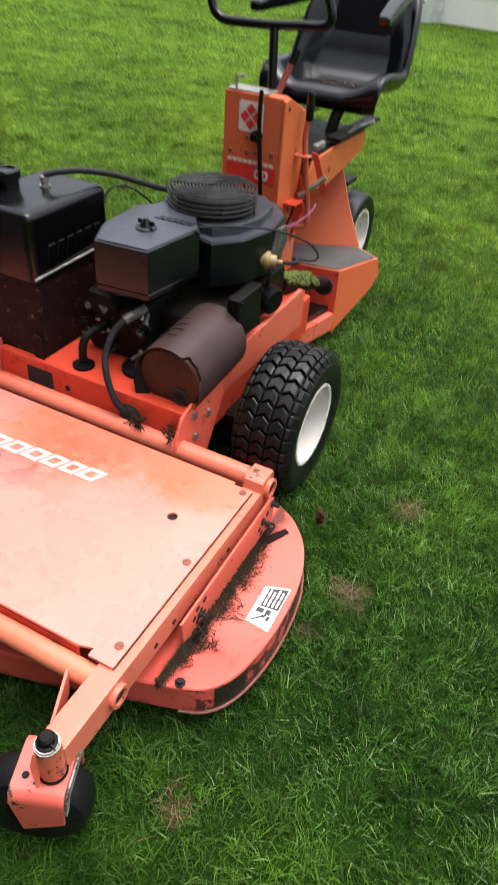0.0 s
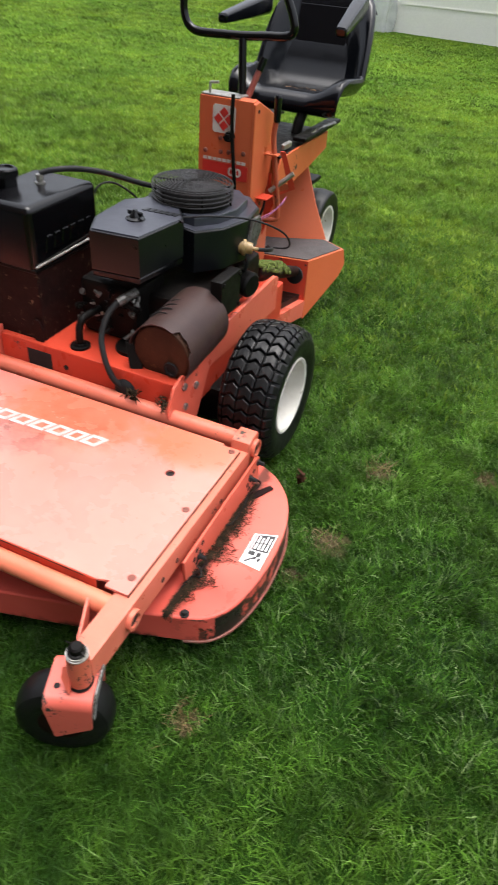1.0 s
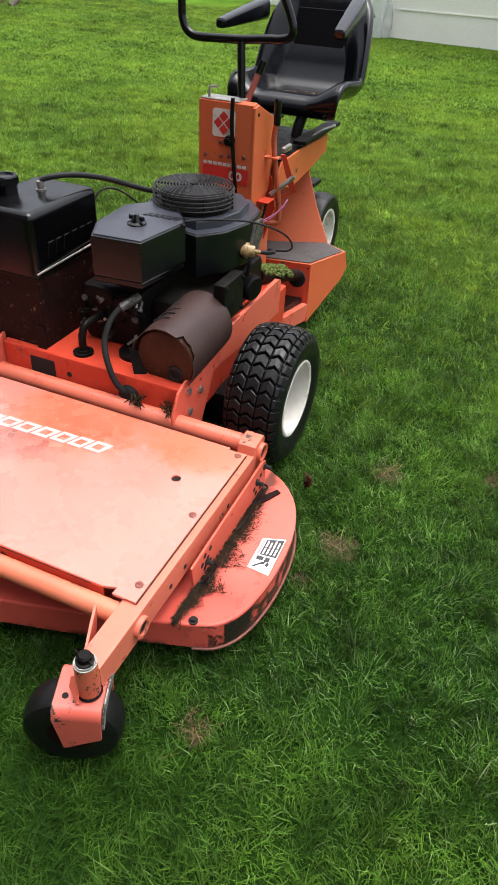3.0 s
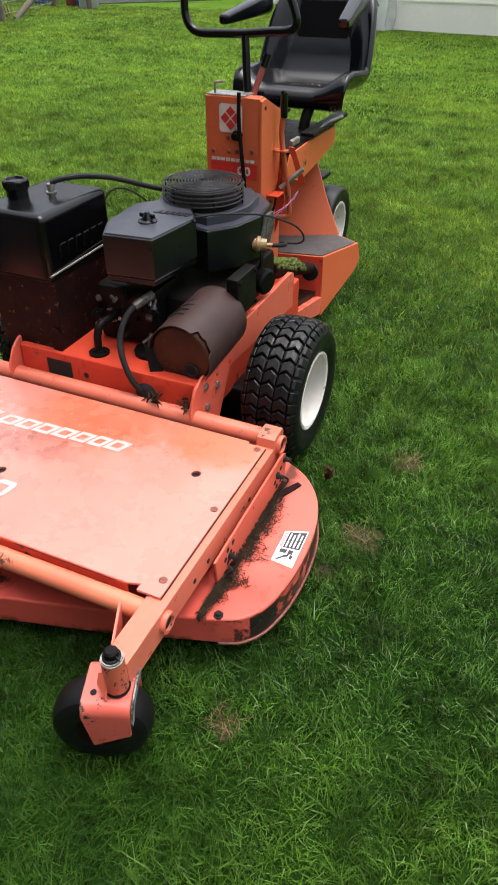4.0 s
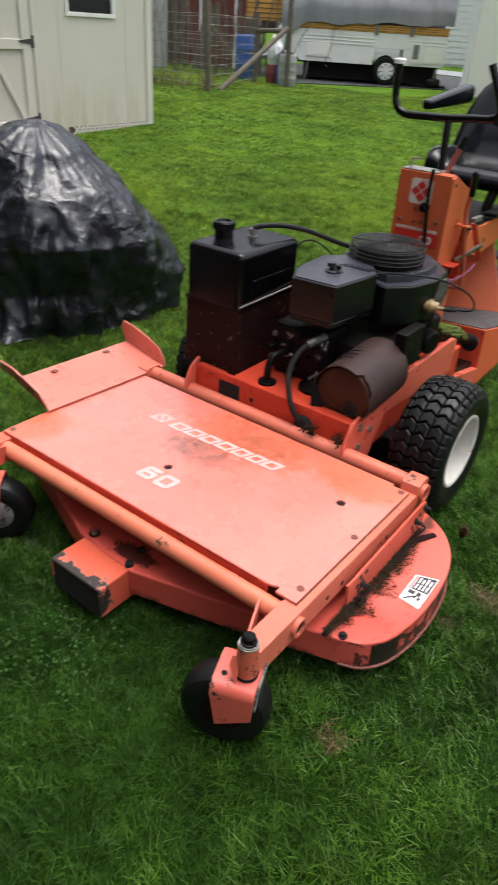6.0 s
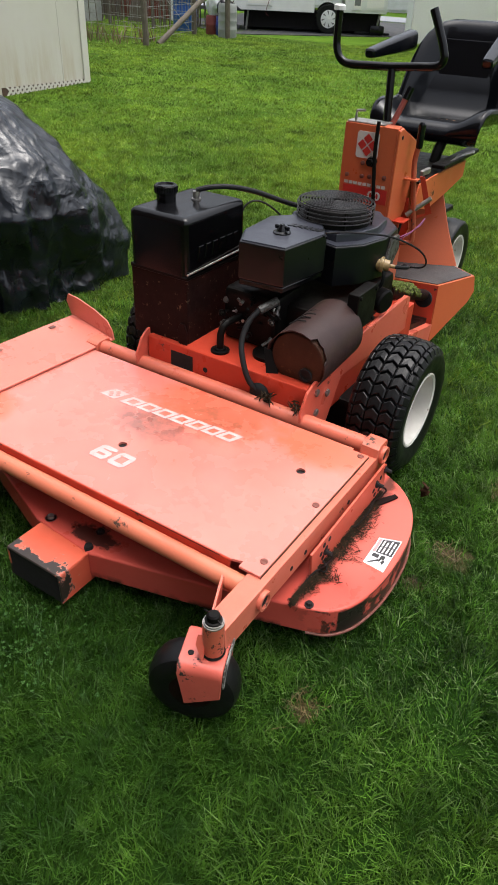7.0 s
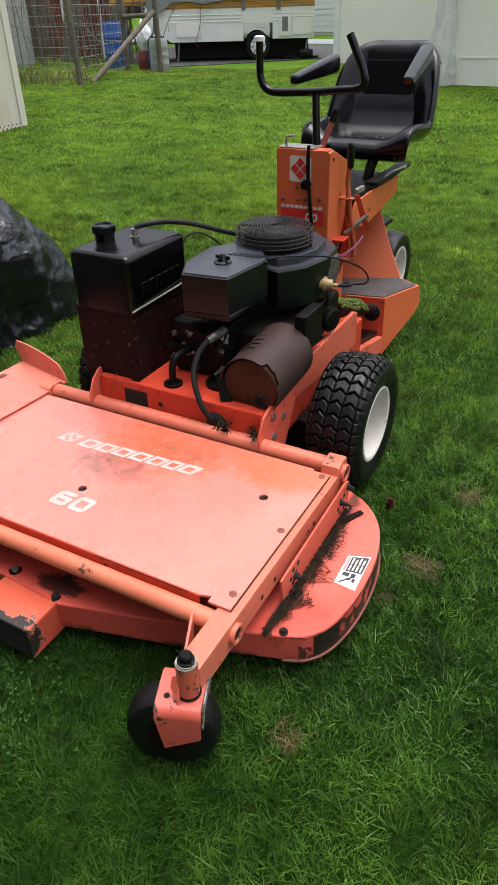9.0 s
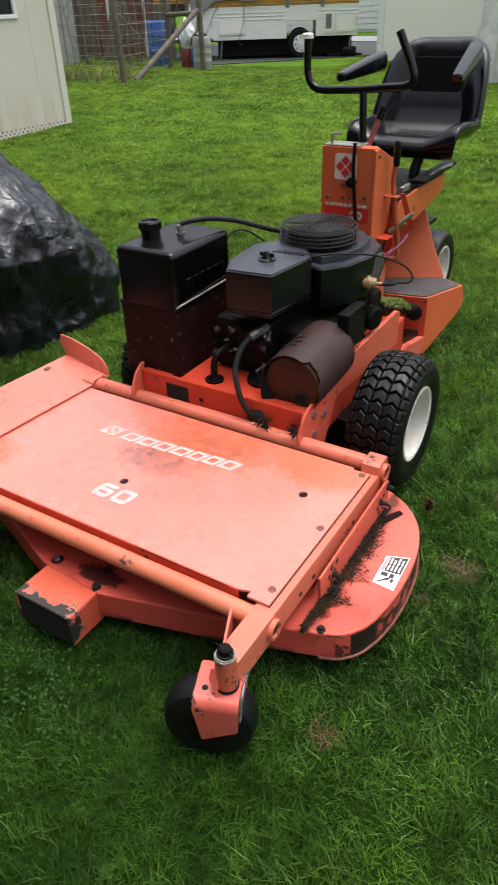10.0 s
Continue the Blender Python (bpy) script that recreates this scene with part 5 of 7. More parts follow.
def build_rear():
    # spine beam under the seat
    bm = B()
    slab(bm, [(-0.335, 1.44, 0.6), (-0.335, 1.49, 0.668), (-0.335, 1.65, 0.675), (-0.335, 1.97, 0.672), (-0.335, 1.97, 0.612), (-0.335, 1.785, 0.582), (-0.335, 1.6, 0.56)], 0.006)
    beam = part("seat_beam", bm, paint_tower, mower, "orange folded seat beam")
    bm = B()
    slab(bm, [(-0.335, 1.49, 0.668), (-0.6, 1.49, 0.668), (-0.6, 1.97, 0.672), (-0.335, 1.97, 0.672)], 0.006)
    part("beam_top", bm, black_metal, beam, "dark oily top plate")
    bm = B()
    slab(bm, [(-0.606, 1.97, 0.672), (-0.606, 1.49, 0.668), (-0.606, 1.44, 0.3), (-0.606, 1.97, 0.4)], 0.006)
    part("beam_side", bm, paint_tower, beam)
    bm = B()
    box(bm, (-0.335, 1.625, 0.64), (-0.333, 1.65, 0.665))
    part("beam_hole", bm, hole_black, beam)
    # sloping fender plate down to the footboard
    bm = B()
    slab(bm, [(-0.253, 1.885, 0.284), (-0.322, 1.905, 0.415), (-0.385, 1.925, 0.565), (-0.56, 1.925, 0.565), (-0.56, 1.76, 0.284), (-0.44, 1.79, 0.284)], 0.006)
    part("fender_plate", bm, paint_tower, mower, "sloping orange fender plate")
    bm = B()
    slab(bm, [(-0.562, 1.475, 0.3), (-0.405, 1.475, 0.3), (-0.34, 1.475, 0.52), (-0.36, 1.475, 0.62), (-0.562, 1.475, 0.62)], 0.006)
    part("lower_panel", bm, paint_red, mower, "orange lower tower panel")
    # footboard
    F, C, Bk, BL, L = (-0.235, 1.63), (-0.157, 1.83), (-0.26, 1.89), (-0.5, 1.785), (-0.55, 1.57)
    bm = B()
    vs_top = [(*p, 0.28) for p in (L, F, C, Bk, BL)]
    slab(bm, vs_top, 0.008)
    fb = part("footboard", bm, paint_tower, mower, "orange footboard with worn black grip mat")
    cx, cy = sum(p[0] for p in (L, F, C, Bk, BL)) / 5, sum(p[1] for p in (L, F, C, Bk, BL)) / 5
    bm = B()
    slab(bm, [(cx + (p[0] - cx) * 0.93, cy + (p[1] - cy) * 0.93, 0.284) for p in (L, F, C, Bk, BL)], 0.003)
    part("grip_mat", bm, grip_black, fb, "worn dark grip mat")
    bm = B()
    slab(bm, [(*F, 0.278), (-0.222, 1.6, 0.055), (-0.158, 1.81, 0.175), (-0.15, 1.845, 0.215), (*C, 0.278)], 0.006)
    part("footboard_side", bm, paint_tower, fb, "tapered orange side plate")
    bm = B()
    slab(bm, [(*L, 0.278), (-0.55, 1.58, 0.06), (-0.225, 1.606, 0.058), (*F, 0.278)], 0.006)
    ff = part("footboard_front", bm, paint_red, fb)
    bm = B()
    lathe(bm, (-0.272, 1.595, 0.232), (0, -1, 0.05), [(0, 0.034), (0.01, 0.034), (0.012, 0.024)], 20)
    part("rubber_grommet", bm, hose_rubber, ff, "black rubber grommet")
    # mossy shaft between chassis and footboard
    bm = B()
    lathe(bm, (-0.285, 1.2, 0.385), (0.03, 1.0, -0.36), [(0, 0.03), (0.05, 0.034), (0.1, 0.03), (0.16, 0.034), (0.23, 0.026), (0.31, 0.024), (0.4, 0.02)], 18)
    for v in bm.verts:
        v.co += Vector((1, 1, 1)) * 0.006 * noise.noise(v.co * 30)
    part("steering_shaft", bm, rusty_brown, mower, "dirty shaft overgrown with green moss")
    rnd = random.Random(11)
    bm = B()
    for k in range(190):
        a, s = rnd.uniform(-1.4, 1.4), rnd.uniform(-0.01, 0.26)
        c = Vector((-0.285, 1.2, 0.385)) + Vector((0.03, 0.94, -0.34)) * s + Vector((math.sin(a), 0, math.cos(a))) * 0.033
        m = Matrix.Translation(c) @ Matrix.Scale(rnd.uniform(0.005, 0.011), 4)
        bmesh.ops.create_icosphere(bm, subdivisions=1, radius=1.0, matrix=m)
    ms = part("moss", bm, moss, mower, "bright green moss tufts")
    tagged(ms, kind="stuff")
    # lower side bar from chassis to footboard
    for x in (-0.225, -0.725):
        bm = B()
        slab(bm, [(x, 1.25, 0.2), (x, 1.25, 0.15), (x, 1.65, 0.05), (x, 1.65, 0.12)], 0.035)
        part("frame_bar", bm, paint, mower, "orange lower frame bar")
    bm = B()
    slab(bm, [(-0.25, 1.28, 0.17), (-0.6, 1.28, 0.17), (-0.6, 1.6, 0.1), (-0.25, 1.6, 0.1)], 0.05)
    part("transaxle_cover", bm, black_metal, mower, "dark oily transaxle")
    # rear fork over the wheel
    bm = B()
    box(bm, (-0.56, 2.17, 0.4), (-0.43, 2.28, 0.42), 0.006, 2)
    rod(bm, (-0.5, 2.16, 0.42), (-0.5, 2.0, 0.62), 0.03, 14)
    box(bm, (-0.56, 2.19, 0.15), (-0.55, 2.27, 0.41), 0.003, 1)
    part("rear_fork", bm, black_metal, mower, "black rear wheel fork")
    # seat slide and pivot
    bm = B()
    tube(bm, [(-0.41, 1.83, 0.675), (-0.405, 1.84, 0.72), (-0.4, 1.87, 0.755), (-0.41, 1.93, 0.775)], 0.02, 10, 4)
    part("seat_pivot", bm, black_metal, mower, "black seat pivot")
    for x in (-0.36, -0.6):
        bm = B()
        box(bm, (x, 1.66, 0.69), (x + 0.05, 2.06, 0.705), 0.003, 1)
        part("seat_rail", bm, black_metal, mower, "dirty black seat slide rail")
    bm = B()
    tube(bm, [(-0.33, 1.7, 0.695), (-0.32, 1.78, 0.7), (-0.325, 1.86, 0.705), (-0.3, 1.95, 0.71)], 0.007, 8, 4)
    part("slide_lever", bm, steel, mower)
    bm = B()
    box(bm, (-0.36, 1.55, 0.68), (-0.345, 1.62, 0.7), 0.003, 1)
    part("cable_clamp", bm, steel, mower)


def build_seat():
    cx = -0.474
    prof = [(1.93, 0.742, 0.18), (1.87, 0.744, 0.2), (1.828, 0.756, 0.214), (1.81, 0.776, 0.222), (1.818, 0.8, 0.227), (1.845, 0.816, 0.231), (1.89, 0.817, 0.235), (1.96, 0.797, 0.238), (2.04, 0.779, 0.24), (2.1, 0.789, 0.24), (2.145, 0.835, 0.238),
            (2.168, 0.89, 0.234), (2.185, 0.945, 0.229), (2.2, 0.995, 0.221), (2.215, 1.04, 0.21), (2.228, 1.075, 0.194), (2.238, 1.1, 0.17), (2.25, 1.118, 0.14), (2.268, 1.126, 0.11), (2.29, 1.12, 0.11), (2.305, 1.1, 0.14), (2.305, 1.04, 0.18)]
    lifts = [0.0, 0.0, 0.005, 0.015, 0.03, 0.045, 0.055, 0.07, 0.08, 0.085, 0.085, 0.08, 0.07, 0.055, 0.04, 0.025, 0.014, 0.006, 0, 0, 0, 0]
    P = [(Vector((0, y, z)), w) for y, z, w in prof]
    n = 24
    bm = B()
    rows = []
    for i, (p, w) in enumerate(P):
        a, b = P[max(i - 1, 0)][0], P[min(i + 1, len(P) - 1)][0]
        t = (b - a).normalized()
        nrm = Vector((0, -t.z, t.y)) if 5 < i < 10 else Vector((0, 0, 1)) if i <= 5 else Vector((0, -1, 0))
        lift = lifts[i]
        core = []
        for k in range(n + 1):
            u = -1 + 2 * k / n
            e = max(0.0, (abs(u) - 0.45) / 0.55)
            hgt = lift * e * e * (3 - 2 * e)
            if 6 < i < 13 and abs(u) < 0.3:
                hgt -= 0.004 * (1 - abs(u) / 0.3)
            q = p + nrm * hgt
            core.append(Vector((cx + u * w * 0.95 * (1 - 0.04 * e), q.y, q.z)))
        # the padded rim rolls over and the shell tucks in behind it
        wrap = ((0.008, 0.006), (0.013, 0.018), (0.011, 0.036), (-0.004, 0.055), (-0.03, 0.068))
        deep = (0.1, 0.1, 0.15, 0.3, 0.5, 0.7, 0.85)[i] if i < 7 else 1.0
        wrap = [(dx, dn * deep) for dx, dn in wrap]
        left = [core[0] + Vector((-dx, 0, 0)) - nrm * dn for dx, dn in reversed(wrap)]
        right = [core[-1] + Vector((dx, 0, 0)) - nrm * dn for dx, dn in wrap]
        rows.append([bm.verts.new(v) for v in left + core + right])
    for a, b in zip(rows, rows[1:]):
        bridge(bm, a, b)
    bm.faces.new(rows[-1])
    bm.faces.new(list(reversed(rows[0])))
    bmesh.ops.recalc_face_normals(bm, faces=bm.faces[:])
    seat = part("seat", bm, vinyl, mower, "black vinyl bucket seat, wet and dusty", 60)
    # flat panel of the backrest
    bm = B()
    box(bm, (cx - 0.105, -0.006, -0.1), (cx + 0.105, 0.006, 0.09), 0.005, 2)
    bmesh.ops.transform(bm, matrix=Matrix.Translation((0, 2.196, 0.975)) @ Matrix.Rotation(radians(-15), 4, "X"), verts=bm.verts[:])
    part("backrest_panel", bm, vinyl, seat, "sewn backrest panel")
    # leaf litter in the hollow of the seat is part of its dirt
    rnd = random.Random(5)
    bm = B()
    for k in range(60):
        x, y = cx + rnd.gauss(0.02, 0.07), 2.06 + rnd.gauss(0, 0.025)
        z = 0.79 + rnd.uniform(0, 0.006)
        d = Vector((rnd.uniform(-1, 1), rnd.uniform(-1, 1), rnd.uniform(-0.1, 0.2))).normalized() * rnd.uniform(0.006, 0.018)
        s = d.cross(Vector((0, 0, 1))).normalized() * rnd.uniform(0.002, 0.005)
        vs = [bm.verts.new(Vector((x, y, z)) + q) for q in (-d, s, d, -s)]
        bm.faces.new(vs)
    lt = part("leaf_litter", bm, surface("brown_leaf_litter", (0.2, 0.1, 0.04), (0.1, 0.05, 0.02), 60.0, 0.8), seat, "brown leaf crumbs", 0)
    tagged(lt, kind="stuff")
    # armrests
    for s, xf, xb in ((-1, -0.735, -0.715), (1, -0.285, -0.315)):
        bm = B()
        a, b = Vector((xf, 1.83, 1.015)), Vector((xb, 2.2 if s < 0 else 2.15, 1.05 if s < 0 else 1.085))
        d = (b - a).normalized()
        u = Vector((1, 0, 0))
        v = d.cross(u) * -1
        rings = []
        for f, w, h in ((0.0, 0.014, 0.01), (0.015, 0.02, 0.016), (0.1, 0.023, 0.019), (0.6, 0.027, 0.03), (0.95, 0.029, 0.037), (1.0, 0.022, 0.03)):
            c = a.lerp(b, f)
            rr = []
            for i in range(16):
                an = 2 * math.pi * i / 16
                ca, sa = math.cos(an), math.sin(an)
                rr.append(bm.verts.new(c + u * w * math.copysign(abs(ca) ** 0.6, ca) + v * h * math.copysign(abs(sa) ** 0.6, sa)))
            rings.append(rr)
        for p, q in zip(rings, rings[1:]):
            bridge(bm, p, q)
        bm.faces.new(list(reversed(rings[0])))
        bm.faces.new(rings[-1])
        bmesh.ops.recalc_face_normals(bm, faces=bm.faces[:])
        part("armrest", bm, vinyl, seat, "padded black armrest")


build_flap()
build_hanger()
build_chassis()
build_tank()
build_engine()
build_tower()
build_rear()
build_seat()


# ---- the yard round the mower ----
cream = surface("cream_painted_boards", (0.6, 0.575, 0.51), (0.56, 0.535, 0.465), 1.2, 0.55, 0.7, bump=0.15, fine=40, chips=(0.5, 0.46, 0.36), chip_at=0.8)
cream_trim = surface("cream_painted_trim", (0.63, 0.605, 0.54), (0.59, 0.565, 0.5), 2.0, 0.5, 0.65, bump=0.15, fine=60)
iron = surface("dark_iron", (0.06, 0.06, 0.055), (0.1, 0.1, 0.09), 40.0, 0.5, 0.7, metal=0.6)
glass_dark = surface("dark_window_glass", (0.008, 0.009, 0.011), (0.012, 0.013, 0.015), 4.0, 0.06, 0.1, bump=0.0)
white_trim = surface("white_window_trim", (0.78, 0.78, 0.78), (0.7, 0.7, 0.7), 5.0, 0.45)
wood_brown = surface("wet_brown_planks", (0.06, 0.035, 0.026), (0.09, 0.05, 0.036), 3.0, 0.5, 0.7, bump=0.4, fine=50)
roofing = surface("grey_roof_shingle", (0.09, 0.09, 0.09), (0.13, 0.12, 0.12), 8.0, 0.8, 0.95, bump=0.5)
post_wood = surface("weathered_post_wood", (0.085, 0.07, 0.052), (0.13, 0.11, 0.085), 9.0, 0.8, 0.95, bump=0.6, fine=60)
wire_mat = surface("galvanised_wire", (0.3, 0.3, 0.29), (0.2, 0.18, 0.16), 20.0, 0.5, 0.6, metal=0.6)
blue_drum = surface("blue_drum_plastic", (0.012, 0.07, 0.3), (0.016, 0.09, 0.36), 3.0, 0.4, 0.5)
blue_dark = surface("dark_blue_plastic", (0.015, 0.03, 0.2), (0.02, 0.04, 0.26), 3.0, 0.4, 0.5)
red_dull = surface("dull_red_plastic", (0.2, 0.04, 0.035), (0.15, 0.03, 0.03), 5.0, 0.5)
grey_drum = surface("grey_drum_metal", (0.33, 0.34, 0.33), (0.24, 0.25, 0.24), 5.0, 0.5, 0.7, chips=(0.14, 0.1, 0.08), chip_at=0.76)
white_sheet = surface("white_plastic_film", (0.75, 0.76, 0.78), (0.66, 0.67, 0.7), 6.0, 0.25, 0.4, bump=0.4, fine=20)
barn_red = surface("red_brown_boards", (0.16, 0.035, 0.02), (0.1, 0.028, 0.018), 1.5, 0.7, 0.85, bump=0.4, fine=30)
barn_dark = surface("dark_brown_boards", (0.06, 0.04, 0.033), (0.1, 0.065, 0.05), 1.5, 0.7, 0.9, bump=0.4, fine=30)
camper_white = surface("camper_white_aluminium", (0.82, 0.82, 0.79), (0.74, 0.74, 0.7), 3.0, 0.4, 0.5, chips=(0.3, 0.27, 0.22), chip_at=0.8)
camper_orange = surface("camper_orange_stripe", (0.66, 0.33, 0.07), (0.58, 0.27, 0.055), 3.0, 0.45, 0.55)
camper_grey = surface("camper_grey_panel", (0.2, 0.2, 0.19), (0.14, 0.14, 0.13), 5.0, 0.5)
asphalt = surface("wet_asphalt", (0.02, 0.021, 0.023), (0.032, 0.033, 0.037), 1.2, 0.6, 0.85, bump=0.6, fine=90)
pavement_grey = surface("pale_wet_pavement", (0.2, 0.21, 0.24), (0.26, 0.27, 0.3), 0.8, 0.4, 0.6, bump=0.3, fine=60)
stucco = surface("off_white_masonry_paint", (0.86, 0.84, 0.78), (0.82, 0.79, 0.73), 0.9, 0.6, 0.8, bump=0.3, fine=35, chips=(0.55, 0.5, 0.43), chip_at=0.82)


def shed_paint():
    """Cream paint with yellow-brown run marks low on the sheets."""
    n = Nodes("cream_painted_sheets")
    col = n.mix(n.ramp(n.noise(1.2, 5.0), 0.35, 0.68), (0.6, 0.575, 0.51), (0.56, 0.535, 0.465))
    sep = n.add("ShaderNodeSeparateXYZ", Vector=n.coord)
    runs = n.math("MULTIPLY", n.ramp(n.noise(7.0, 5.0, 0.6, stretch=(1.0, 1.0, 0.12)), 0.45, 0.7), n.ramp(sep.outputs[2], 0.2, 0.75, 0.75, 0.0))
    col = n.mix(runs, col, (0.42, 0.33, 0.19))
    n.bump(n.noise(40.0, 3.0), 0.15)
    return n.out(Base_Color=col, Roughness=n.ramp(n.noise(4.0, 4.0), 0.3, 0.75, 0.55, 0.7))


def build_shed():
    sheet_paint = shed_paint()
    X, Y0, Y1, Z0, Z1 = -6.85, 0.9, 6.42, 0.07, 2.45
    shed = thing("garden_shed", "cream painted wooden garden shed with double braced doors", "shed")
    # front wall panels round a door opening and a window opening
    for y0, y1, z0, z1 in ((Y0, 2.5, Z0, Z1), (2.5, 4.5, 2.06, Z1), (4.5, 5.06, Z0, Z1), (5.06, 5.75, Z0, 1.37), (5.06, 5.75, 2.0, Z1), (5.75, Y1, Z0, Z1), (2.5, 4.5, Z0, 0.125)):
        bm = B()
        box(bm, (X - 0.08, y0, z0), (X, y1, z1))
        part("wall_panel", bm, sheet_paint, shed)
    for nm, lo, hi in (("side_wall", (X - 2.4, Y1 - 0.08, Z0), (X - 0.08, Y1, Z1)), ("side_wall", (X - 2.4, Y0, Z0), (X - 0.08, Y0 + 0.08, Z1)), ("back_wall", (X - 2.48, Y0, Z0), (X - 2.4, Y1, Z1))):
        bm = B()
        box(bm, lo, hi)
        part(nm, bm, cream, shed)
    bm = B()
    prism(bm, [(X + 0.2, Z1 - 0.02), (X - 1.24, Z1 + 0.9), (X - 2.68, Z1 - 0.02), (X - 2.68, Z1 + 0.06), (X - 1.24, Z1 + 0.99), (X + 0.2, Z1 + 0.06)], "y", Y0 - 0.2, Y1 + 0.2)
    part("roof", bm, roofing, shed, "grey shingle roof")
    for y in (Y1 - 0.11, 4.52, Y0):
        bm = B()
        box(bm, (X, y, Z0), (X + 0.018, y + (0.11 if y > 5 or y < 2 else 0.05), Z1), 0.004, 1)
        part("corner_board", bm, cream_trim, shed)
    # faint vertical grooves of the wall sheets
    for y in (4.9, 5.95):
        bm = B()
        box(bm, (X, y, Z0), (X + 0.004, y + 0.012, Z1))
        part("batten", bm, cream_trim, shed)
    for y0, y1 in ((2.515, 3.485), (3.497, 4.49)):
        bm = B()
        box(bm, (X - 0.05, y0, 0.135), (X - 0.012, y1, 2.05), 0.004, 1)
        d = part("door", bm, cream, shed, "cream plank door with rails and a diagonal brace")
        w = 0.115
        for a, b, z0, z1 in ((y0, y0 + w, 0.135, 2.05), (y1 - w, y1, 0.135, 2.05), (y0 + w, y1 - w, 0.135, 0.25), (y0 + w, y1 - w, 0.98, 1.08), (y0 + w, y1 - w, 1.93, 2.05)):
            bm = B()
            box(bm, (X - 0.012, a, z0), (X + 0.014, b, z1), 0.004, 1)
            part("door_rail", bm, cream_trim, d)
        for z0, z1, f0, f1 in ((0.25, 0.98, 1.0, 0.5), (1.08, 1.93, 0.5, 0.0)):
            bm = B()
            a0, a1 = y0 + w + (y1 - y0 - 2 * w) * f0, y0 + w + (y1 - y0 - 2 * w) * f1
            k = -0.07
            prism(bm, [(a0 + k, z0), (a0, z0), (a1 - k * 0, z1), (a1 + k, z1)], "x", X - 0.012, X + 0.014)
            part("door_brace", bm, cream_trim, d)
    for z in (0.27, 1.06, 1.85):
        bm = B()
        prism(bm, [(4.5, z - 0.06), (4.535, z - 0.06), (4.535, z + 0.06), (4.5, z + 0.06), (4.5, z + 0.03), (4.33, z + 0.008), (4.33, z - 0.008), (4.5, z - 0.03)], "x", X + 0.015, X + 0.022)
        part("hinge", bm, iron, shed, "dark iron T hinge")
    bm = B()
    box(bm, (X + 0.014, 3.44, 1.02), (X + 0.03, 3.56, 1.045), 0.004, 1)
    part("latch", bm, iron, shed)
    # rotten lower edge of the doors
    rnd = random.Random(2)
    for k in range(9):
        bm = B()
        y = 3.25 + k * 0.06
        box(bm, (X + 0.0135, y, 0.17 + rnd.uniform(-0.02, 0.02)), (X + 0.0155, y + rnd.uniform(0.02, 0.055), 0.185 + rnd.uniform(-0.02, 0.02)))
        part("paint_crack", bm, iron, shed)
    win = thing("window", "", "")
    win.parent = shed
    bm = B()
    box(bm, (X - 0.03, 5.06, 1.37), (X - 0.022, 5.75, 2.0))
    part("pane", bm, glass_dark, win, "dark window pane")
    for lo, hi in (((5.02, 1.33), (5.79, 1.375)), ((5.02, 1.995), (5.79, 2.04)), ((5.02, 1.375), (5.065, 1.995)), ((5.745, 1.375), (5.79, 1.995))):
        bm = B()
        box(bm, (X - 0.02, lo[0], lo[1]), (X + 0.02, hi[0], hi[1]), 0.004, 1)
        part("window_frame", bm, white_trim, win)
    tagged(win, "small dark window in a white frame")
    # lattice skirt at the foot
    for k in range(20):
        y = 4.98 + k * 0.072
        for t in (-1, 1):
            if not 4.95 < y + t * 0.11 < Y1 - 0.04:
                continue
            bm = B()
            slab(bm, [(X + 0.01 + 0.006 * t, y, 0.04), (X + 0.01 + 0.006 * t, y + 0.036, 0.04), (X + 0.01 + 0.006 * t, y + 0.036 + t * 0.11, 0.15), (X + 0.01 + 0.006 * t, y + t * 0.11, 0.15)], 0.006)
            part("lattice_slat", bm, cream_trim, shed)
    # dark sheet put in for the shade behind the lattice slats
    bm = B()
    box(bm, (X, 4.95, 0.02), (X + 0.003, Y1, 0.15))
    part("skirt_shadow_board", bm, wood_brown, shed)
    ramp = thing("door_ramp", "low wet brown plank ramp before the shed doors", "ramp")
    for k in range(6):
        bm = B()
        x = X + 0.02 + k * 0.15
        slab(bm, [(x, 2.3, 0.1 - k * 0.015), (x + 0.142, 2.3, 0.087 - k * 0.015), (x + 0.142, 4.62, 0.087 - k * 0.015), (x, 4.62, 0.1 - k * 0.015)], 0.1 - k * 0.015)
        part("plank", bm, wood_brown, ramp)


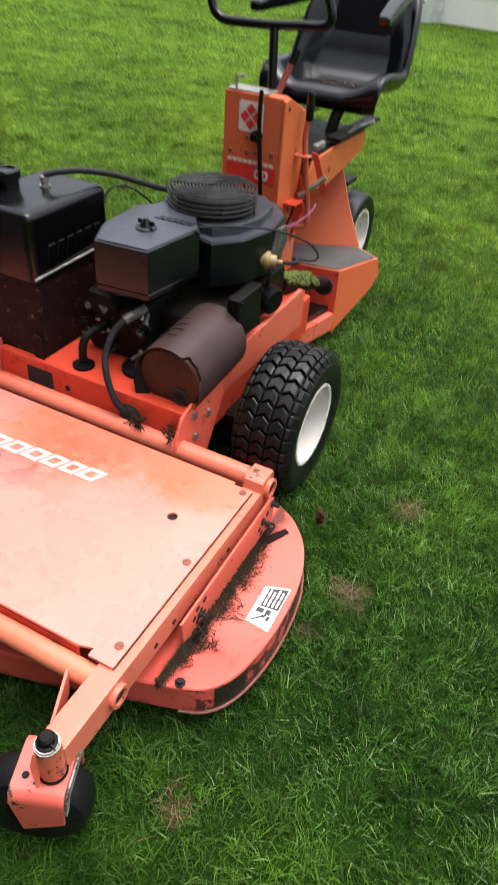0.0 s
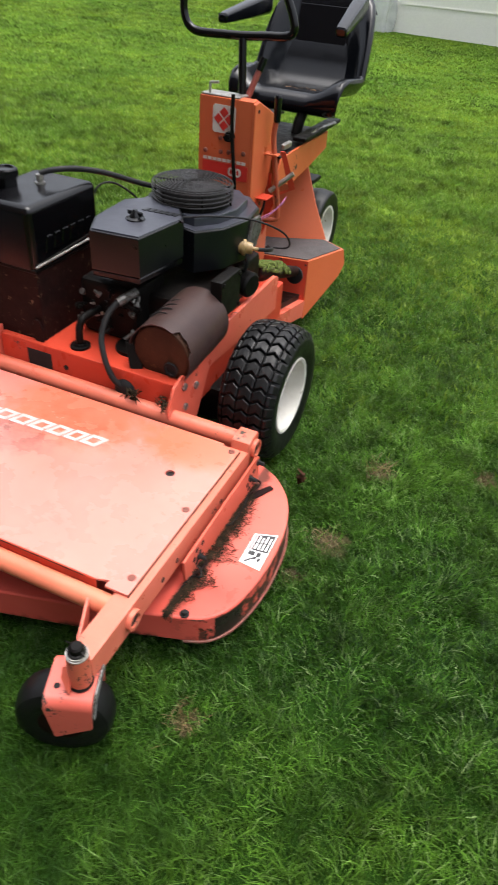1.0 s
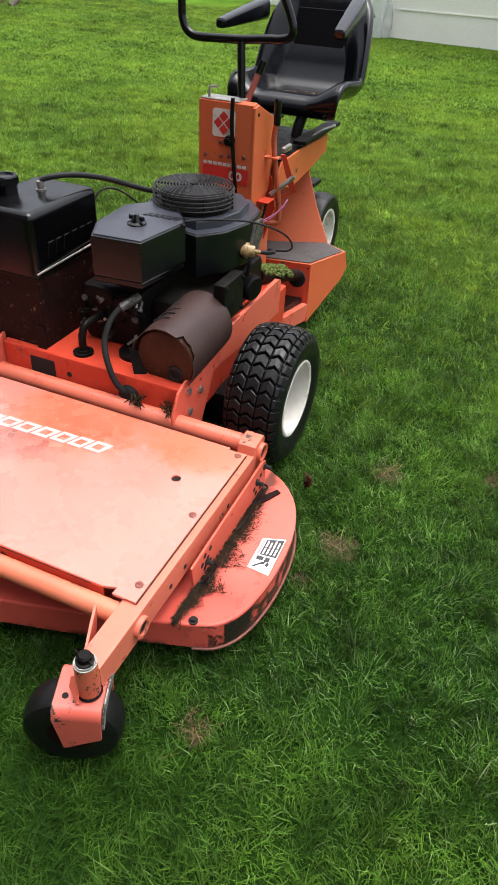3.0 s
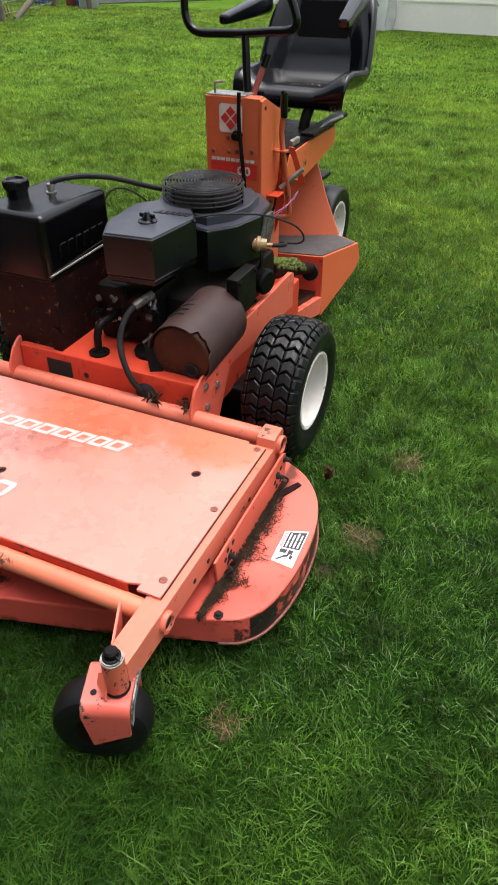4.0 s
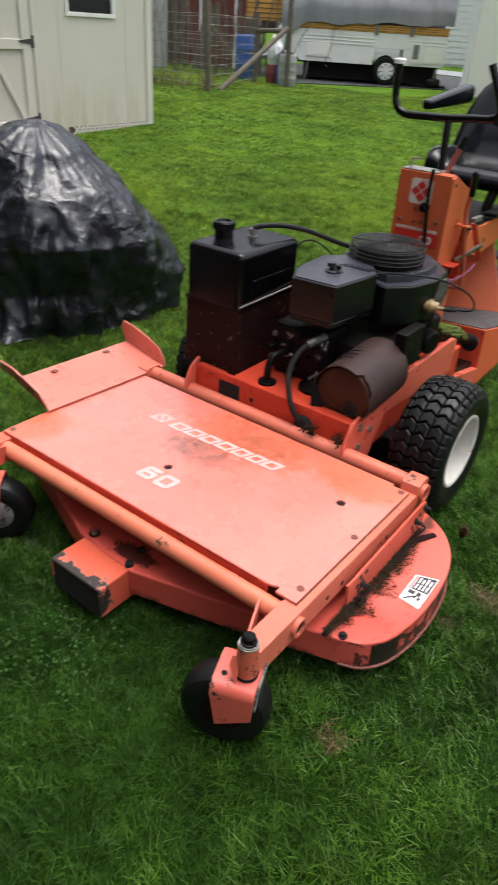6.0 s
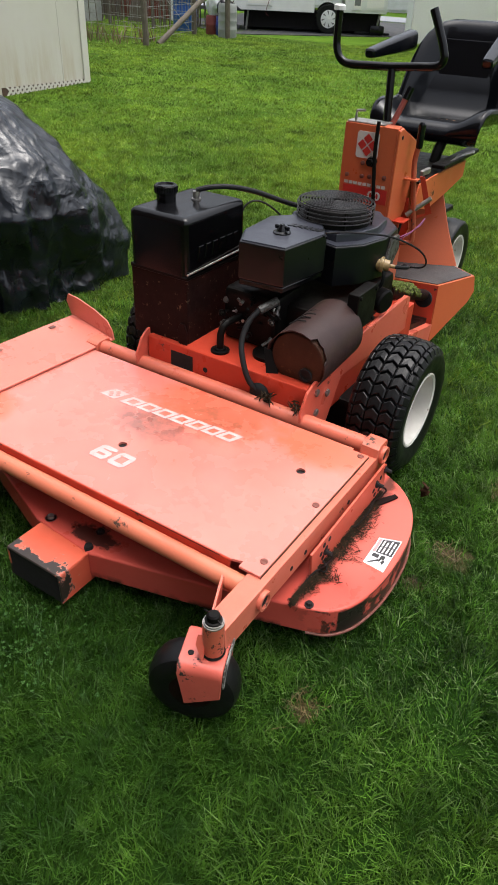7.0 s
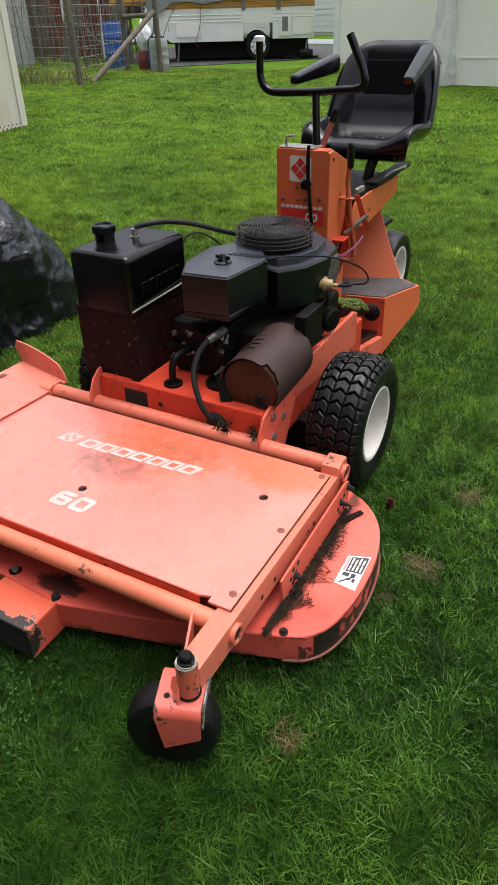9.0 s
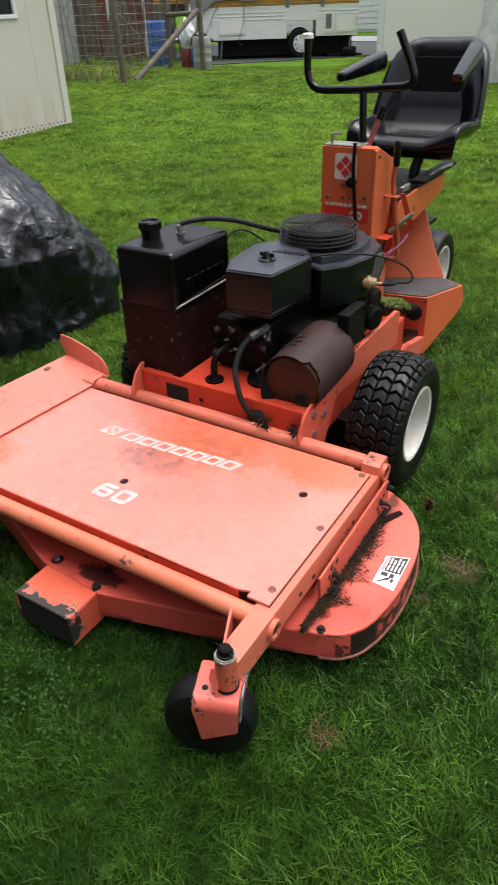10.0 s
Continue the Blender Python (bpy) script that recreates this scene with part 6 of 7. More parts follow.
def tarp_material():
    """Thin black plastic: glossy, crumpled into many small facets."""
    n = Nodes("black_plastic_tarpaulin")
    col = n.mix(n.ramp(n.noise(6.0, 5.0), 0.4, 0.65), (0.006, 0.008, 0.011), (0.011, 0.015, 0.021))
    warp = n.add("ShaderNodeTexNoise", Vector=n.coord, Scale=4.0, Detail=3.0)
    vec = n.add("ShaderNodeVectorMath")
    vec.operation = "MULTIPLY_ADD"
    n.tree.links.new(warp.outputs["Color"], vec.inputs[0])
    vec.inputs[1].default_value = (0.22, 0.22, 0.22)
    n.tree.links.new(n.coord, vec.inputs[2])
    h = None
    for scale, amount in ((7.0, 0.5), (17.0, 0.3), (38.0, 0.12)):
        v = n.add("ShaderNodeTexVoronoi", Vector=vec.outputs[0], Scale=scale)
        k = n.math("MULTIPLY", v.outputs["Distance"], amount)
        h = k if h is None else n.math("ADD", h, k)
    # the crumple comes and goes over the sheet
    h = n.math("MULTIPLY", h, n.ramp(n.noise(2.6, 3.0), 0.4, 0.66, 0.12, 1.0))
    n.bump(h, 1.0, 0.038)
    n.bsdf.inputs["Specular IOR Level"].default_value = 0.6
    return n.out(Base_Color=col, Roughness=n.ramp(n.noise(5.0, 4.0), 0.35, 0.7, 0.22, 0.38))


def tarp_mound(name, label, origin, right, levels, reach_out, seed, mat_, wrinkle=1.0, n=256, m=120):
    """A sheet draped over something. levels: heights from the top to the hem; reach_out: for eight compass
    sections, from the right hand round over the front, how far the sheet stands out at each level."""
    rx, ry = Vector(right).normalized()
    size = levels[0]

    def section(a, s):
        q = (a / (math.pi / 4)) % 8
        k = int(q) % 8
        f = q - int(q)
        f = f * f * (3 - 2 * f)
        t = s * (len(levels) - 1)
        b = min(int(t), len(levels) - 2)
        g = t - b
        r0 = reach_out[k][b] + (reach_out[k][b + 1] - reach_out[k][b]) * g
        r1 = reach_out[(k + 1) % 8][b] + (reach_out[(k + 1) % 8][b + 1] - reach_out[(k + 1) % 8][b]) * g
        return r0 + (r1 - r0) * f, levels[b] + (levels[b + 1] - levels[b]) * g

    def crease(p, k):
        return 0.25 - abs(noise.noise(p * k))
    bm = B()
    rows = []
    for j in range(1, m + 1):
        s = j / m
        row = []
        for k in range(n):
            a = 2 * math.pi * k / n
            r, z = section(a, s)
            ca, sa = math.cos(a), math.sin(a)
            q = Vector((r * ca, r * sa, z * 0.7)) / size + Vector((seed, seed * 2, 0))
            fold = Vector((ca * 2.3 + seed, sa * 2.3, s * 1.6)) + Vector((1, 1, 0)) * 0.35 * noise.noise(q * 3.0)
            hang = min(1.0, max(0.0, (s - 0.48) / 0.25))
            top = 1.0 - 0.6 * max(0.0, 1 - s * 2.0)
            # long creases run down from the peak, wider folds hang below the shoulder
            run = Vector((ca * 2.2 + seed * 3, sa * 2.2, s * 2.4)) + Vector((1, 1, 0)) * 0.5 * noise.noise(q * 2.3)
            d = top * (0.05 * noise.noise(q * 1.9) + 0.05 * crease(run, 1.5) + 0.012 * crease(run + Vector((5, 1, 2)), 3.0) + 0.055 * crease(q + Vector((5, 1, 2)), 2.6) + 0.03 * crease(q, 5.5))
            d += hang * (0.1 * crease(fold, 1.3) + 0.04 * crease(fold + Vector((2, 7, 0)), 2.7) + 0.055 * crease(q + Vector((1, 4, 2)), 4.5))
            d += 0.012 * crease(q, 13.0) * (0.3 + hang)
            flare = max(0.0, s - 0.88) / 0.12
            d += flare * 0.06 * crease(q + Vector((3, 0, 0)), 4.0)
            r += d * size * wrinkle
            z += top * 0.03 * size * noise.noise(q * 3.0) * (1 - flare)
            x = origin[0] + rx * r * ca + ry * r * sa
            y = origin[1] + ry * r * ca - rx * r * sa
            row.append(bm.verts.new((x, y, max(z, 0.004 + 0.03 * max(0.0, noise.noise(q * 6)) * flare))))
        rows.append(row)
    for a, b in zip(rows, rows[1:]):
        bridge(bm, b, a)
    bm.faces.new(rows[0])
    bmesh.ops.recalc_face_normals(bm, faces=bm.faces[:])
    return solid(name, bm, mat_, label, "tarpaulin", smooth=60)


def build_tarps():
    tm = tarp_material()
    tarp_mound("tarp_covered_machine", "wrinkled black plastic tarpaulin draped over a machine", (-2.32, 1.13), (0.61, 0.79),
               (0.92, 0.89, 0.8, 0.64, 0.43, 0.2, 0.0),
               ((0, 0.05, 0.2, 0.37, 0.55, 0.66, 0.62), (0, 0.06, 0.22, 0.38, 0.5, 0.46, 0.44), (0, 0.06, 0.2, 0.36, 0.47, 0.38, 0.4), (0, 0.08, 0.2, 0.31, 0.37, 0.44, 0.54),
                (0, 0.1, 0.24, 0.38, 0.48, 0.54, 0.62), (0, 0.12, 0.28, 0.43, 0.54, 0.62, 0.68), (0, 0.15, 0.26, 0.37, 0.47, 0.55, 0.58), (0, 0.12, 0.26, 0.4, 0.53, 0.62, 0.64)), 1.0, tm)
    low = (0, 0.07, 0.15, 0.22, 0.25, 0.26, 0.28)
    tarp_mound("tarp_covered_crate", "low black plastic tarpaulin bunched over a crate", (-1.64, -0.22), (0.61, 0.79),
               (0.54, 0.53, 0.48, 0.38, 0.26, 0.12, 0.0), tuple(tuple(v * (1 + 0.06 * (k % 3)) for v in low) for k in range(8)), 4.0, tm, 1.3, 160, 90)


def build_fence():
    f = thing("wire_fence", "wire mesh fence on weathered wooden posts with a slanting brace", "fence")
    posts = {"a": ((-8.61, 9.64), 1.75, (-0.06, -0.02)), "b": ((-9.68, 12.45), 1.32, (0, 0)), "c": ((-8.62, 12.18), 2.1, (-0.04, 0)), "d": ((-10.6, 10.0), 1.5, (-0.03, 0)), "e": ((-12.4, 10.4), 1.5, (0, 0)), "g": ((-11.2, 12.9), 1.5, (0, 0)), "h": ((-13.0, 13.4), 1.5, (0.03, 0))}
    for k, ((x, y), h, (lx, ly)) in posts.items():
        bm = B()
        z = rise(x, y) - 0.02
        tube(bm, [(x, y, z), (x + lx * 0.5, y + ly * 0.5, z + h * 0.5), (x + lx, y + ly, z + h)], 0.055 if k in "abc" else 0.04, 10, 3)
        part("post", bm, post_wood, f)
    bm = B()
    rod(bm, (-8.64, 10.0, 0.28), (-8.64, 12.1, 1.36), 0.05, 10)
    part("brace", bm, post_wood, f, "slanting round brace")
    bm = B()
    rod(bm, (-9.68, 12.45, 1.29), (-8.64, 12.18, 1.32), 0.045, 10)
    part("top_rail", bm, post_wood, f)
    for (x0, y0), (x1, y1) in (((-8.61, 9.64), (-10.6, 10.0)), ((-10.6, 10.0), (-12.4, 10.4)), ((-8.61, 9.64), (-9.68, 12.45)), ((-9.68, 12.45), (-11.2, 12.9)), ((-11.2, 12.9), (-13.0, 13.4))):
        for k in range(8):
            z = 0.38 + k * 0.16
            bm = B()
            rod(bm, (x0, y0, z), (x1, y1, z), 0.004, 4)
            part("wire", bm, wire_mat, f)
        n = int(math.hypot(x1 - x0, y1 - y0) / 0.2)
        for k in range(1, n):
            t = k / n
            bm = B()
            x, y = x0 + (x1 - x0) * t, y0 + (y1 - y0) * t
            rod(bm, (x, y, 0.3), (x, y, 1.5), 0.0035, 4)
            part("wire", bm, wire_mat, f)
    bm = B()
    rod(bm, (-8.66, 9.75, 1.35), (-9.4, 11.9, 0.45), 0.006, 5)
    part("tension_wire", bm, wire_mat, f)


def drum(name, x, y, r, h, mt, label, ribs=2):
    z = rise(x, y)
    prof = [(0, r * 0.96), (0.02, r)]
    for k in range(ribs):
        c = h * (k + 1) / (ribs + 1)
        prof += [(c - 0.03, r), (c - 0.012, r * 1.03), (c + 0.012, r * 1.03), (c + 0.03, r)]
    prof += [(h - 0.06, r), (h - 0.02, r * 0.96), (h, r * 0.9), (h, r * 0.84), (h - 0.02, r * 0.82)]
    bm = B()
    lathe(bm, (x, y, z), (0, 0, 1), prof, 32)
    return solid(name, bm, mt, label, "drum")


def build_yard_clutter():
    drum("plastic_drum", -10.55, 13.25, 0.27, 0.9, blue_drum, "tall blue plastic drum behind the wire fence")
    drum("plastic_tub", -9.22, 12.85, 0.15, 0.36, blue_dark, "small dark blue tub beside the fence post", 1)
    drum("plastic_bucket", -9.52, 12.9, 0.15, 0.36, red_dull, "dull red bucket beside the blue tub", 1)
    drum("metal_drum", -8.82, 12.45, 0.19, 0.6, grey_drum, "grey ribbed metal drum beside the fence post", 3)
    bm = B()
    bmesh.ops.create_icosphere(bm, subdivisions=4, radius=1.0)
    for v in bm.verts:
        c = v.co.copy()
        k = 1 + 0.22 * noise.noise(c * 2.2) + 0.08 * noise.noise(c * 6)
        v.co = Vector((-9.5 + c.x * 0.15 * k, 12.9 + c.y * 0.16 * k, 0.9 + c.z * 0.3 * k))
    solid("plastic_bag", bm, white_sheet, "white plastic bag heaped on the tub", "bag", smooth=80)
    bm = B()
    bmesh.ops.create_icosphere(bm, subdivisions=3, radius=1.0)
    for v in bm.verts:
        c = v.co.copy()
        k = 1 + 0.15 * noise.noise(c * 2)
        v.co = Vector((-9.2 + c.x * 0.15 * k, 12.86 + c.y * 0.15 * k, 0.8 + c.z * 0.18 * k))
    solid("rubbish_sack", bm, black_plastic, "black rubbish sack beside the white bag", "sack", smooth=80)


def build_camper():
    cmp_ = thing("camper_trailer", "white and orange folding camper trailer under a grey tarpaulin", "trailer", Matrix.Translation((-10.1, 14.83, 0.3)) @ Matrix.Rotation(math.atan2(1.65, 2.98), 4, "Z"))
    L, W = 3.45, 2.0
    # local: x along the near side, y away from it, z up from the drive

    def lp(name, bm, mt, label="", parent=None, smooth=35):
        ob = part(name, bm, mt, parent or cmp_, label, smooth)
        return ob
    bm = B()
    prism(bm, [(0.0, 0.42), (-0.3, 0.62), (-0.34, 1.0), (-0.1, 1.1), (L, 1.1), (L, 0.45), (2.45, 0.45), (2.45, 0.78), (1.75, 0.78), (1.75, 0.42)], "y", 0.0, W, 0.012, 2)
    body = lp("body", bm, camper_white, "white ribbed aluminium lower body")
    for k in range(3):
        z = 0.82 + k * 0.07
        for a, b in ((0.02, 1.72), (2.48, L - 0.02)):
            bm = B()
            box(bm, (a, -0.012, z), (b, 0.004, z + 0.02), 0.004, 1)
            lp("rib", bm, camper_white, parent=body)
    bm = B()
    box(bm, (-0.32, -0.01, 1.1), (L, W, 1.26), 0.008, 1)
    lp("stripe_band", bm, camper_orange, "faded orange band")
    for k in range(3):
        bm = B()
        box(bm, (-0.325, -0.016, 1.125 + k * 0.045), (L, -0.008, 1.132 + k * 0.045))
        lp("band_groove", bm, wood_brown)
    # folded bunk end of ribbed orange boards, facing the fence
    bm = B()
    box(bm, (-1.45, 0.3, 1.2), (-0.36, 1.7, 1.95), 0.02, 2)
    bunk = lp("bunk_end", bm, camper_orange, "faded orange ribbed bunk end")
    for k in range(7):
        bm = B()
        box(bm, (-1.455, 0.29, 1.25 + k * 0.1), (-0.36, 0.3, 1.265 + k * 0.1))
        lp("bunk_groove", bm, wood_brown, parent=bunk)
    # front end facing the fence
    bm = B()
    box(bm, (-0.36, 0.05, 1.04), (-0.32, W - 0.05, 1.5), 0.004, 1)
    lp("front_panel", bm, camper_orange, "faded orange front panel")
    bm = B()
    prism(bm, [(-0.02, 0.42), (-0.46, 0.58), (-0.4, 1.02), (-0.34, 1.0)], "y", 0.1, W - 0.1)
    lp("front_skirt", bm, camper_grey, "grey front storage skirt")
    for (a, z0), (b, z1) in (((0.12, 0.52), (0.75, 0.85)), ((2.62, 0.5), (2.88, 0.95)), ((2.93, 0.52), (3.4, 0.88))):
        bm = B()
        box(bm, (a, -0.022, z0), (b, -0.008, z1), 0.01, 1)
        h = lp("hatch", bm, camper_white, "framed service hatch")
        bm = B()
        box(bm, (a + 0.04, -0.026, z0 + 0.04), (b - 0.04, -0.02, z1 - 0.04), 0.004, 1)
        lp("hatch_panel", bm, stucco, parent=h)
    bm = B()
    box(bm, (2.68, -0.03, 0.6), (2.82, -0.025, 0.9))
    lp("vent", bm, camper_grey)
    for x in (1.72, 2.55):
        bm = B()
        box(bm, (x, -0.03, 1.05), (x + 0.09, -0.012, 1.28), 0.004, 1)
        lp("marker_lamp", bm, camper_grey)
    # grey tarpaulin over the roof
    bm = B()
    nx, ny = 60, 26
    rows = []
    for i in range(nx + 1):
        u = i / nx
        row = []
        for j in range(ny + 1):
            v = j / ny
            x = -0.42 + u * (L + 0.5)
            prof = [(-0.06, 1.2 + 0.12 * u), (-0.05, 1.6), (0.1, 1.95), (0.5, 2.15), (1.0, 2.2), (1.6, 2.1), (2.05, 1.7), (2.08, 1.2)]
            t = v * (len(prof) - 1)
            q = min(int(t), len(prof) - 2)
            y = prof[q][0] + (prof[q + 1][0] - prof[q][0]) * (t - q)
            z = prof[q][1] + (prof[q + 1][1] - prof[q][1]) * (t - q)
            wv = noise.noise((x * 1.7, y * 2, 0)) * 0.06 + noise.noise((x * 5, z * 1.4, 3)) * 0.035
            drop = 0.25 * max(0, 0.12 - u) / 0.12 * max(0.0, 0.25 - v) * 4
            row.append(bm.verts.new((x - 0.1 * max(0, 0.1 - u) * 10, y - abs(wv) if v < 0.4 else y, z + wv - drop)))
        rows.append(row)
    for a, b in zip(rows, rows[1:]):
        for k in range(ny):
            bm.faces.new((a[k], a[k + 1], b[k + 1], b[k]))
    bmesh.ops.recalc_face_normals(bm, faces=bm.faces[:])
    tg = surface("grey_tarpaulin", (0.16, 0.165, 0.175), (0.22, 0.225, 0.235), 1.5, 0.4, 0.6, bump=0.3, fine=30)
    lp("roof_tarpaulin", bm, tg, "grey creased tarpaulin", smooth=80)
    for y in (0.05, W - 0.3):
        bm = B()
        lathe(bm, (2.1, y, 0.305), (0, 1, 0), [(0, 0.19), (0.0, 0.28), (0.02, 0.305), (0.18, 0.305), (0.2, 0.28), (0.2, 0.1)], 36)
        wheel = lp("wheel", bm, rubber, "black road tyre with a silver hubcap")
        bm = B()
        lathe(bm, (2.1, y, 0.305), (0, -1, 0), [(-0.02, 0.19), (0.004, 0.185), (0.012, 0.1), (0.03, 0.0)], 28)
        lp("hubcap", bm, decal_white, "silver plastic hubcap", wheel)
        for k in range(8):
            bm = B()
            a = 2 * math.pi * k / 8
            c, s = math.cos(a), math.sin(a)
            d, e = math.cos(a + 0.28), math.sin(a + 0.28)
            slab(bm, [(2.1 + 0.08 * c, y - 0.02, 0.305 + 0.08 * s), (2.1 + 0.165 * c, y - 0.014, 0.305 + 0.165 * s), (2.1 + 0.165 * d, y - 0.014, 0.305 + 0.165 * e)], 0.004)
            lp("hubcap_slot", bm, camper_grey, parent=wheel)
    # underframe box made deep and black to stand in for the shade below
    bm = B()
    box(bm, (0.05, 0.35, 0.06), (L - 0.1, W - 0.25, 0.44), 0.01, 1)
    lp("underframe", bm, hole_black, "dark steel underframe, deepened to fill the shade beneath")
    bm = B()
    box(bm, (-1.3, 0.95, 0.36), (0.1, 1.05, 0.44), 0.008, 1)
    lp("tow_bar", bm, camper_grey)
    for x in (0.12, L - 0.2):
        bm = B()
        rod(bm, (x, 0.15, 0.0), (x + 0.05, 0.15, 0.42), 0.025, 8)
        lp("corner_steady", bm, steel)
    bm = B()
    for pts in ([(0.75, -0.03, 1.2), (0.72, -0.035, 0.8), (0.6, -0.03, 0.4), (0.68, -0.02, 0.32)],):
        tube(bm, pts, 0.006, 5, 4)
    lp("guy_rope", bm, red_dull)
    # clutter under the far end
    bm = B()
    box(bm, (2.75, 0.2, 0.015), (3.6, 0.6, 0.07), 0.02, 2)
    solid_m = mesh_of("ground_sheet", bm, hose_rubber)
    gs = new("folded_groundsheet", solid_m)
    gs.matrix_world = cmp_.matrix_world.copy()
    tagged(gs, "folded black plastic sheet under the trailer", "sheet")
    bm = B()
    box(bm, (3.1, 0.05, 0.015), (3.45, 0.3, 0.22), 0.05, 2)
    sk = new("storage_sack", mesh_of("storage_sack", bm, black_plastic))
    sk.matrix_world = cmp_.matrix_world.copy()
    tagged(sk, "black sack on the drive beside the trailer wheel", "sack")


def build_far():
    # drive, far pavement
    def sheet(name, pts, dz, mt, label, cat):
        bm = B()
        top = [bm.verts.new((x, y, rise(x, y) + dz)) for x, y in pts]
        bot = [bm.verts.new((x, y, rise(x, y) - 0.1)) for x, y in pts]
        bm.faces.new(top)
        n = len(pts)
        for k in range(n):
            bm.faces.new((top[k], bot[k], bot[(k + 1) % n], top[(k + 1) % n]))
        bmesh.ops.recalc_face_normals(bm, faces=bm.faces[:])
        return solid(name, bm, mt, label, cat, "structure")
    sheet("driveway", [(-9.5, 13.3), (-8.2, 14.9), (-6.9, 16.7), (-6.2, 19.0), (-6.6, 22.6), (-16.0, 24.6), (-13.0, 16.2), (-10.9, 14.3)], 0.012, asphalt, "dark wet asphalt drive", "drive")
    sheet("road", [(-26.0, 27.5), (-6.5, 23.0), (-6.0, 26.0), (-26.0, 32.0)], 0.02, pavement_grey, "pale wet paved road", "road")
    # red-brown barn behind the fence
    barn = thing("barn", "dark red-brown board barn behind the fence", "barn")
    bm = B()
    box(bm, (-21.0, 16.3, 0.2), (-12.6, 16.5, 5.0))
    box(bm, (-21.0, 16.5, 0.2), (-20.8, 22.0, 5.0))
    part("wall", bm, barn_dark, barn)
    rnd = random.Random(9)
    for k in range(62):
        x = -20.9 + k * 0.134
        bm = B()
        box(bm, (x, 16.27, 0.25), (x + 0.122, 16.3, 4.9 - rnd.uniform(0, 0.1)))
        part("board", bm, barn_red if (k // 7) % 2 == 0 or k > 46 else barn_dark, barn)
    bm = B()
    prism(bm, [(16.0, 4.9), (19.0, 6.5), (22.2, 4.9), (22.2, 5.0), (19.0, 6.62), (16.0, 5.0)], "x", -21.3, -12.4)
    part("roof", bm, roofing, barn)
    for x in (-19.4, -17.7, -16.2, -14.6, -13.3):
        bm = B()
        rod(bm, (x, 16.2, 0.3), (x, 16.2, 3.2), 0.035, 8)
        part("pipe", bm, white_trim, barn, "white downpipe")
    bm = B()
    box(bm, (-17.2, 16.2, 1.7), (-16.6, 16.27, 2.2))
    part("meter_box", bm, grey_drum, barn)
    # grey lean-to beside the barn
    bm = B()
    box(bm, (-16.2, 12.6, 0.25), (-13.8, 14.0, 1.9), 0.02, 1)
    solid("lean_to", bm, grey_drum, "small grey lean-to behind the wire fence", "shed")
    # off-white garages
    g = thing("garage", "off-white rendered garage beside the lawn", "garage", group="garages by the lawn")
    m = Matrix.Translation((-2.6, 11.6, 0.0)) @ Matrix.Rotation(radians(-4), 4, "Z")
    bm = B()
    box(bm, (0.0, 0.0, 0.2), (7.0, 0.2, 2.75), 0.01, 1)
    bmesh.ops.transform(bm, matrix=m, verts=bm.verts[:])
    part("front_wall", bm, stucco, g)
    bm = B()
    box(bm, (0.0, 0.2, 0.2), (0.2, 5.0, 2.75))
    box(bm, (6.8, 0.2, 0.2), (7.0, 5.0, 2.75))
    bmesh.ops.transform(bm, matrix=m, verts=bm.verts[:])
    part("side_wall", bm, stucco, g)
    bm = B()
    box(bm, (-0.1, -0.25, 2.75), (7.2, 5.2, 2.95), 0.02, 1)
    bmesh.ops.transform(bm, matrix=m, verts=bm.verts[:])
    part("roof", bm, roofing, g)
    for z in (0.62,):
        bm = B()
        box(bm, (0.25, -0.012, z), (7.0, 0.0, z + 0.018))
        bmesh.ops.transform(bm, matrix=m, verts=bm.verts[:])
        part("ledge", bm, stucco, g)
    bm = B()
    box(bm, (2.0, -0.05, 1.36), (7.0, 0.0, 1.4))
    bmesh.ops.transform(bm, matrix=m, verts=bm.verts[:])
    part("upper_ledge", bm, grey_drum, g)
    g2 = thing("garage", "off-white rendered garage standing farther back", "garage", group="garages by the lawn")
    bm = B()
    box(bm, (-6.0, 15.2, 0.25), (-1.0, 15.4, 3.0), 0.01, 1)
    part("front_wall", bm, stucco, g2)
    bm = B()
    box(bm, (-6.0, 15.4, 0.25), (-5.8, 20.0, 3.0), 0.01, 1)
    part("side_wall", bm, stucco, g2)
    bm = B()
    box(bm, (-6.15, 15.0, 3.0), (-0.8, 20.2, 3.2), 0.02, 1)
    part("roof", bm, roofing, g2)
    bm = B()
    box(bm, (-6.03, 15.17, 0.25), (-5.9, 15.2, 3.0), 0.005, 1)
    part("corner_trim", bm, white_trim, g2)
    # crumpled clear plastic hanging at the near garage's corner
    bm = B()
    n, rows = 40, []
    for j in range(60):
        f = j / 59
        row = []
        for k in range(n):
            a = 2 * math.pi * k / n
            r = 0.15 + 0.09 * (1 - f) ** 3 + 0.03 * math.sin(f * 9)
            r *= 1 + 0.28 * noise.noise((math.cos(a) * 2, math.sin(a) * 2, f * 5)) + 0.12 * noise.noise((math.cos(a) * 5, math.sin(a) * 5, f * 13))
            row.append(bm.verts.new((-2.68 + r * math.cos(a) + 0.03 * math.sin(f * 5), 11.5 + r * 0.7 * math.sin(a), 0.22 + f * 2.3)))
        rows.append(row)
    for a, b in zip(rows, rows[1:]):
        bridge(bm, a, b)
    pf = Nodes("clear_crumpled_film")
    pf.bump(pf.noise(9.0, 6.0, 0.7), 0.9, 0.03)
    pfm = pf.out(Base_Color=pf.mix(pf.ramp(pf.noise(7.0, 5.0), 0.35, 0.65), (0.72, 0.73, 0.73), (0.85, 0.85, 0.85)), Roughness=0.15)
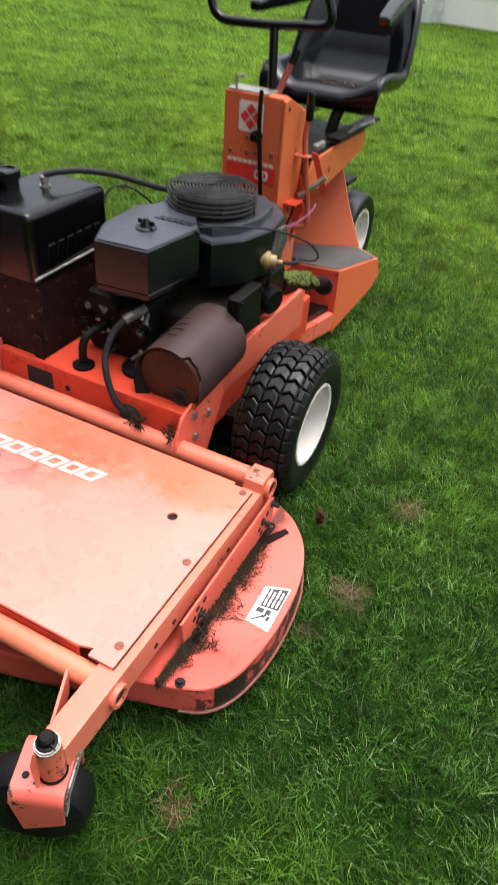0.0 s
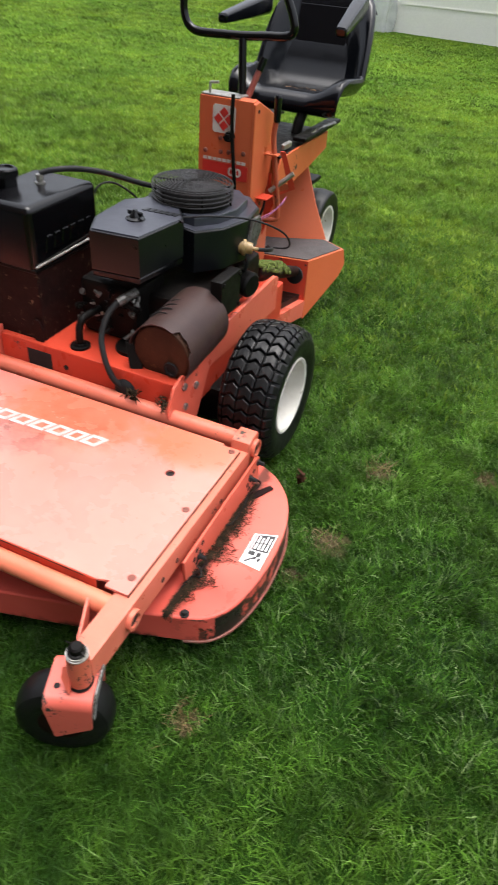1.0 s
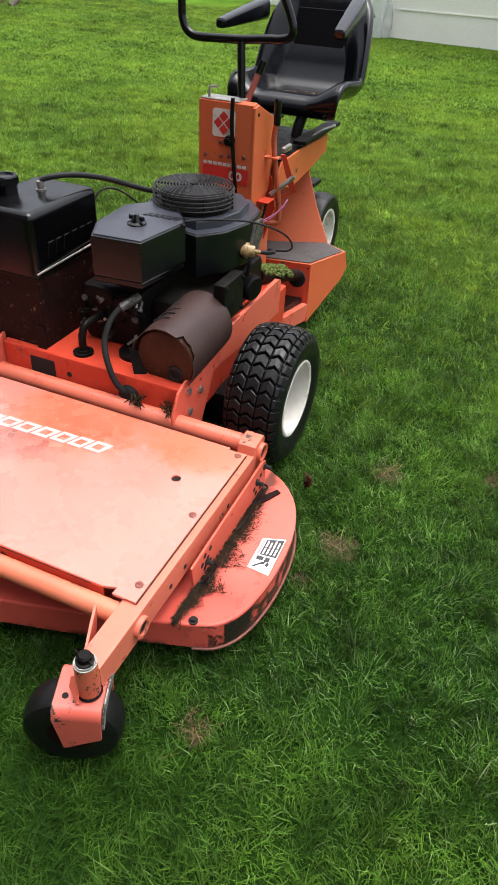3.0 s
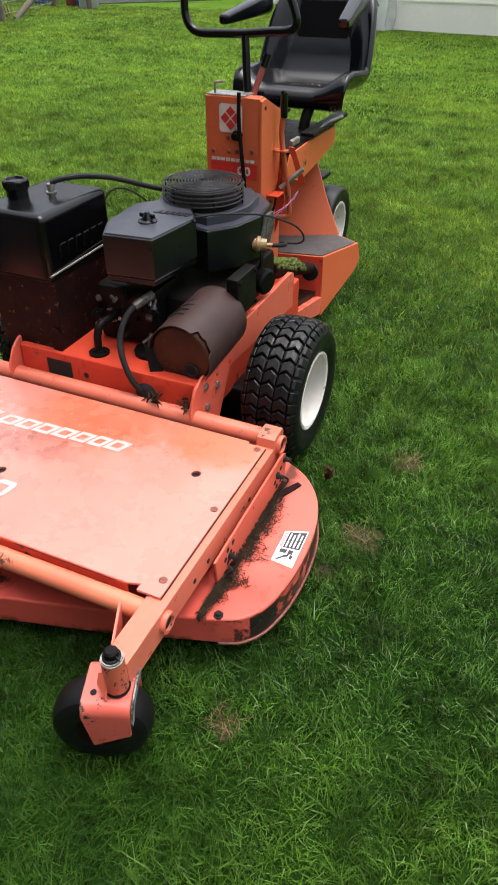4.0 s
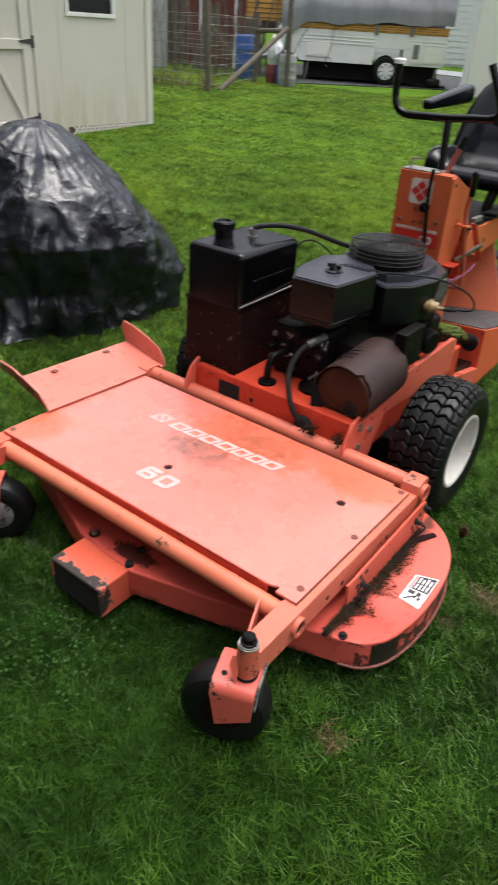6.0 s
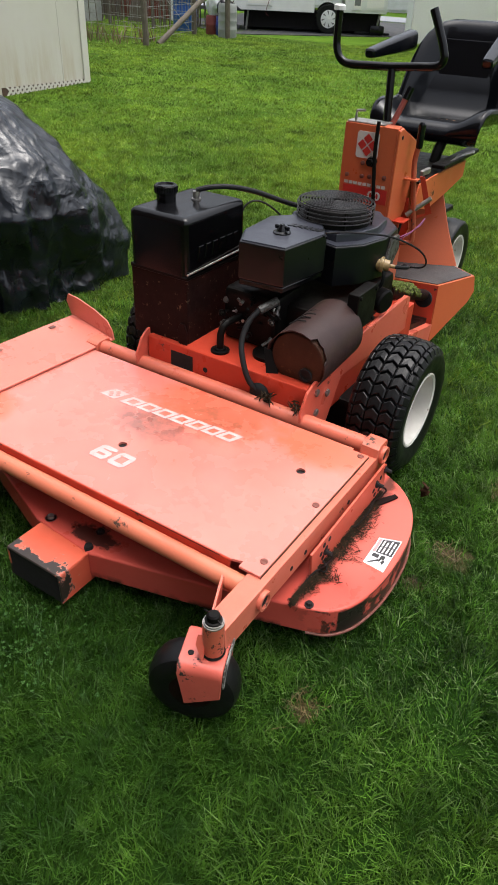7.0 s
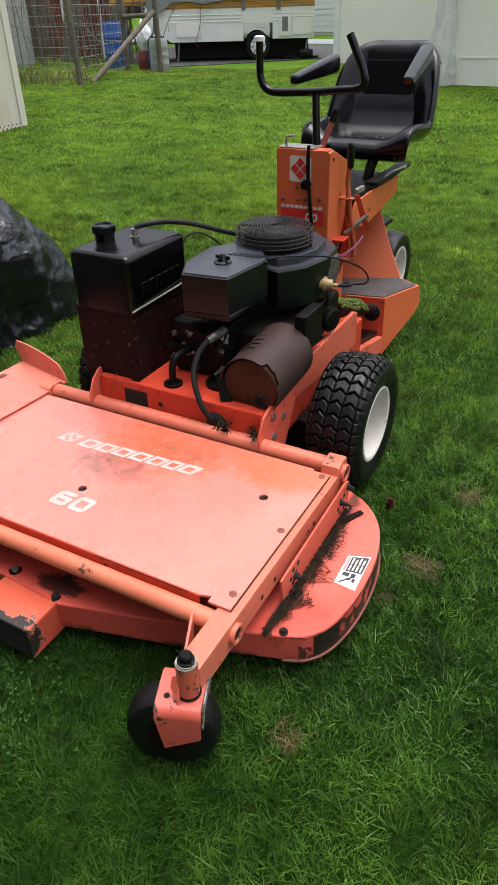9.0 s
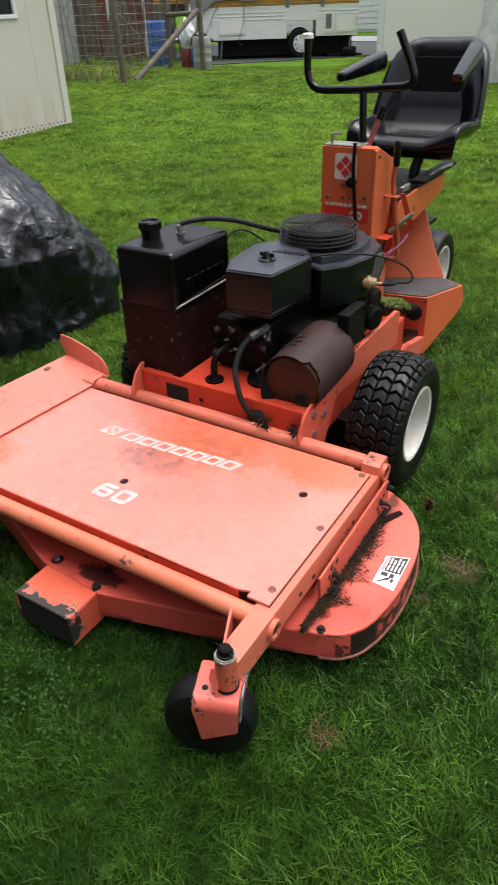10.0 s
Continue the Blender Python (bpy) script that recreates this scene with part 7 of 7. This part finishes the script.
    pf.bsdf.inputs["Transmission Weight"].default_value = 0.35
    solid("plastic_wrap", bm, pfm, "crumpled clear plastic sheet hanging at the garage corner", "plastic sheet", smooth=80)
    # white clapboard house across the road
    h = thing("house", "white clapboard house across the road", "house")
    bm = B()
    box(bm, (-24.0, 33.0, 0.3), (-10.0, 33.3, 5.5))
    part("wall", bm, white_trim, h)
    for k in range(22):
        bm = B()
        box(bm, (-24.0, 32.96, 0.4 + k * 0.23), (-10.0, 33.0, 0.6 + k * 0.23), 0.0)
        part("clapboard", bm, white_trim, h)
    bm = B()
    prism(bm, [(32.6, 5.4), (36.0, 7.6), (39.4, 5.4), (39.4, 5.6), (36.0, 7.8), (32.6, 5.6)], "x", -24.5, -9.5)
    part("roof", bm, roofing, h)


build_shed()
build_tarps()
build_fence()
build_yard_clutter()
build_camper()
build_far()


def build_brush():
    """Bare thin stems and pale junk boards in the rough ground before the barn."""
    rnd = random.Random(17)
    bm = B()
    for k in range(150):
        x, y = rnd.uniform(-15.5, -9.4), rnd.uniform(13.0, 15.6)
        if x > -10.6 and y > 13.6:
            continue
        z, h = rise(x, y) - 0.02, rnd.uniform(0.5, 2.4)
        lx, ly = rnd.gauss(0, 0.14) * h, rnd.gauss(0, 0.08) * h
        tube(bm, [(x, y, z), (x + lx * 0.3, y + ly * 0.3, z + h * 0.5), (x + lx, y + ly, z + h)], rnd.uniform(0.006, 0.016), 5, 2)
        for j in range(3):
            f = rnd.uniform(0.4, 0.9)
            p = Vector((x + lx * f, y + ly * f, z + h * f))
            rod(bm, p, p + Vector((rnd.uniform(-0.3, 0.3), rnd.uniform(-0.2, 0.2), rnd.uniform(0.1, 0.35))), 0.005, 4, 0.002)
    solid("brush", bm, post_wood, "bare brown brush stems behind the wire fence", "brush", "stuff")
    for x, y, w, h, t, mt, note in ((-13.2, 14.6, 0.5, 1.5, 8, post_wood, "weathered plank leaning behind the fence"), (-12.1, 15.3, 0.35, 1.9, -5, post_wood, "weathered plank leaning behind the fence"),
                                   (-14.6, 13.9, 0.7, 0.9, 3, grey_drum, "grey sheet-metal panel leaning behind the fence")):
        bm = B()
        box(bm, (-w / 2, -0.02, 0.0), (w / 2, 0.02, h), 0.006, 1, None)
        ob = solid("leaning_plank" if mt is post_wood else "metal_sheet", bm, mt, note, "plank" if mt is post_wood else "metal sheet", group="planks behind the fence" if mt is post_wood else "")
        ob.matrix_world = pose(x, y, rise(x, y), -9, t, 0)


build_brush()


def build_sky_blocker():
    """A plain dark wall, unseen, added to close the yard and block low sky."""
    bm = B()
    box(bm, (-11.0, -2.2, 0.0), (0.6, -1.9, 5.8))
    return solid("sky_block_wall", bm, barn_dark, "plain dark unseen wall added to close the yard and block sky", "wall", "structure")


build_sky_blocker()


def build_clippings():
    """Matted dry grass caught along the height bracket, on the deck."""
    rnd = random.Random(21)
    bm = B()
    S = 1.08
    for k in range(2400):
        y = rnd.uniform(0.03, 0.5)
        w = 0.027 * (0.35 + math.sin((y - 0.03) / 0.47 * math.pi)) * (0.9 + 1.5 * noise.noise((y * 22, 0, 0)))
        x = 0.05 + abs(rnd.gauss(0, 1)) * max(w, 0.008) * 0.6
        z = 0.124 + rnd.random() * max(0.004, 0.02 - (x - 0.05) * 0.35)
        a = rnd.uniform(0, 6.28)
        d = Vector((math.cos(a), math.sin(a), rnd.uniform(-0.15, 0.2))) * rnd.uniform(0.003, 0.0095)
        p = Vector((x, y, z))
        q = Vector((-d.y, d.x, 0)).normalized() * rnd.uniform(0.0004, 0.0014)
        vs = [bm.verts.new((p + v) * S) for v in (-d - q, -d + q, d + q * 0.3, d - q * 0.3)]
        bm.faces.new(vs)
    ob = solid("grass_clippings", bm, debris_mat, "matted dark dry grass clippings lying on the deck", "clippings", "stuff", smooth=0)
    bm = B()
    for k in range(5):
        a = rnd.uniform(0, 6.28)
        c = Vector((0.135, 0.715, 0.05 + 0.01 * k))
        m = [c + Vector((math.cos(a + t) * r, math.sin(a + t) * r, rnd.uniform(-0.012, 0.02))) for t, r in ((0, 0.022), (0.7, 0.011), (1.6, 0.008), (3.14, 0.02), (4.4, 0.009), (5.4, 0.013))]
        bm.faces.new([bm.verts.new(v) for v in m])
    solid("dead_leaf", bm, surface("dead_leaf_brown", (0.045, 0.018, 0.009), (0.025, 0.011, 0.006), 40.0, 0.8, spec=0.1), "curled brown dead leaf in the grass", "leaf", smooth=0)


build_clippings()


def build_clover():
    """A patch of small three-leaved clover in the lawn before the deck."""
    rnd = random.Random(31)
    bm = B()
    for k in range(190):
        x, y = rnd.gauss(-0.47, 0.1), rnd.gauss(-0.33, 0.08)
        c = Vector((x, y, rnd.uniform(0.016, 0.036)))
        turn, r = rnd.uniform(0, 6.28), rnd.uniform(0.003, 0.0052)
        tilt = Vector((rnd.uniform(-0.3, 0.3), rnd.uniform(-0.3, 0.3), 1)).normalized()
        u, v = frame_of(tilt)
        for j in range(3):
            a = turn + 2.094 * j
            d = u * math.cos(a) + v * math.sin(a)
            e = tilt.cross(d)
            bm.faces.new([bm.verts.new(p) for p in (c, c + d * r * 0.7 + e * r * 0.55, c + d * r * 1.25, c + d * r * 0.7 - e * r * 0.55)])
    leaf = surface("clover_green", (0.02, 0.06, 0.011), (0.038, 0.095, 0.018), 60.0, 0.6, 0.7, spec=0.12)
    solid("clover", bm, leaf, "patch of small three-leaved clover in the lawn", "clover", "stuff", smooth=0)


build_clover()


# ---- grass: single blades, denser and finer near the mower ----
def grass_material(name, c1, c2, c3, patch=0.6, gloss=0.4, darker_spots=(), tufts=13.0):
    """Blades that differ one by one from c1 to c2, a few dry ones in c3, and soft paler and darker patches of lawn."""
    n = Nodes(name)
    isl = n.add("ShaderNodeNewGeometry").outputs["Random Per Island"]
    col = n.mix(n.ramp(isl, 0.15, 0.95), c1, c2)
    col = n.mix(n.ramp(isl, 0.9, 0.95), col, c3)
    col = n.mix(n.ramp(n.noise(0.55, 3.0), 0.4, 0.6, 0.0, patch), col, tuple(v * k for v, k in zip(c2, (1.3, 1.1, 0.9))))
    col = n.mix(n.ramp(n.noise(1.3, 3.0, stretch=(1.0, 1.6, 1.0)), 0.52, 0.66, 0.0, patch), col, n.mix(isl, tuple(v * 0.6 for v in c1), tuple(v * 0.6 for v in c2)))
    # lighter and darker tufts, a hand's width across and smaller
    tuft = n.math("ADD", n.ramp(n.noise(tufts, 3.0, 0.6), 0.36, 0.66, 0.5, 1.25), n.ramp(n.noise(tufts * 0.28, 2.0), 0.38, 0.64, -0.18, 0.25))
    hsv = n.add("ShaderNodeHueSaturation", Color=col)
    n.tree.links.new(tuft, hsv.inputs["Value"])
    col = hsv.outputs[0]
    # darker patches with ragged edges: x, y, radius
    sep = n.add("ShaderNodeSeparateXYZ", Vector=n.coord)
    for x, y, r in darker_spots:
        dx, dy = n.math("SUBTRACT", sep.outputs[0], x), n.math("SUBTRACT", sep.outputs[1], y)
        d = n.math("SQRT", n.math("ADD", n.math("MULTIPLY", dx, dx), n.math("MULTIPLY", dy, dy)), 0.0)
        d = n.math("ADD", d, n.math("MULTIPLY", n.math("SUBTRACT", n.noise(3.5, 5.0), 0.5), 0.9))
        col = n.mix(n.ramp(d, r * 0.35, r, 0.6, 0.0), col, (0.014, 0.058, 0.008))
    n.bsdf.inputs["Specular IOR Level"].default_value = gloss
    n.out(Base_Color=col, Roughness=0.42)
    tr = n.add("ShaderNodeBsdfTranslucent", Color=col)
    mx = n.add("ShaderNodeMixShader", Fac=0.35)
    n.tree.links.new(n.bsdf.outputs[0], mx.inputs[1])
    n.tree.links.new(tr.outputs[0], mx.inputs[2])
    n.tree.links.new(mx.outputs[0], n.tree.nodes["Material Output"].inputs["Surface"])
    return n.mat


def uneven(xy, cell, rng):
    """Soft random values from 0 to 1 over the ground, with humps about a cell wide."""
    g = rng.random((257, 257))
    q = xy / cell
    i = np.floor(q).astype(int)
    f = q - i
    f = f * f * (3 - 2 * f)
    a, b = i[:, 0] % 256, i[:, 1] % 256
    top = g[a, b] * (1 - f[:, 0]) + g[a + 1, b] * f[:, 0]
    low = g[a, b + 1] * (1 - f[:, 0]) + g[a + 1, b + 1] * f[:, 0]
    return top * (1 - f[:, 1]) + low * f[:, 1]


def blades(name, mat_, xy, length, width, rng, label, lean=0.6, short=False):
    """Bent blades as strips of two quads and a tip, or of one quad and a tip."""
    n = len(xy)
    # blades of one tuft lean much the same way and stand about as high
    az = 4 * np.pi * uneven(xy, 0.11, rng) + rng.normal(0, 1.3, n)
    roll = rng.uniform(0, 2 * np.pi, n)
    L = length * rng.uniform(0.5, 1.2, n) * (0.62 + 0.7 * uneven(xy, 0.06, rng))
    w = width * rng.uniform(0.6, 1.3, n)
    bend = lean * rng.uniform(0.25, 1.5, n)
    z0 = np.array([rise(x, y) for x, y in xy]) - 0.006
    side = np.stack([np.cos(roll), np.sin(roll)], 1)
    dirv = np.stack([np.cos(az), np.sin(az)], 1)
    V = np.zeros((n, 7, 3))
    for i, (s, k) in enumerate(((0.0, 1.0), (0.45, 0.85), (0.8, 0.5))):
        off = dirv * (bend * L * s * s)[:, None]
        z = z0 + L * s * (1 - 0.28 * bend * s)
        for j, sg in enumerate((-0.5, 0.5)):
            V[:, i * 2 + j, :2] = xy + off + side * (sg * w * k)[:, None]
            V[:, i * 2 + j, 2] = z
    V[:, 6, :2] = xy + dirv * (bend * L)[:, None]
    V[:, 6, 2] = z0 + L * (1 - 0.28 * bend)
    base = (np.arange(n) * 7)[:, None]
    steps = [[0, 1, 3, 2], [2, 3, 5, 4]]
    if short:
        V = V[:, [0, 1, 2, 3, 6]]
        base = (np.arange(n) * 5)[:, None]
        steps = [[0, 1, 3, 2]]
    quads = np.concatenate([base + np.array([q]) for q in steps], 0)
    tris = base + np.array([[2, 3, 4] if short else [4, 5, 6]])
    me = bpy.data.meshes.new(name)
    me.vertices.add(n * V.shape[1])
    me.vertices.foreach_set("co", V.reshape(-1))
    loops = np.concatenate([quads.reshape(-1), tris.reshape(-1)])
    me.loops.add(len(loops))
    me.loops.foreach_set("vertex_index", loops)
    me.polygons.add(len(quads) + len(tris))
    starts = np.concatenate([np.arange(len(quads)) * 4, len(quads) * 4 + np.arange(len(tris)) * 3])
    me.polygons.foreach_set("loop_start", starts)
    me.update(calc_edges=True)
    me.validate()
    me.materials.append(mat_)
    return tagged(new(name, me), label, "grass", "", "stuff")


def scatter(rng, x0, x1, y0, y1, per, keep=None, tufted=0.55):
    n = int((x1 - x0) * (y1 - y0) * per)
    p = np.stack([rng.uniform(x0, x1, n), rng.uniform(y0, y1, n)], 1)
    # tufts: pull half of the blades towards shared roots
    t = rng.integers(0, max(1, n // 9), n)
    roots = np.stack([rng.uniform(x0, x1, max(1, n // 9)), rng.uniform(y0, y1, max(1, n // 9))], 1)
    pull = rng.random(n) < tufted
    p[pull] = roots[t[pull]] + rng.normal(0, 0.012, (pull.sum(), 2))
    ok = np.ones(n, bool)
    for x, y, r in BARE:
        d = np.hypot(p[:, 0] - x, p[:, 1] - y)
        ok &= (d > r * 0.95) | (rng.random(n) < 0.2)
    for x, y, r in ((-2.32, 1.13, 0.42), (-1.6, -0.2, 0.27)):
        ok &= np.hypot(p[:, 0] - x, p[:, 1] - y) > r
    if keep is not None:
        ok &= keep(p)
    return p[ok]


rng = np.random.default_rng(4)
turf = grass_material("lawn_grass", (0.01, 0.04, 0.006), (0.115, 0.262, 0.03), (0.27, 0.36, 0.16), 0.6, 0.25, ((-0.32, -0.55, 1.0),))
# the far lawn's brightness at a grazing view is put into this paler colour
turf_far_lit = grass_material("yellower_lit_lawn_grass", (0.095, 0.185, 0.023), (0.178, 0.295, 0.04), (0.27, 0.34, 0.12), 0.8, 0.14, (), 7.0)
straw = grass_material("dry_grass", (0.12, 0.09, 0.045), (0.2, 0.155, 0.08), (0.08, 0.1, 0.03))


def reach(p):
    return np.hypot(p[:, 0] - 0.5, p[:, 1] + 0.9)


def in_view(p):
    a = np.degrees(np.arctan2(p[:, 0] - 0.5, p[:, 1] + 0.9))
    return (a > -78 - 25 * (reach(p) < 1.3)) & (a < 14 + 25 * (reach(p) < 1.3))


def share(p, d0, d1):
    """1 inside d0, 0 past d1, so that fine turf thins out where coarser turf takes over."""
    return np.clip((d1 - reach(p)) / (d1 - d0), 0, 1)


def on_lawn(p):
    return (p[:, 0] > -6.8 - 40 * (p[:, 1] > 6.5)) & ~((p[:, 1] > 11.4) & (p[:, 0] > -2.8)) & ~((p[:, 1] > 15.1) & (p[:, 0] > -6.2)) & ~((p[:, 0] < -6.2) & (p[:, 0] > -9.6) & (p[:, 1] > 13.3))


near = scatter(rng, -3.8, 2.2, -1.5, 3.6, 34000, lambda p: in_view(p) & (rng.random(len(p)) < share(p, 1.9, 4.4)))
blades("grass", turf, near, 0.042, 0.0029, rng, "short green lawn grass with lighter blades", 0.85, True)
mid = scatter(rng, -8.0, 3.0, -0.6, 9.0, 6500, lambda p: in_view(p) & on_lawn(p) & (rng.random(len(p)) < share(p, 6.0, 9.0)) & (rng.random(len(p)) > share(p, 1.9, 4.4)))
blades("grass", turf_far_lit, mid, 0.042, 0.0058, rng, "short green lawn grass", 0.85, True)
far = scatter(rng, -14.0, 4.0, 3.0, 16.5, 1700, lambda p: in_view(p) & on_lawn(p) & (rng.random(len(p)) > share(p, 6.0, 9.0)), 0.1)
blades("grass", turf_far_lit, far, 0.032, 0.013, rng, "short yellow-green lawn grass farther off", 1.0, True)
dry = np.concatenate([np.array([x, y]) + rng.normal(0, r * 0.5, (80, 2)) for x, y, r in BARE])
blades("grass", straw, dry, 0.032, 0.003, rng, "dry straw-coloured grass on bare spots", 1.2)
weeds = np.stack([rng.uniform(-12.5, -8.8, 260), rng.uniform(9.2, 10.4, 260)], 1)
blades("grass", straw, weeds, 0.3, 0.02, rng, "tall dry weeds along the wire fence", 0.5)
